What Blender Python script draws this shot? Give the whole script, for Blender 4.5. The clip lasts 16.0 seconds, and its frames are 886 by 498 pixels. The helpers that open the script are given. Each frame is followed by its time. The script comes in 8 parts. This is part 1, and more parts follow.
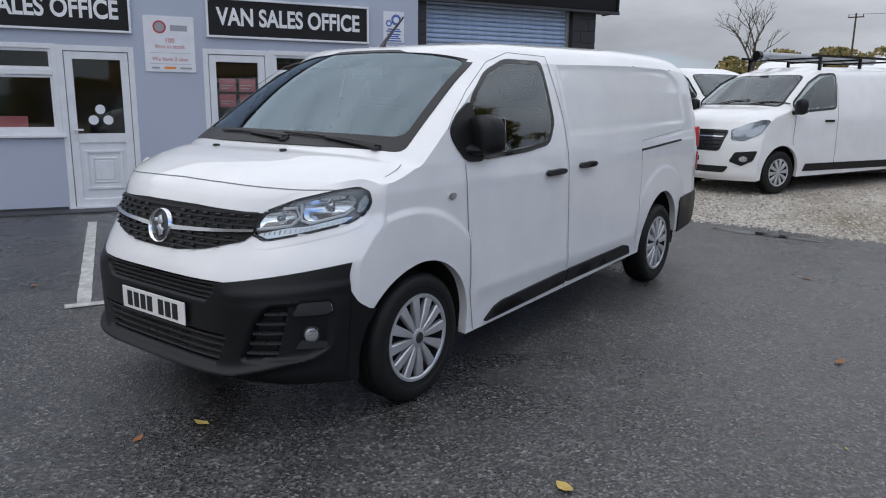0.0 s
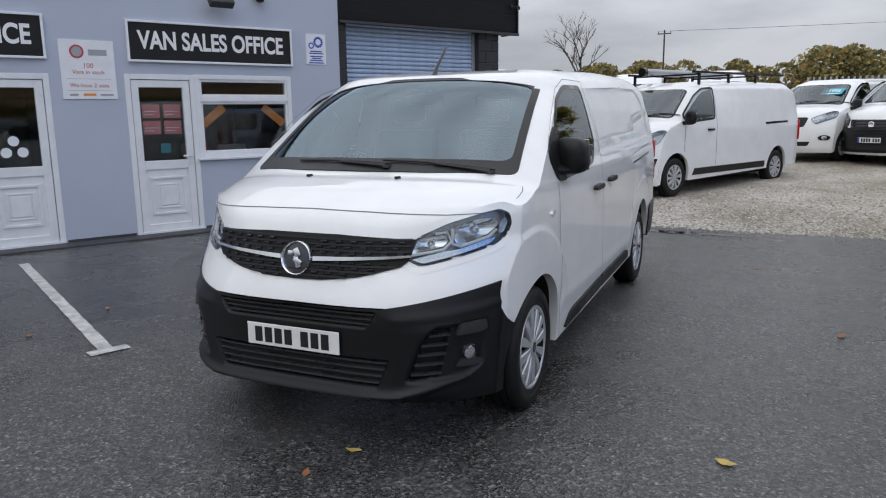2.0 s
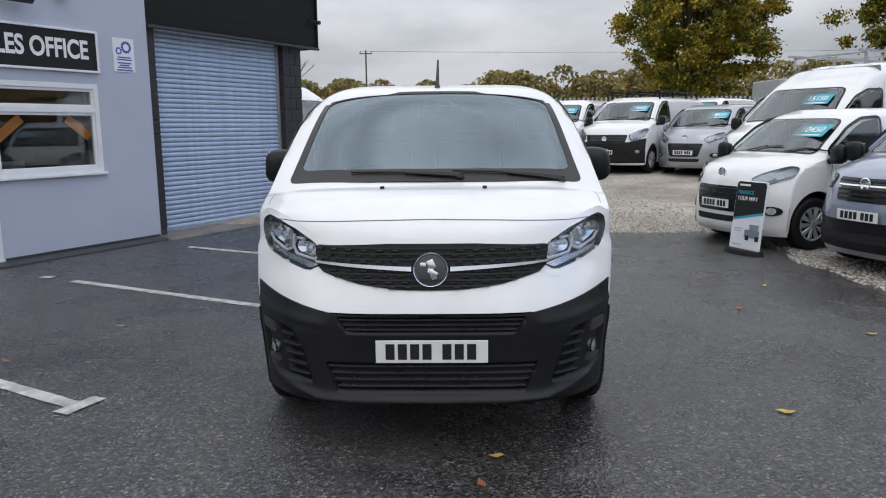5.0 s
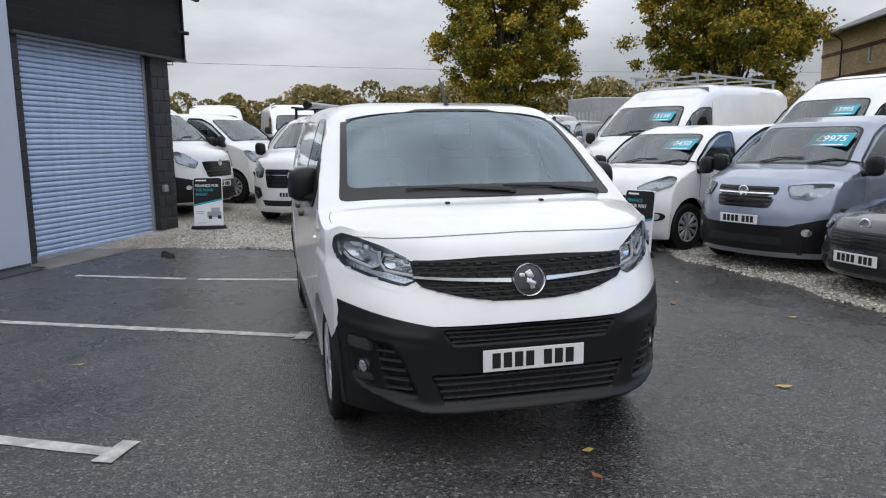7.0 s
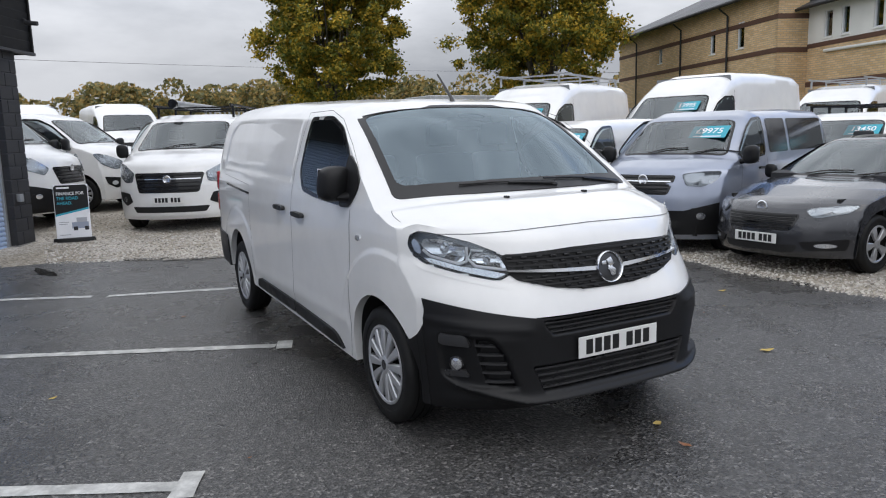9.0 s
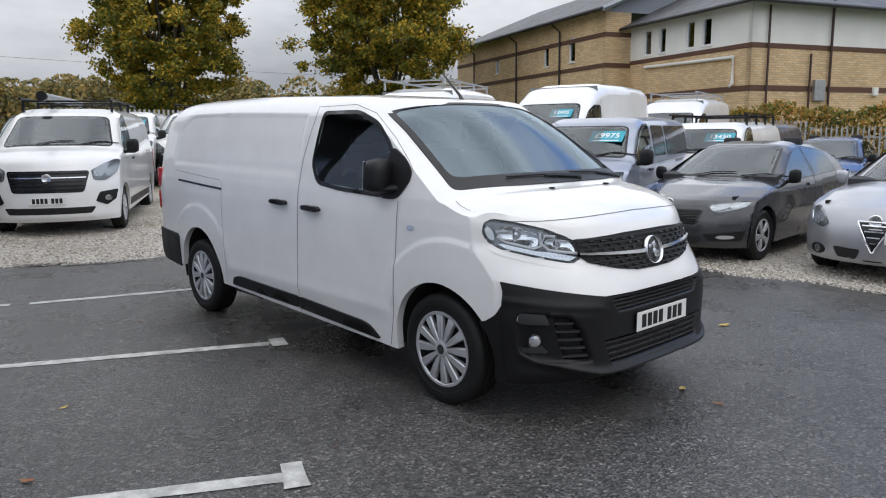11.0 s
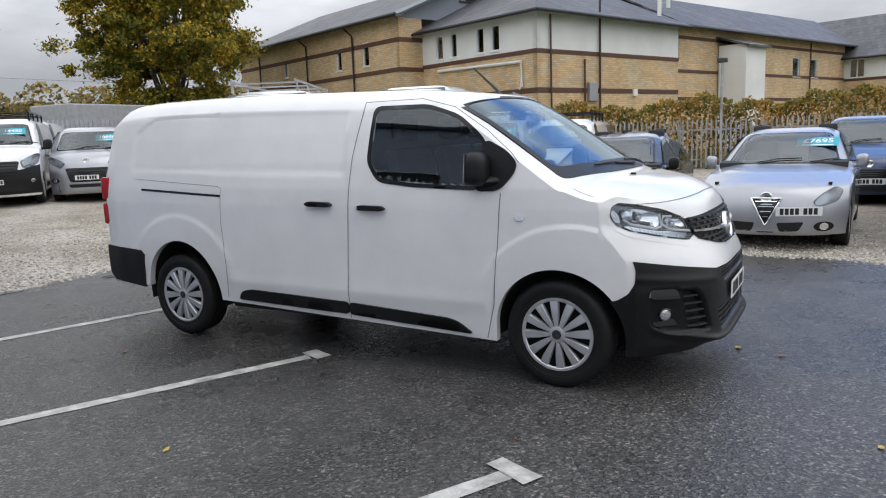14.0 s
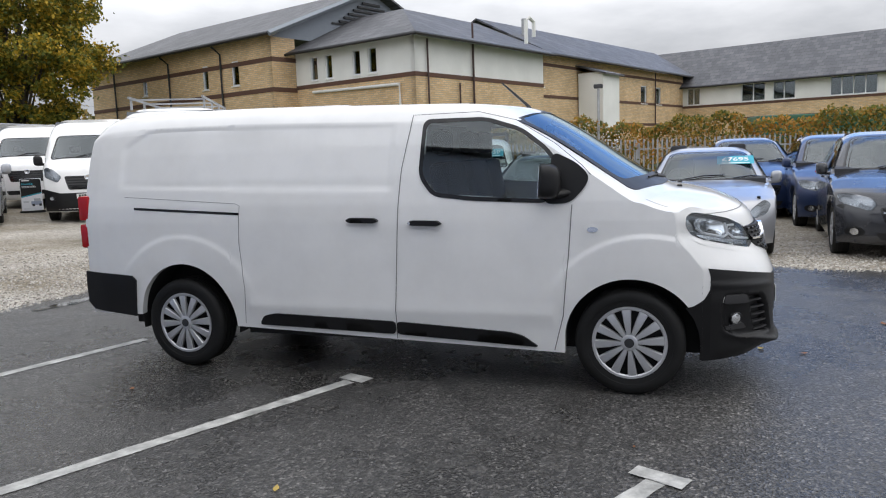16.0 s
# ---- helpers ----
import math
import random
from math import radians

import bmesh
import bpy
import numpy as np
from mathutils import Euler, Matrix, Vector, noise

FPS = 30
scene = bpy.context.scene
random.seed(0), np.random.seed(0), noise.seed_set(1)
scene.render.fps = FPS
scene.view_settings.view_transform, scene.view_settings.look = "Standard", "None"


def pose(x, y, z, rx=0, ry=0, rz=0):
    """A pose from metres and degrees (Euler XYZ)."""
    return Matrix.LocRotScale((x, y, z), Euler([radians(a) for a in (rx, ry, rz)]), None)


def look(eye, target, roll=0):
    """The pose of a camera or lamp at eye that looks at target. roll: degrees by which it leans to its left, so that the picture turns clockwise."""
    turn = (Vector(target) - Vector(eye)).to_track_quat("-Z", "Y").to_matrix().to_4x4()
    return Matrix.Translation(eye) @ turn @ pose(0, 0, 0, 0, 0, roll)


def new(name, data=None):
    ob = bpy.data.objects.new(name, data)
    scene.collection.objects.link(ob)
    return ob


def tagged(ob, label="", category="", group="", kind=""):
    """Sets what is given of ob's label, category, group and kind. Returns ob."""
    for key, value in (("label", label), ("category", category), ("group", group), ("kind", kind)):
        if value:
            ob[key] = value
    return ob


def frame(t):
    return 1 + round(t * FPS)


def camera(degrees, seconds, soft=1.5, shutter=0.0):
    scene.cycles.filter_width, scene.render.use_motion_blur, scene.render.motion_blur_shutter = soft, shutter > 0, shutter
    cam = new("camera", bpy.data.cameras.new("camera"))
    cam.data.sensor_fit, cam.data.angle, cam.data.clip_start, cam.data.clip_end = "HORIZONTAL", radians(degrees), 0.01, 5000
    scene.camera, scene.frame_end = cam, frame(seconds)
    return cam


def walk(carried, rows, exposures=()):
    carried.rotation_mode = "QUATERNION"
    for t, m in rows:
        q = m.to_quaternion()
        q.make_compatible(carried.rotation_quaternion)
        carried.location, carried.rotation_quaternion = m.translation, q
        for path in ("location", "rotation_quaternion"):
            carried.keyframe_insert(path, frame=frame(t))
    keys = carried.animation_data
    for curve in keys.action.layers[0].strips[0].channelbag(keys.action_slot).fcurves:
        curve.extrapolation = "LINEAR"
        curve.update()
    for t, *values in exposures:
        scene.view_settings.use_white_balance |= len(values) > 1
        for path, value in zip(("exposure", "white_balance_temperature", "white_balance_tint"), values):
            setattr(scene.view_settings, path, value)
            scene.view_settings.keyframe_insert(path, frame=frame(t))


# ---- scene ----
cam = camera(63.0, 16.0, soft=1.1)
PATH = [
    (0, (2.748, 3.165, 1.53), (1.182, 1.989, 1.124), 0.7),
    (0.5, (2.943, 2.896, 1.548), (1.319, 1.802, 1.139), 0.3),
    (1, (3.222, 2.632, 1.551), (1.538, 1.63, 1.15), -0.0),
    (1.5, (3.441, 2.376, 1.55), (1.705, 1.46, 1.167), -0.5),
    (2, (3.642, 2.081, 1.588), (1.853, 1.265, 1.223), -0.8),
    (2.5, (3.863, 1.791, 1.583), (2.026, 1.078, 1.238), -0.7),
    (3, (3.988, 1.486, 1.573), (2.109, 0.887, 1.239), -0.3),
    (3.5, (4.064, 1.151, 1.571), (2.149, 0.681, 1.24), 0.1),
    (4, (4.187, 0.804, 1.573), (2.244, 0.472, 1.238), -0.1),
    (4.2, (4.206, 0.672, 1.567), (2.254, 0.393, 1.232), -0.2),
    (6.3, (4.123, -0.75, 1.622), (2.173, -0.422, 1.32), -0.7),
    (6.5, (4.179, -0.894, 1.609), (2.236, -0.526, 1.315), -0.7),
    (7, (4.147, -1.25, 1.613), (2.229, -0.77, 1.314), -0.7),
    (7.5, (4.012, -1.545, 1.616), (2.128, -0.945, 1.315), -0.8),
    (8, (3.911, -1.878, 1.608), (2.071, -1.159, 1.3), -0.7),
    (8.5, (3.822, -2.214, 1.611), (2.031, -1.38, 1.299), -1.1),
    (9, (3.654, -2.511, 1.622), (1.92, -1.563, 1.309), -1.6),
    (9.5, (3.555, -2.827, 1.612), (1.881, -1.775, 1.304), -1.6),
    (9.7, (3.482, -2.969, 1.618), (1.839, -1.875, 1.298), -0.6),
    (11.8, (2.769, -4.027, 1.567), (1.415, -2.584, 1.274), -2.0),
    (12, (2.668, -4.111, 1.57), (1.341, -2.643, 1.275), -1.9),
    (12.5, (2.421, -4.389, 1.563), (1.166, -2.86, 1.269), -1.7),
    (13, (2.133, -4.576, 1.546), (0.962, -2.982, 1.247), -1.8),
    (13.5, (1.84, -4.725, 1.561), (0.761, -3.07, 1.252), -2.0),
    (14, (1.537, -4.939, 1.554), (0.553, -3.225, 1.245), -2.2),
    (14.5, (1.235, -5.072, 1.551), (0.344, -3.308, 1.245), -2.1),
    (15, (0.949, -5.198, 1.546), (0.146, -3.391, 1.249), -2.1),
    (15.5, (0.642, -5.35, 1.551), (-0.075, -3.505, 1.27), -2.1),
    (16, (0.304, -5.401, 1.542), (-0.323, -3.52, 1.279), -2.1),
]
walk(cam, [(t, look(eye, target, roll)) for t, eye, target, roll in PATH], [(0, 0.20, 6700, 10), (2, 0.25, 6780, 10), (4, 0.31, 6840, 10), (7, 0.38, 6860, 10), (9.7, 0.44, 6880, 10), (12, 0.51, 6930, 10), (14, 0.57, 6980, 10), (16, 0.60, 7050, 10)])

# ---- light ----
world = bpy.data.worlds.new("world")
scene.world = world
world.use_nodes = True


def nodes_of(tree):
    tree.nodes.clear()
    return tree.nodes, tree.links


wn, wl = nodes_of(world.node_tree)
SUN_ELEV, SUN_AZ = 62.0, 82.0
w_out = wn.new("ShaderNodeOutputWorld")
w_bg = wn.new("ShaderNodeBackground")
w_bg.inputs["Strength"].default_value = 0.1
w_sky = wn.new("ShaderNodeTexSky")
w_sky.sky_type, w_sky.sun_disc = "NISHITA", False
w_sky.sun_elevation, w_sky.sun_rotation = radians(SUN_ELEV), radians(SUN_AZ)
w_tc = wn.new("ShaderNodeTexCoord")
w_map = wn.new("ShaderNodeMapping")
w_map.inputs["Scale"].default_value = (1.0, 1.0, 3.2)
w_n = wn.new("ShaderNodeTexNoise")
w_n.inputs["Scale"].default_value, w_n.inputs["Detail"].default_value = 2.6, 7.0
w_n.inputs["Roughness"].default_value = 0.55
w_ramp = wn.new("ShaderNodeValToRGB")
w_ramp.color_ramp.elements[0].position, w_ramp.color_ramp.elements[1].position = 0.34, 0.68
w_ramp.color_ramp.elements[0].color = (4.2, 4.60, 5.35, 1)
w_ramp.color_ramp.elements[1].color = (7.7, 8.2, 9.2, 1)
w_cov = wn.new("ShaderNodeTexNoise")
w_cov.inputs["Scale"].default_value, w_cov.inputs["Detail"].default_value = 1.5, 2.5
w_cr = wn.new("ShaderNodeValToRGB")
w_cr.color_ramp.elements[0].position, w_cr.color_ramp.elements[1].position = 0.19, 0.34
w_cr.color_ramp.elements[0].color = (0.06, 0.06, 0.06, 1)
w_mix = wn.new("ShaderNodeMix")
w_mix.data_type = "RGBA"
wl.new(w_tc.outputs["Generated"], w_map.inputs["Vector"])
wl.new(w_map.outputs["Vector"], w_n.inputs["Vector"])
wl.new(w_map.outputs["Vector"], w_cov.inputs["Vector"])
wl.new(w_n.outputs["Fac"], w_ramp.inputs["Fac"])
# the overcast is brighter overhead, and breaks open towards the far side of the yard
w_dir = wn.new("ShaderNodeVectorMath")
w_dir.operation = "DOT_PRODUCT"
w_dir.inputs[1].default_value = Vector((0.0, 0.84, 0.50)).normalized()
w_gap = wn.new("ShaderNodeMapRange")
w_gap.interpolation_type = "SMOOTHSTEP"
for key, val in (("From Min", 0.80), ("From Max", 0.97), ("To Min", 0.0), ("To Max", 0.27)):
    w_gap.inputs[key].default_value = val
w_sub = wn.new("ShaderNodeMath")
w_sub.operation = "SUBTRACT"
w_sep, w_up = wn.new("ShaderNodeSeparateXYZ"), wn.new("ShaderNodeMapRange")
w_up.interpolation_type = "SMOOTHSTEP"
for key, val in (("From Min", 0.06), ("From Max", 0.34), ("To Min", 0.62), ("To Max", 1.40)):
    w_up.inputs[key].default_value = val
w_mul = wn.new("ShaderNodeVectorMath")
w_mul.operation = "SCALE"
wl.new(w_tc.outputs["Generated"], w_dir.inputs[0])
wl.new(w_dir.outputs["Value"], w_gap.inputs["Value"])
wl.new(w_cov.outputs["Fac"], w_sub.inputs[0])
wl.new(w_gap.outputs["Result"], w_sub.inputs[1])
wl.new(w_sub.outputs["Value"], w_cr.inputs["Fac"])
wl.new(w_tc.outputs["Generated"], w_sep.inputs["Vector"])
wl.new(w_sep.outputs["Z"], w_up.inputs["Value"])
wl.new(w_ramp.outputs["Color"], w_mul.inputs[0])
wl.new(w_up.outputs["Result"], w_mul.inputs["Scale"])
wl.new(w_cr.outputs["Color"], w_mix.inputs["Factor"])
w_blue = wn.new("ShaderNodeVectorMath")
w_blue.operation = "MULTIPLY"
w_blue.inputs[1].default_value = (1.15, 1.75, 2.6)
wl.new(w_sky.outputs["Color"], w_blue.inputs[0])
wl.new(w_blue.outputs["Vector"], w_mix.inputs["A"])
wl.new(w_mul.outputs["Vector"], w_mix.inputs["B"])
wl.new(w_mix.outputs["Result"], w_bg.inputs["Color"])
wl.new(w_bg.outputs["Background"], w_out.inputs["Surface"])

sun_data = bpy.data.lights.new("sun", "SUN")
sun_data.energy, sun_data.angle, sun_data.color = 0.4, radians(50), (1.0, 0.98, 0.95)
sun = new("sun", sun_data)
_az, _el = radians(90 - SUN_AZ), radians(SUN_ELEV)
sun_from = Vector((math.cos(_az) * math.cos(_el), math.sin(_az) * math.cos(_el), math.sin(_el)))
sun.matrix_world = look(sun_from * 60, (0, 0, 0))
scene.view_settings.exposure = 0.24

# ---- materials ----
def material(name):
    m = bpy.data.materials.new(name)
    m.use_nodes = True
    n, l = nodes_of(m.node_tree)
    out = n.new("ShaderNodeOutputMaterial")
    return m, n, l, out


def principled(n, color, rough=0.5, metal=0.0, spec=0.5, coat=0.0):
    b = n.new("ShaderNodeBsdfPrincipled")
    b.inputs["Base Color"].default_value = (*color, 1)
    b.inputs["Roughness"].default_value = rough
    b.inputs["Metallic"].default_value = metal
    b.inputs["Specular IOR Level"].default_value = spec
    b.inputs["Coat Weight"].default_value = coat
    b.inputs["Coat Roughness"].default_value = 0.03
    return b


def coords(n, l, scale=(1, 1, 1), kind="Object"):
    tc, mp = n.new("ShaderNodeTexCoord"), n.new("ShaderNodeMapping")
    mp.inputs["Scale"].default_value = scale
    l.new(tc.outputs[kind], mp.inputs["Vector"])
    return mp.outputs["Vector"]


def noise_tex(n, l, vec, scale, detail=4.0, rough=0.55):
    t = n.new("ShaderNodeTexNoise")
    t.inputs["Scale"].default_value, t.inputs["Detail"].default_value, t.inputs["Roughness"].default_value = scale, detail, rough
    l.new(vec, t.inputs["Vector"])
    return t.outputs["Fac"]


def ramp(n, l, fac, stops):
    r = n.new("ShaderNodeValToRGB")
    while len(r.color_ramp.elements) < len(stops):
        r.color_ramp.elements.new(0.5)
    for e, (pos, c) in zip(r.color_ramp.elements, stops):
        e.position = pos
        e.color = (*c, 1) if isinstance(c, tuple) else (c, c, c, 1)
    l.new(fac, r.inputs["Fac"])
    return r.outputs["Color"]


def mixed(n, l, fac, a, b, mode="MIX"):
    m = n.new("ShaderNodeMix")
    m.data_type, m.blend_type = "RGBA", mode
    for key, v in (("Factor", fac), ("A", a), ("B", b)):
        if isinstance(v, (int, float)):
            m.inputs[key].default_value = v
        elif isinstance(v, tuple):
            m.inputs[key].default_value = (*v, 1)
        else:
            l.new(v, m.inputs[key])
    return m.outputs["Result"]


def bumped(n, l, b, height, strength, distance):
    bp = n.new("ShaderNodeBump")
    bp.inputs["Strength"].default_value, bp.inputs["Distance"].default_value = strength, distance
    l.new(height, bp.inputs["Height"])
    l.new(bp.outputs["Normal"], b.inputs["Normal"])


def rough_surface(name, color, var=0.12, rough=0.5, metal=0.0, fine=60.0, coarse=2.5, bump=0.2, depth=0.002, coat=0.0, tint=None, rvar=0.1, spec=0.5):
    """A surface with grain and larger stains: colour and gloss vary at two scales."""
    m, n, l, out = material(name)
    b = principled(n, color, rough, metal, spec, coat)
    v = coords(n, l)
    big, small = noise_tex(n, l, v, coarse, 5), noise_tex(n, l, v, fine, 3)
    lo = tuple(c * (1 - var) for c in color) if tint is None else tint
    hi = tuple(min(1, c * (1 + var)) for c in color)
    c1 = ramp(n, l, big, [(0.3, lo), (0.7, hi)])
    c2 = ramp(n, l, small, [(0.3, 1 - var * 0.6), (0.7, 1.0)])
    l.new(mixed(n, l, 1.0, c1, c2, "MULTIPLY"), b.inputs["Base Color"])
    l.new(ramp(n, l, big, [(0.3, max(0, rough - rvar)), (0.7, min(1, rough + rvar))]), b.inputs["Roughness"])
    if bump:
        bumped(n, l, b, small, bump, depth)
    l.new(b.outputs["BSDF"], out.inputs["Surface"])
    return m


def paint(name, color, metal=0.0, rough=0.28):
    """Vehicle paint: clear coat over colour with road film and a faint orange peel."""
    m, n, l, out = material(name)
    b = principled(n, color, rough, metal, 0.45, 0.9)
    v = coords(n, l)
    film = noise_tex(n, l, v, 3.0, 6, 0.6)
    peel = noise_tex(n, l, v, 9.0, 2, 0.4)
    l.new(ramp(n, l, film, [(0.3, tuple(c * 0.93 for c in color)), (0.62, color)]), b.inputs["Base Color"])
    l.new(ramp(n, l, film, [(0.3, rough + 0.1), (0.7, rough)]), b.inputs["Roughness"])
    bumped(n, l, b, peel, 0.04, 0.002)
    l.new(b.outputs["BSDF"], out.inputs["Surface"])
    return m


def glass(name, tint=(0.75, 0.82, 0.8), gloss=1.0, ior=1.5):
    """A thin pane: sees through, with reflections that grow towards grazing."""
    m, n, l, out = material(name)
    t, g, mx = n.new("ShaderNodeBsdfTransparent"), n.new("ShaderNodeBsdfGlossy"), n.new("ShaderNodeMixShader")
    t.inputs["Color"].default_value = (*tint, 1)
    g.inputs["Roughness"].default_value = 0.015
    g.inputs["Color"].default_value = (*gloss, 1) if isinstance(gloss, tuple) else (gloss, gloss, gloss, 1)
    f = n.new("ShaderNodeFresnel")
    f.inputs["IOR"].default_value = ior
    l.new(f.outputs["Fac"], mx.inputs["Fac"])
    l.new(t.outputs["BSDF"], mx.inputs[1])
    l.new(g.outputs["BSDF"], mx.inputs[2])
    l.new(mx.outputs["Shader"], out.inputs["Surface"])
    return m


def plain(name, color, rough=0.5, metal=0.0, var=0.05):
    return rough_surface(name, color, var, rough, metal, 90.0, 6.0, 0.05, 0.0006, 0.0, None, 0.05)


def asphalt_material():
    m, n, l, out = material("wet_asphalt")
    b = principled(n, (0.05, 0.05, 0.053), 0.5)
    v = coords(n, l)
    grit = noise_tex(n, l, v, 85.0, 3, 0.7)
    patch = noise_tex(n, l, v, 0.42, 6, 0.6)
    mid = noise_tex(n, l, v, 2.2, 5, 0.6)
    chip = n.new("ShaderNodeTexVoronoi")
    chip.inputs["Scale"].default_value = 76.0
    l.new(v, chip.inputs["Vector"])
    stone = ramp(n, l, chip.outputs["Color"], [(0.10, (0.026, 0.025, 0.025)), (0.50, (0.058, 0.057, 0.056)), (0.78, (0.12, 0.116, 0.112)), (0.93, (0.25, 0.24, 0.23))])
    base = mixed(n, l, 1.0, stone, ramp(n, l, grit, [(0.3, 0.55), (0.7, 1.35)]), "MULTIPLY")
    stain = mixed(n, l, 1.0, ramp(n, l, mid, [(0.3, 0.75), (0.7, 1.15)]), ramp(n, l, patch, [(0.36, 0.66), (0.50, 1.0), (0.64, 1.22)]), "MULTIPLY")
    l.new(mixed(n, l, 1.0, base, stain, "MULTIPLY"), b.inputs["Base Color"])
    damp = mixed(n, l, 0.35, patch, mid)
    l.new(ramp(n, l, damp, [(0.40, 0.20), (0.52, 0.32), (0.64, 0.50)]), b.inputs["Roughness"])
    h = mixed(n, l, 0.6, grit, chip.outputs["Distance"])
    hh = mixed(n, l, ramp(n, l, damp, [(0.38, 0.55), (0.6, 1.0)]), (0.4, 0.4, 0.4), h)
    bumped(n, l, b, hh, 0.9, 0.010)
    l.new(b.outputs["BSDF"], out.inputs["Surface"])
    return m


def gravel_material():
    m, n, l, out = material("pale_gravel")
    b = principled(n, (0.4, 0.37, 0.33), 0.8)
    v = coords(n, l)
    vor = n.new("ShaderNodeTexVoronoi")
    vor.inputs["Scale"].default_value = 36.0
    l.new(v, vor.inputs["Vector"])
    big = noise_tex(n, l, v, 0.35, 6, 0.65)
    mid = noise_tex(n, l, v, 3.0, 4)
    stone = ramp(n, l, vor.outputs["Color"], [(0.15, (0.32, 0.295, 0.26)), (0.5, (0.52, 0.485, 0.44)), (0.9, (0.70, 0.67, 0.62))])
    dirt = ramp(n, l, big, [(0.36, (0.52, 0.47, 0.38)), (0.6, (1.0, 0.98, 0.95))])
    c = mixed(n, l, 1.0, stone, dirt, "MULTIPLY")
    green = ramp(n, l, mid, [(0.60, 0.0), (0.74, 0.45)])
    l.new(mixed(n, l, green, c, (0.16, 0.15, 0.07)), b.inputs["Base Color"])
    bumped(n, l, b, vor.outputs["Distance"], 0.8, 0.03)
    l.new(b.outputs["BSDF"], out.inputs["Surface"])
    return m


def brick_material():
    m, n, l, out = material("buff_brick")
    b = principled(n, (0.4, 0.3, 0.17), 0.8)
    sp, cb = n.new("ShaderNodeSeparateXYZ"), n.new("ShaderNodeCombineXYZ")
    l.new(coords(n, l), sp.inputs["Vector"])
    l.new(sp.outputs["X"], cb.inputs["X"])
    l.new(sp.outputs["Z"], cb.inputs["Y"])
    v = cb.outputs["Vector"]
    br = n.new("ShaderNodeTexBrick")
    br.inputs["Scale"].default_value = 1.0
    br.inputs["Brick Width"].default_value, br.inputs["Row Height"].default_value = 0.34, 0.11
    br.inputs["Mortar Size"].default_value = 0.012
    br.inputs["Color1"].default_value = (0.62, 0.41, 0.21, 1)
    br.inputs["Color2"].default_value = (0.78, 0.56, 0.32, 1)
    br.inputs["Mortar"].default_value = (0.42, 0.36, 0.28, 1)
    l.new(v, br.inputs["Vector"])
    big = ramp(n, l, noise_tex(n, l, v, 0.6, 5), [(0.3, 0.85), (0.7, 1.08)])
    l.new(mixed(n, l, 1.0, br.outputs["Color"], big, "MULTIPLY"), b.inputs["Base Color"])
    bumped(n, l, b, br.outputs["Fac"], 0.4, -0.01)
    l.new(b.outputs["BSDF"], out.inputs["Surface"])
    return m


def slate_material():
    m, n, l, out = material("grey_slate_roof")
    b = principled(n, (0.1, 0.1, 0.11), 0.6)
    sp, cb = n.new("ShaderNodeSeparateXYZ"), n.new("ShaderNodeCombineXYZ")
    l.new(coords(n, l), sp.inputs["Vector"])
    l.new(sp.outputs["X"], cb.inputs["X"])
    l.new(sp.outputs["Z"], cb.inputs["Y"])
    v = cb.outputs["Vector"]
    br = n.new("ShaderNodeTexBrick")
    br.inputs["Scale"].default_value = 1.0
    br.inputs["Brick Width"].default_value, br.inputs["Row Height"].default_value = 0.45, 0.30
    br.inputs["Mortar Size"].default_value = 0.01
    br.inputs["Color1"].default_value = (0.085, 0.088, 0.098, 1)
    br.inputs["Color2"].default_value = (0.14, 0.14, 0.15, 1)
    br.inputs["Mortar"].default_value = (0.04, 0.04, 0.045, 1)
    l.new(v, br.inputs["Vector"])
    big = ramp(n, l, noise_tex(n, l, v, 0.25, 6), [(0.3, 0.75), (0.7, 1.2)])
    l.new(mixed(n, l, 1.0, br.outputs["Color"], big, "MULTIPLY"), b.inputs["Base Color"])
    l.new(b.outputs["BSDF"], out.inputs["Surface"])
    return m


def leaf_material(name, stops):
    m, n, l, out = material(name)
    b = principled(n, (0.08, 0.1, 0.03), 0.6, 0.0, 0.3)
    g = n.new("ShaderNodeNewGeometry")
    v = coords(n, l)
    big = noise_tex(n, l, v, 0.45, 3)
    f = mixed(n, l, 0.42, big, g.outputs["Random Per Island"])
    l.new(ramp(n, l, f, stops), b.inputs["Base Color"])
    tr, mx = n.new("ShaderNodeBsdfTranslucent"), n.new("ShaderNodeMixShader")
    l.new(ramp(n, l, f, stops), tr.inputs["Color"])
    mx.inputs["Fac"].default_value = 0.3
    l.new(b.outputs["BSDF"], mx.inputs[1])
    l.new(tr.outputs["BSDF"], mx.inputs[2])
    l.new(mx.outputs["Shader"], out.inputs["Surface"])
    return m


def slat_metal(name, color, var=0.10, rough=0.38, metal=0.3):
    """Coated steel whose pieces differ slightly one from another."""
    m, n, l, out = material(name)
    b = principled(n, color, rough, metal)
    info = n.new("ShaderNodeObjectInfo")
    v = coords(n, l)
    wear = noise_tex(n, l, v, 7.0, 6, 0.65)
    c1 = ramp(n, l, info.outputs["Random"], [(0.0, tuple(c * (1 - var) for c in color)), (1.0, tuple(min(1, c * (1 + var)) for c in color))])
    c2 = ramp(n, l, wear, [(0.3, 0.8), (0.65, 1.05)])
    l.new(mixed(n, l, 1.0, c1, c2, "MULTIPLY"), b.inputs["Base Color"])
    l.new(ramp(n, l, wear, [(0.3, rough + 0.15), (0.7, rough - 0.05)]), b.inputs["Roughness"])
    l.new(b.outputs["BSDF"], out.inputs["Surface"])
    return m


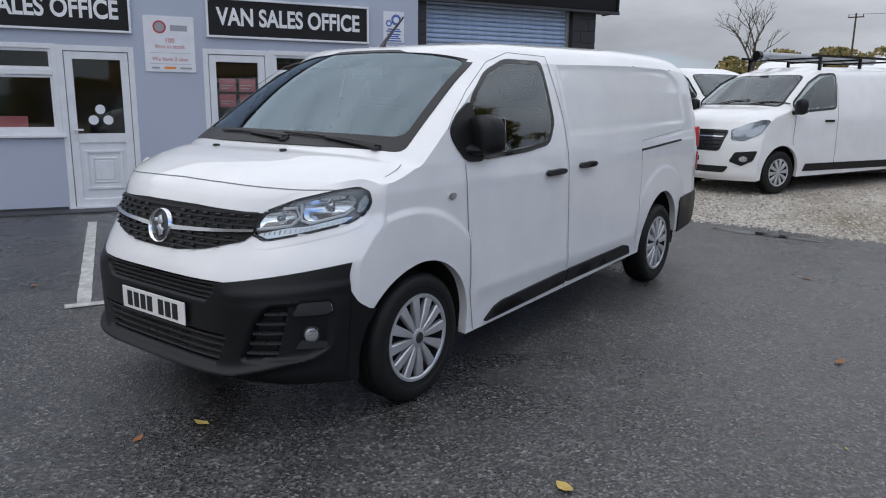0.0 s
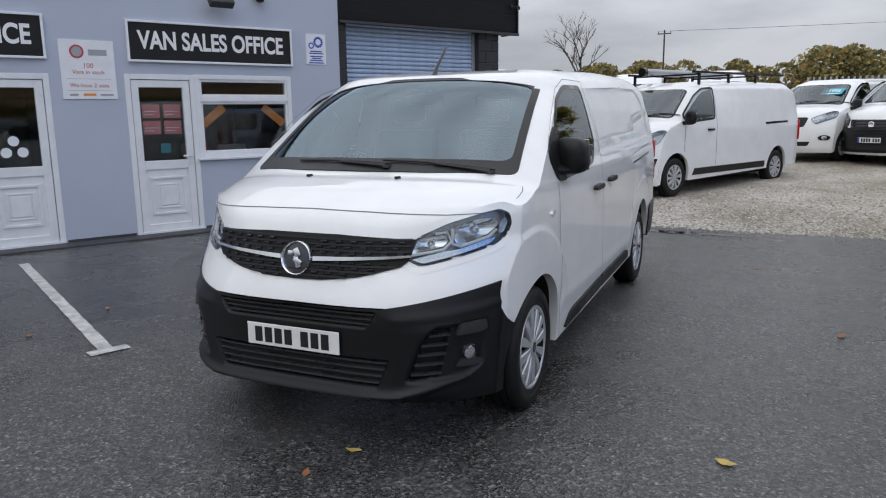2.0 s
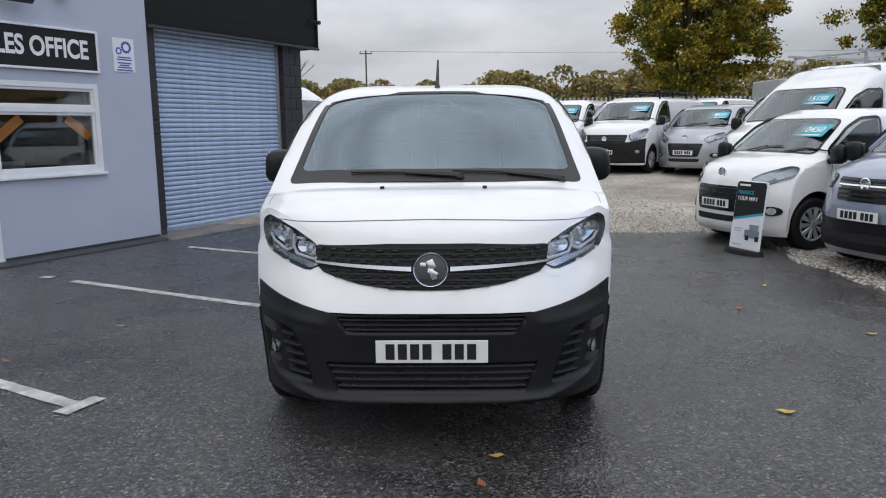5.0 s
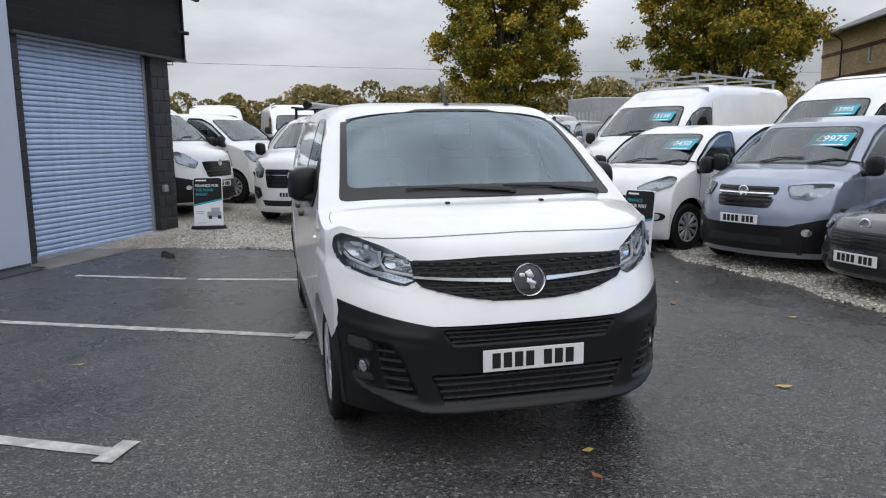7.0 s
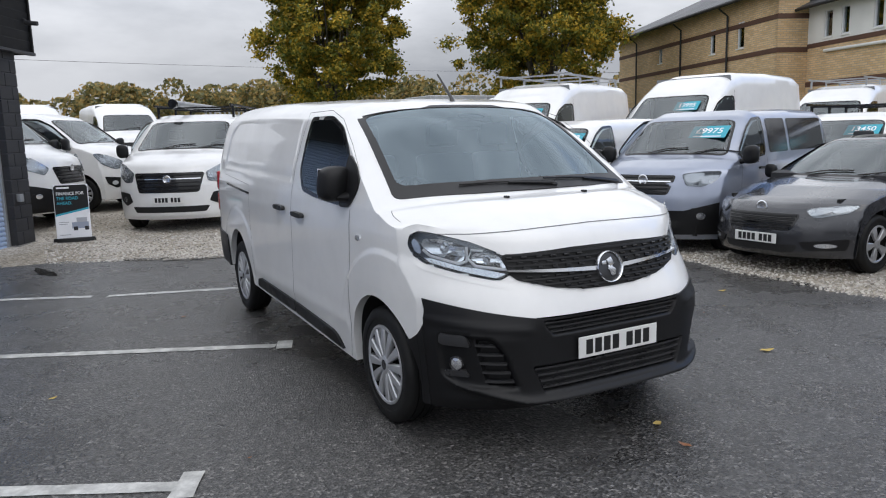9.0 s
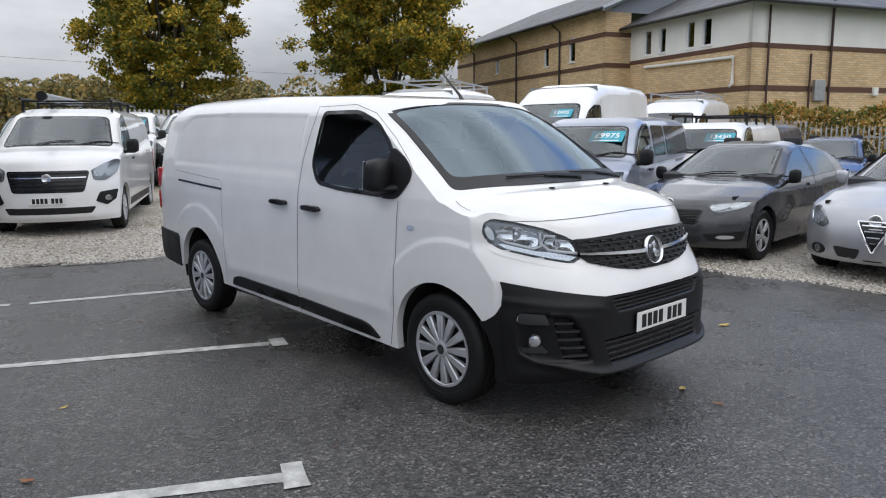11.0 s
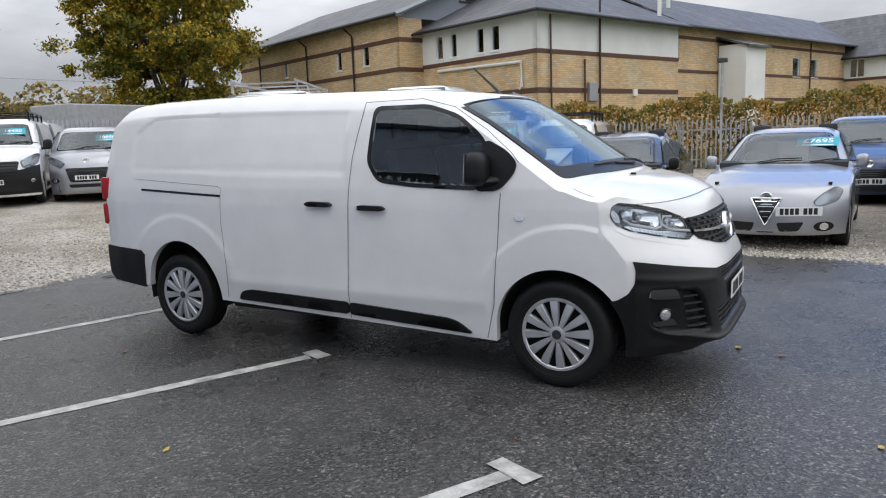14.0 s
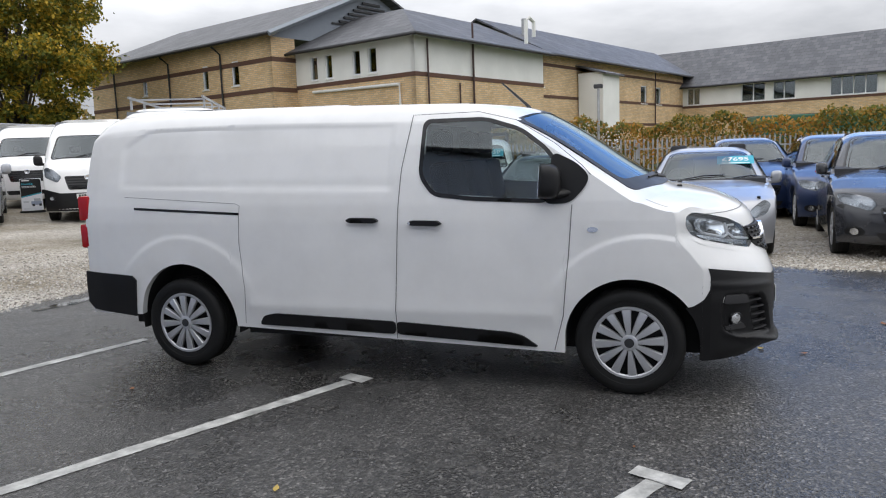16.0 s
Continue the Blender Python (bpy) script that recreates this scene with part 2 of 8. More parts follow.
M = {}
M["white_paint"] = paint("white_vehicle_paint", (0.84, 0.84, 0.835))
M["silver_paint"] = paint("silver_vehicle_paint", (0.42, 0.43, 0.46), 0.7, 0.34)
M["bluegrey_paint"] = paint("blue_grey_vehicle_paint", (0.31, 0.345, 0.43), 0.6, 0.30)
M["grey_paint"] = paint("dark_grey_vehicle_paint", (0.042, 0.044, 0.051), 0.3, 0.20)
M["blue_paint"] = paint("dark_blue_vehicle_paint", (0.02, 0.04, 0.11), 0.4, 0.3)
M["red_paint"] = paint("dark_red_vehicle_paint", (0.16, 0.02, 0.03), 0.3, 0.3)
M["car_glass"] = glass("vehicle_glass", (0.60, 0.68, 0.68), (0.90, 0.97, 1.0), 1.95)
M["screen_glass"] = glass("windscreen_glass", (0.62, 0.71, 0.71), (0.74, 0.89, 0.98), 2.8)
M["van_screen"] = glass("parked_windscreen_glass", (0.60, 0.68, 0.67), (0.92, 0.98, 1.0), 2.2)
M["house_glass"] = glass("window_glass", (0.82, 0.86, 0.85), 1.0, 1.5)
M["far_glass"] = glass("office_window_glass", (0.6, 0.65, 0.66), (0.9, 0.97, 1.0), 2.3)
M["lamp_glass"] = glass("lamp_lens", (0.86, 0.90, 0.93), 1.0, 1.45)
M["black_plastic"] = rough_surface("grained_black_plastic", (0.011, 0.011, 0.012), 0.25, 0.42, 0, 320.0, 3.0, 0.2, 0.001, spec=0.28)
# satin trim paler than the bumper plastic: slat highlights put into its colour
M["satin_black_lit"] = plain("lit_satin_black_slat", (0.035, 0.035, 0.037), 0.3)
M["puddle"] = plain("standing_water", (0.03, 0.029, 0.027), 0.06, 0.0, 0.02)
M["frit"] = plain("black_glass_print", (0.008, 0.008, 0.009), 0.45)
M["gloss_black"] = plain("gloss_black_trim", (0.012, 0.012, 0.013), 0.15)
M["rubber"] = rough_surface("tyre_rubber", (0.011, 0.011, 0.011), 0.3, 0.6, 0, 120.0, 8.0, 0.3, 0.002, spec=0.3)
M["seam"] = plain("panel_gap", (0.16, 0.16, 0.165), 0.8)
M["chrome"] = plain("chrome", (0.86, 0.87, 0.89), 0.18, 1.0, 0.02)
M["wheel_silver"] = plain("silver_wheel_cover", (0.55, 0.56, 0.58), 0.33, 0.55)
M["dark_metal"] = plain("dark_underside", (0.008, 0.008, 0.008), 0.8)
M["reflector"] = rough_surface("lamp_reflector", (0.86, 0.88, 0.92), 0.15, 0.12, 0.9, 12.0, 7.0, 0.15, 0.008)
M["lamp_bowl"] = plain("lamp_bowl", (0.20, 0.21, 0.225), 0.22, 0.6)
M["parked_lamp"] = plain("parked_lamp_reflector", (0.46, 0.47, 0.49), 0.25, 0.7)
M["lamp_chrome"] = plain("lamp_chrome", (0.62, 0.64, 0.67), 0.22, 0.9)
M["badge_grey"] = plain("smoked_badge_face", (0.07, 0.072, 0.078), 0.16, 0.6)
M["lamp_dark"] = plain("lamp_housing", (0.05, 0.055, 0.065), 0.3, 0.2)
M["amber"] = plain("amber_lens", (0.6, 0.25, 0.04), 0.25)
M["red_lens"] = plain("red_lens", (0.45, 0.01, 0.015), 0.18)
M["plate_white"] = plain("white_number_plate", (0.78, 0.78, 0.76), 0.35)
M["ink"] = plain("black_ink", (0.01, 0.01, 0.011), 0.5)
M["plate_blue"] = plain("blue_plate_band", (0.02, 0.08, 0.40), 0.4)
M["sticker"] = plain("turquoise_price_sheet", (0.02, 0.36, 0.47), 0.4)
M["white_ink"] = plain("white_print", (0.85, 0.85, 0.85), 0.5)
M["seat_cloth"] = rough_surface("grey_seat_cloth", (0.035, 0.037, 0.042), 0.2, 0.9, 0, 200.0, 6.0, 0.3, 0.002)
M["trim_grey"] = plain("grey_cab_trim", (0.20, 0.21, 0.22), 0.7)
M["dash"] = plain("dark_dashboard", (0.03, 0.031, 0.034), 0.65)
M["asphalt"] = asphalt_material()
M["gravel"] = gravel_material()
M["line_paint"] = rough_surface("worn_white_line_paint", (0.55, 0.55, 0.53), 0.3, 0.5, 0, 60.0, 9.0, 0.4, 0.003, 0, (0.30, 0.30, 0.29))
M["render_grey"] = rough_surface("grey_painted_render", (0.46, 0.50, 0.59), 0.05, 0.75, 0, 160.0, 0.8, 0.25, 0.0015)
M["plinth"] = rough_surface("dark_plinth", (0.045, 0.045, 0.05), 0.25, 0.6, 0, 60.0, 3.0, 0.3, 0.003)
M["upvc"] = plain("white_upvc", (0.78, 0.79, 0.81), 0.32)
M["sign_black"] = plain("black_sign_face", (0.006, 0.006, 0.007), 0.75)
M["sign_white"] = plain("white_sign_face", (0.80, 0.81, 0.84), 0.35)
M["sign_grey"] = plain("pale_grey_print", (0.35, 0.36, 0.38), 0.4)
M["sign_red"] = plain("red_print", (0.50, 0.06, 0.07), 0.4)
M["sign_blue"] = plain("blue_print", (0.03, 0.09, 0.40), 0.4)
M["orange"] = plain("orange_film", (0.90, 0.30, 0.06), 0.4)
M["paper_red"] = plain("red_paper", (0.85, 0.24, 0.27), 0.7)
M["shutter"] = slat_metal("blue_grey_shutter_slat", (0.42, 0.52, 0.69), 0.06, 0.36, 0.15)
M["galv"] = rough_surface("galvanised_steel", (0.42, 0.43, 0.44), 0.15, 0.45, 0.6, 50.0, 5.0, 0.1, 0.001)
M["clad"] = rough_surface("black_stained_cladding", (0.010, 0.010, 0.011), 0.3, 0.6, 0, 40.0, 3.0, 0.3, 0.002, spec=0.3)
M["block"] = rough_surface("black_painted_block", (0.028, 0.028, 0.031), 0.3, 0.65, 0, 90.0, 4.0, 0.5, 0.004)
M["concrete"] = rough_surface("worn_concrete", (0.20, 0.19, 0.175), 0.3, 0.7, 0, 60.0, 2.0, 0.4, 0.004)
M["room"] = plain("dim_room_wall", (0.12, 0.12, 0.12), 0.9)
M["brick"] = brick_material()
M["brown_brick"] = rough_surface("brown_brick_band", (0.12, 0.06, 0.04), 0.15, 0.8, 0, 30.0, 1.0, 0.3, 0.004)
M["slate"] = slate_material()
M["white_render"] = rough_surface("off_white_render", (0.82, 0.82, 0.79), 0.07, 0.8, 0, 40.0, 0.5, 0.1, 0.002)
M["fascia"] = plain("grey_fascia", (0.24, 0.27, 0.31), 0.5)
M["gutter"] = plain("black_gutter", (0.02, 0.02, 0.022), 0.5)
M["pipe_brown"] = plain("brown_pipe", (0.06, 0.03, 0.025), 0.5)
M["bark"] = rough_surface("grey_brown_bark", (0.10, 0.085, 0.065), 0.3, 0.9, 0, 25.0, 3.0, 0.8, 0.02)
M["leaf_autumn"] = leaf_material("autumn_leaves", [(0.26, (0.075, 0.10, 0.025)), (0.42, (0.17, 0.185, 0.035)), (0.55, (0.37, 0.30, 0.045)), (0.67, (0.64, 0.42, 0.055))])
M["leaf_hedge"] = leaf_material("beech_hedge_leaves", [(0.28, (0.07, 0.095, 0.02)), (0.43, (0.17, 0.17, 0.03)), (0.57, (0.36, 0.22, 0.04)), (0.72, (0.48, 0.22, 0.04))])
# far crowns: autumn colours made paler and greyer, distance haze put into them
M["leaf_far"] = leaf_material("hazed_distant_leaves", [(0.30, (0.12, 0.13, 0.065)), (0.5, (0.26, 0.23, 0.095)), (0.7, (0.48, 0.32, 0.11))])
M["leaf_fallen"] = plain("fallen_yellow_leaf", (0.50, 0.36, 0.10), 0.7)
M["leaf_brown"] = plain("fallen_brown_leaf", (0.25, 0.10, 0.04), 0.7)
M["grass"] = rough_surface("rough_grass", (0.07, 0.09, 0.03), 0.3, 0.9, 0, 30.0, 0.5, 0.5, 0.02)
M["wood_pole"] = rough_surface("weathered_pole", (0.10, 0.085, 0.07), 0.2, 0.85, 0, 30.0, 2.0, 0.3, 0.004)
M["green_metal"] = plain("green_painted_metal", (0.03, 0.12, 0.07), 0.5)

# ---- mesh helpers ----
from mathutils import geometry


def finish(ob, bm, mats, smooth=False, angle=40):
    me = ob.data
    bm.to_mesh(me)
    bm.free()
    for mt in mats if isinstance(mats, (list, tuple)) else [mats]:
        me.materials.append(mt)
    if smooth:
        me.polygons.foreach_set("use_smooth", [True] * len(me.polygons))
        me.set_sharp_from_angle(angle=radians(angle))
    return ob


def part(name, bm, mat, parent=None, label="", smooth=False, m=None, angle=40):
    """One mesh object, under a thing or a part if parent is given."""
    ob = new(name, bpy.data.meshes.new(name))
    finish(ob, bm, mat, smooth, angle)
    if parent is not None:
        ob.parent = parent
    if m is not None:
        ob.matrix_local = m
    if label:
        ob["label"] = label
    return ob


def shared(name, mesh, parent, m):
    """Another object on a mesh that is already there."""
    ob = new(name, mesh)
    ob.parent = parent
    ob.matrix_local = m
    return ob


def empty(name, m, label, category, group="", kind=""):
    ob = new(name)
    ob.empty_display_size = 0.1
    ob.matrix_world = m
    return tagged(ob, label, category, group, kind)


def add_box(bm, lo, hi, m=None, bevel=0.0):
    g = bmesh.ops.create_cube(bm, size=1.0)["verts"]
    c, s = (Vector(lo) + Vector(hi)) / 2, Vector(hi) - Vector(lo)
    for v in g:
        v.co = Vector((v.co.x * s.x, v.co.y * s.y, v.co.z * s.z)) + c
    if bevel:
        edges = list({e for v in g for e in v.link_edges})
        g = bmesh.ops.bevel(bm, geom=edges, offset=bevel, segments=2, affect="EDGES", profile=0.5)["verts"]
    if m is not None:
        for v in set(g):
            v.co = m @ v.co
    return g


def box(lo, hi, bevel=0.0, m=None):
    bm = bmesh.new()
    add_box(bm, lo, hi, m, bevel)
    return bm


def add_tube(bm, pts, radii, sides=8, cap=True):
    """A tapering tube along points."""
    rings = []
    pts = [Vector(p) for p in pts]
    radii = radii if isinstance(radii, (list, tuple)) else [radii] * len(pts)
    for i, p in enumerate(pts):
        d = (pts[min(i + 1, len(pts) - 1)] - pts[max(i - 1, 0)]).normalized()
        a = d.orthogonal().normalized() if abs(d.z) < 0.95 else Vector((1, 0, 0)).cross(d).normalized()
        if abs(d.z) < 0.95:
            a = Vector((0, 0, 1)).cross(d).normalized()
        b = d.cross(a)
        rings.append([bm.verts.new(p + radii[i] * (math.cos(t) * a + math.sin(t) * b)) for t in (2 * math.pi * k / sides for k in range(sides))])
    for r0, r1 in zip(rings, rings[1:]):
        for k in range(sides):
            bm.faces.new((r0[k], r0[(k + 1) % sides], r1[(k + 1) % sides], r1[k]))
    if cap:
        bm.faces.new(rings[0][::-1])
        bm.faces.new(rings[-1])


def tube(pts, radii, sides=8):
    bm = bmesh.new()
    add_tube(bm, pts, radii, sides)
    return bm


def lathe(profile, seg=32, axis="Y"):
    """A surface of revolution about an axis; profile: (radius, along)."""
    bm = bmesh.new()
    rings = []
    for r, h in profile:
        ring = []
        for k in range(seg):
            t = 2 * math.pi * k / seg
            c, s = r * math.cos(t), r * math.sin(t)
            ring.append(bm.verts.new({"Y": (c, h, s), "Z": (c, s, h), "X": (h, c, s)}[axis]))
        rings.append(ring)
    for a, b in zip(rings, rings[1:]):
        for k in range(seg):
            bm.faces.new((a[k], a[(k + 1) % seg], b[(k + 1) % seg], b[k]))
    bmesh.ops.remove_doubles(bm, verts=bm.verts, dist=1e-5)
    bmesh.ops.recalc_face_normals(bm, faces=bm.faces)
    return bm


def rounded(poly, r, seg=4):
    """A polygon with its corners rounded by about r."""
    out, n = [], len(poly)
    for i in range(n):
        p, a, b = Vector(poly[i]), Vector(poly[i - 1]), Vector(poly[(i + 1) % n])
        da, db = (a - p), (b - p)
        ra, rb = min(r, da.length * 0.45), min(r, db.length * 0.45)
        pa, pb = p + da.normalized() * ra, p + db.normalized() * rb
        for k in range(seg + 1):
            t = k / seg
            out.append(tuple((1 - t) ** 2 * pa + 2 * t * (1 - t) * p + t * t * pb))
    return out


def inside(p, poly):
    x, y, hit = p[0], p[1], False
    for i in range(len(poly)):
        (x0, y0), (x1, y1) = poly[i - 1], poly[i]
        if (y0 > y) != (y1 > y) and x < x0 + (y - y0) * (x1 - x0) / (y1 - y0):
            hit = not hit
    return hit


def grown(poly, d):
    """A polygon offset outwards by d (inwards if negative)."""
    n, out = len(poly), []
    area = sum(poly[i - 1][0] * poly[i][1] - poly[i][0] * poly[i - 1][1] for i in range(n))
    sgn = 1 if area > 0 else -1
    for i in range(n):
        a, p, b = Vector(poly[i - 1]), Vector(poly[i]), Vector(poly[(i + 1) % n])
        e0, e1 = (p - a), (b - p)
        if e0.length < 1e-7 or e1.length < 1e-7:
            out.append(tuple(p))
            continue
        n0, n1 = Vector((e0.y, -e0.x)).normalized() * sgn, Vector((e1.y, -e1.x)).normalized() * sgn
        nn = (n0 + n1)
        nn = nn.normalized() if nn.length > 1e-6 else n0
        out.append(tuple(p + nn * d / max(0.5, nn.dot(n0))))
    return out


def sampled(poly, step):
    out = []
    for i in range(len(poly)):
        a, b = Vector(poly[i]), Vector(poly[(i + 1) % len(poly)])
        k = max(1, int((b - a).length / step))
        out += [tuple(a + (b - a) * j / k) for j in range(k)]
    return out


def cover(poly, at, step=0.04, thick=0.0, hole=None, more=()):
    """A sheet over the surface at(u, v) within a polygon, with an edge that turns in by thick. hole: a polygon left open; more: further points on it."""
    rim = sampled(poly, step)
    pts, loops = [Vector(p) for p in rim], [list(range(len(rim)))]
    rims = [rim]
    if hole:
        hr = sampled(hole, step)
        loops.append(list(range(len(pts), len(pts) + len(hr))))
        pts += [Vector(p) for p in hr]
        rims.append(hr)
    us, vs = [p[0] for p in rim], [p[1] for p in rim]
    small = grown(rim, -step * 0.45)
    u = min(us) + step / 2
    while u < max(us):
        v = min(vs) + step / 2
        while v < max(vs):
            if inside((u, v), small) and not (hole and inside((u, v), grown(hole, step * 0.45))):
                pts.append(Vector((u, v)))
            v += step
        u += step
    pts += [Vector(p) for p in more if inside(p, small)]
    edges = [(lp[i - 1], lp[i]) for lp in loops for i in range(len(lp))]
    verts, _, faces, *_ = geometry.delaunay_2d_cdt(pts, edges, [], 0, 1e-6)
    bm = bmesh.new()
    made = [bm.verts.new(at(p[0], p[1], 0.0)) for p in verts]
    for f in faces:
        c = sum((verts[i] for i in f), Vector((0, 0))) / len(f)
        if inside(c, rim) and not (hole and inside(c, hole)):
            try:
                bm.faces.new([made[i] for i in f])
            except ValueError:
                pass
    if thick:
        for r in rims:
            a = [bm.verts.new(at(p[0], p[1], 0.0)) for p in r]
            b = [bm.verts.new(at(p[0], p[1], -thick)) for p in r]
            for i in range(len(r)):
                bm.faces.new((a[i - 1], a[i], b[i], b[i - 1]))
    for v in [v for v in bm.verts if not v.link_faces]:
        bm.verts.remove(v)
    bmesh.ops.remove_doubles(bm, verts=bm.verts, dist=1e-5)
    bmesh.ops.recalc_face_normals(bm, faces=bm.faces)
    return bm


def interp(table, x):
    xs, ys = zip(*table)
    return float(np.interp(x, xs, ys))


def text_mesh(body, size, align="CENTER", depth=0.0008, heavy=0.0):
    cu = bpy.data.curves.new("lettering", "FONT")
    cu.body, cu.size, cu.align_x, cu.align_y, cu.extrude = body, size, align, "CENTER", depth
    cu.offset = size * heavy
    tmp = bpy.data.objects.new("lettering", cu)
    me = bpy.data.meshes.new_from_object(tmp)
    bpy.data.objects.remove(tmp)
    return me


def lettering(name, body, size, mat, parent, m, label="", stretch=1.0, bold=0.0, align="CENTER"):
    me = text_mesh(body, size, align, heavy=0.012)
    me.materials.append(mat)
    ob = new(name, me)
    ob.parent = parent
    ob.matrix_local = m @ Matrix.Diagonal((stretch, 1, 1, 1))
    if label:
        ob["label"] = label
    return ob


def lerp(a, b, t):
    return a + (b - a) * t

# ---- vehicles: x ahead from the front axle, y to the left, z up from the ground ----
class Hull:
    """Two skins: one over nose, bonnet, screen, roof and tail, and one down each flank with the wheel arches cut out."""

    def __init__(self, s):
        self.s = s
        self.pz = s.get("pz", [(0.0, 2.6), (3.0, 2.6)])
        self.rows = []
        src, dense = [tuple(r) for r in s["rows"]], s.get("dense", 1)
        if dense > 1:
            src = self.eased(src, dense)
        for x, z, back, drop, q in src:
            xe, ze = x - back, z - drop
            self.rows.append((x, z, back, drop, q, self.side(xe, ze), xe, ze, interp(self.pz, z)))
        self.nf = (s["nose_rows"] - 1) * dense + 1
        front = self.rows[: self.nf]
        self.fz = [(r[1], r[0]) for r in front]
        self.fb = [(r[1], r[2]) for r in front]
        start = max(range(self.nf), key=lambda k: (front[k][6] if front[k][7] > 0.42 * front[-1][7] else -9, -k))
        top = [r for r in self.rows[start:] if r[7] > 0.55]
        top = sorted(top, key=lambda r: r[6])
        self.edge = [(r[6], r[7]) for r in top]
        self.start = start

    @staticmethod
    def eased(rows, k):
        """Rows between the given ones, along soft curves through them."""
        out, n = [], len(rows)
        for i in range(n - 1):
            a, b, c, d = rows[max(0, i - 1)], rows[i], rows[i + 1], rows[min(n - 1, i + 2)]
            for j in range(k):
                t = j / k
                h0, h1, h2, h3 = 2 * t**3 - 3 * t**2 + 1, t**3 - 2 * t**2 + t, -2 * t**3 + 3 * t**2, t**3 - t**2
                out.append(tuple(h0 * b[m] + h1 * 0.36 * (c[m] - a[m]) + h2 * c[m] + h3 * 0.36 * (d[m] - b[m]) for m in range(5)))
        return out + [rows[-1]]

    def side(self, x, z):
        y = interp(self.s["plan"], x) * interp(self.s["flank"], z)
        return y + self.s["relief"](x, z) if "relief" in self.s else y

    def flank(self, sgn, off=0.0):
        """A point on the flank for (x, z)."""
        return lambda x, z, d=0.0: Vector((x, sgn * (self.side(x, z) + off + d), z))

    def nose(self, off=0.0):
        """A point on the nose for (y, z)."""

        def at(y, z, d=0.0):
            b = interp(self.fb, z)
            xe = interp(self.fz, z) - b
            ye = self.side(xe, z)
            v = min(1.0, abs(y) / ye)
            p = interp(self.pz, z)
            slope = b * p * v ** (p - 1) / ye
            nx = 1 / math.sqrt(1 + slope * slope)
            ny = slope * nx * (1 if y > 0 else -1)
            return Vector((interp(self.fz, z) - b * v**p + nx * (off + d), y + ny * (off + d), z))

        return at

    def bend(self, off=0.0):
        """A point on the nose for (u, z), u measured round the curve from the middle."""
        at, cache = self.nose(off), {}

        def table(z):
            k = round(z, 3)
            if k not in cache:
                ye = self.side(interp(self.fz, z) - interp(self.fb, z), z)
                ys = [ye * (1 - (1 - i / 60) ** 2) for i in range(61)]
                ps = [self.nose()(y, z) for y in ys]
                arc = [0.0]
                for a, b in zip(ps, ps[1:]):
                    arc.append(arc[-1] + (b - a).length)
                cache[k] = (arc, ys)
            return cache[k]

        def point(u, z, d=0.0):
            arc, ys = table(z)
            y = float(np.interp(abs(u), arc, ys)) * (1 if u >= 0 else -1)
            return at(y, z, d)

        return point

    def top(self, off=0.0):
        """A point on the upper skin for (x at the middle, y)."""
        rows = self.rows[self.nf - 1 :]
        rows = sorted(rows, key=lambda r: r[0])
        xs = [r[0] for r in rows]
        cols = [[r[k] for r in rows] for k in range(8)]

        def pick(k, x):
            return float(np.interp(x, xs, cols[k]))

        def at(x, y, d=0.0):
            z, back, drop, q, ye = (pick(k, x) for k in (1, 2, 3, 4, 5))
            v = min(1.0, abs(y) / ye)
            slope = (pick(1, x + 0.02) - pick(1, x - 0.02)) / 0.04
            n = Vector((-slope, 0, 1)).normalized()
            return Vector((x - back * v**2.6, y, z - drop * v**q)) + n * (off + d)

        return at

    def bottom(self, x):
        s = self.s
        z = interp(s["sill"], x)
        for ax, az, ar, ah in s["arches"]:
            if abs(x - ax) < ar:
                z = max(z, az + ah * math.sqrt(1 - ((x - ax) / ar) ** 2))
        return z

    def skin(self, fine, holes_side=(), holes_top=(), holes_nose=()):
        bm = bmesh.new()
        rows, rank = [], []
        src = self.rows
        for n, (a, b) in enumerate(zip(src, src[1:])):
            k = max(1, int(math.hypot(b[0] - a[0], b[1] - a[1]) / fine))
            rows += [tuple(lerp(a[i], b[i], j / k) for i in range(9)) for j in range(k)]
            rank += [n + j / k for j in range(k)]
        rows.append(src[-1])
        rank.append(len(src) - 1)
        rim = sorted((r[6], r[7], r[5]) for r, n in zip(rows, rank) if n >= self.start and r[7] > 0.55)
        rim_x, rim_z, rim_y = zip(*rim)
        nv = max(8, int(0.95 / fine))
        vs = [1 - (1 - j / nv) ** 1.25 for j in range(nv + 1)]
        for sgn in (1, -1):
            grid = []
            for i, (x, z, back, drop, q, ye, xe, ze, p) in enumerate(rows):
                grid.append([(Vector((x - back * v**p, sgn * ye * v, z - drop * v**q)), x, ye * v, i) for v in vs])
            vert = [[bm.verts.new(c[0]) for c in g] for g in grid]
            for i in range(len(rows) - 1):
                for j in range(nv):
                    c = (grid[i][j], grid[i + 1][j], grid[i + 1][j + 1], grid[i][j + 1])
                    cx, cy, cz = (sum(t[1] for t in c) / 4, sgn * sum(t[2] for t in c) / 4, sum(t[0].z for t in c) / 4)
                    if any(inside((cx, cy), h) for h in holes_top) and cz > self.s["hole_above"]:
                        continue
                    if cz <= self.s["hole_above"] and any(inside((cy, cz), h) for h in holes_nose) and cx > 0:
                        continue
                    f = [vert[i][j], vert[i + 1][j], vert[i + 1][j + 1], vert[i][j + 1]]
                    bm.faces.new(f if sgn < 0 else f[::-1])
            x0, x1 = rim_x[0], rim_x[-1]
            xs = list(rim_x)
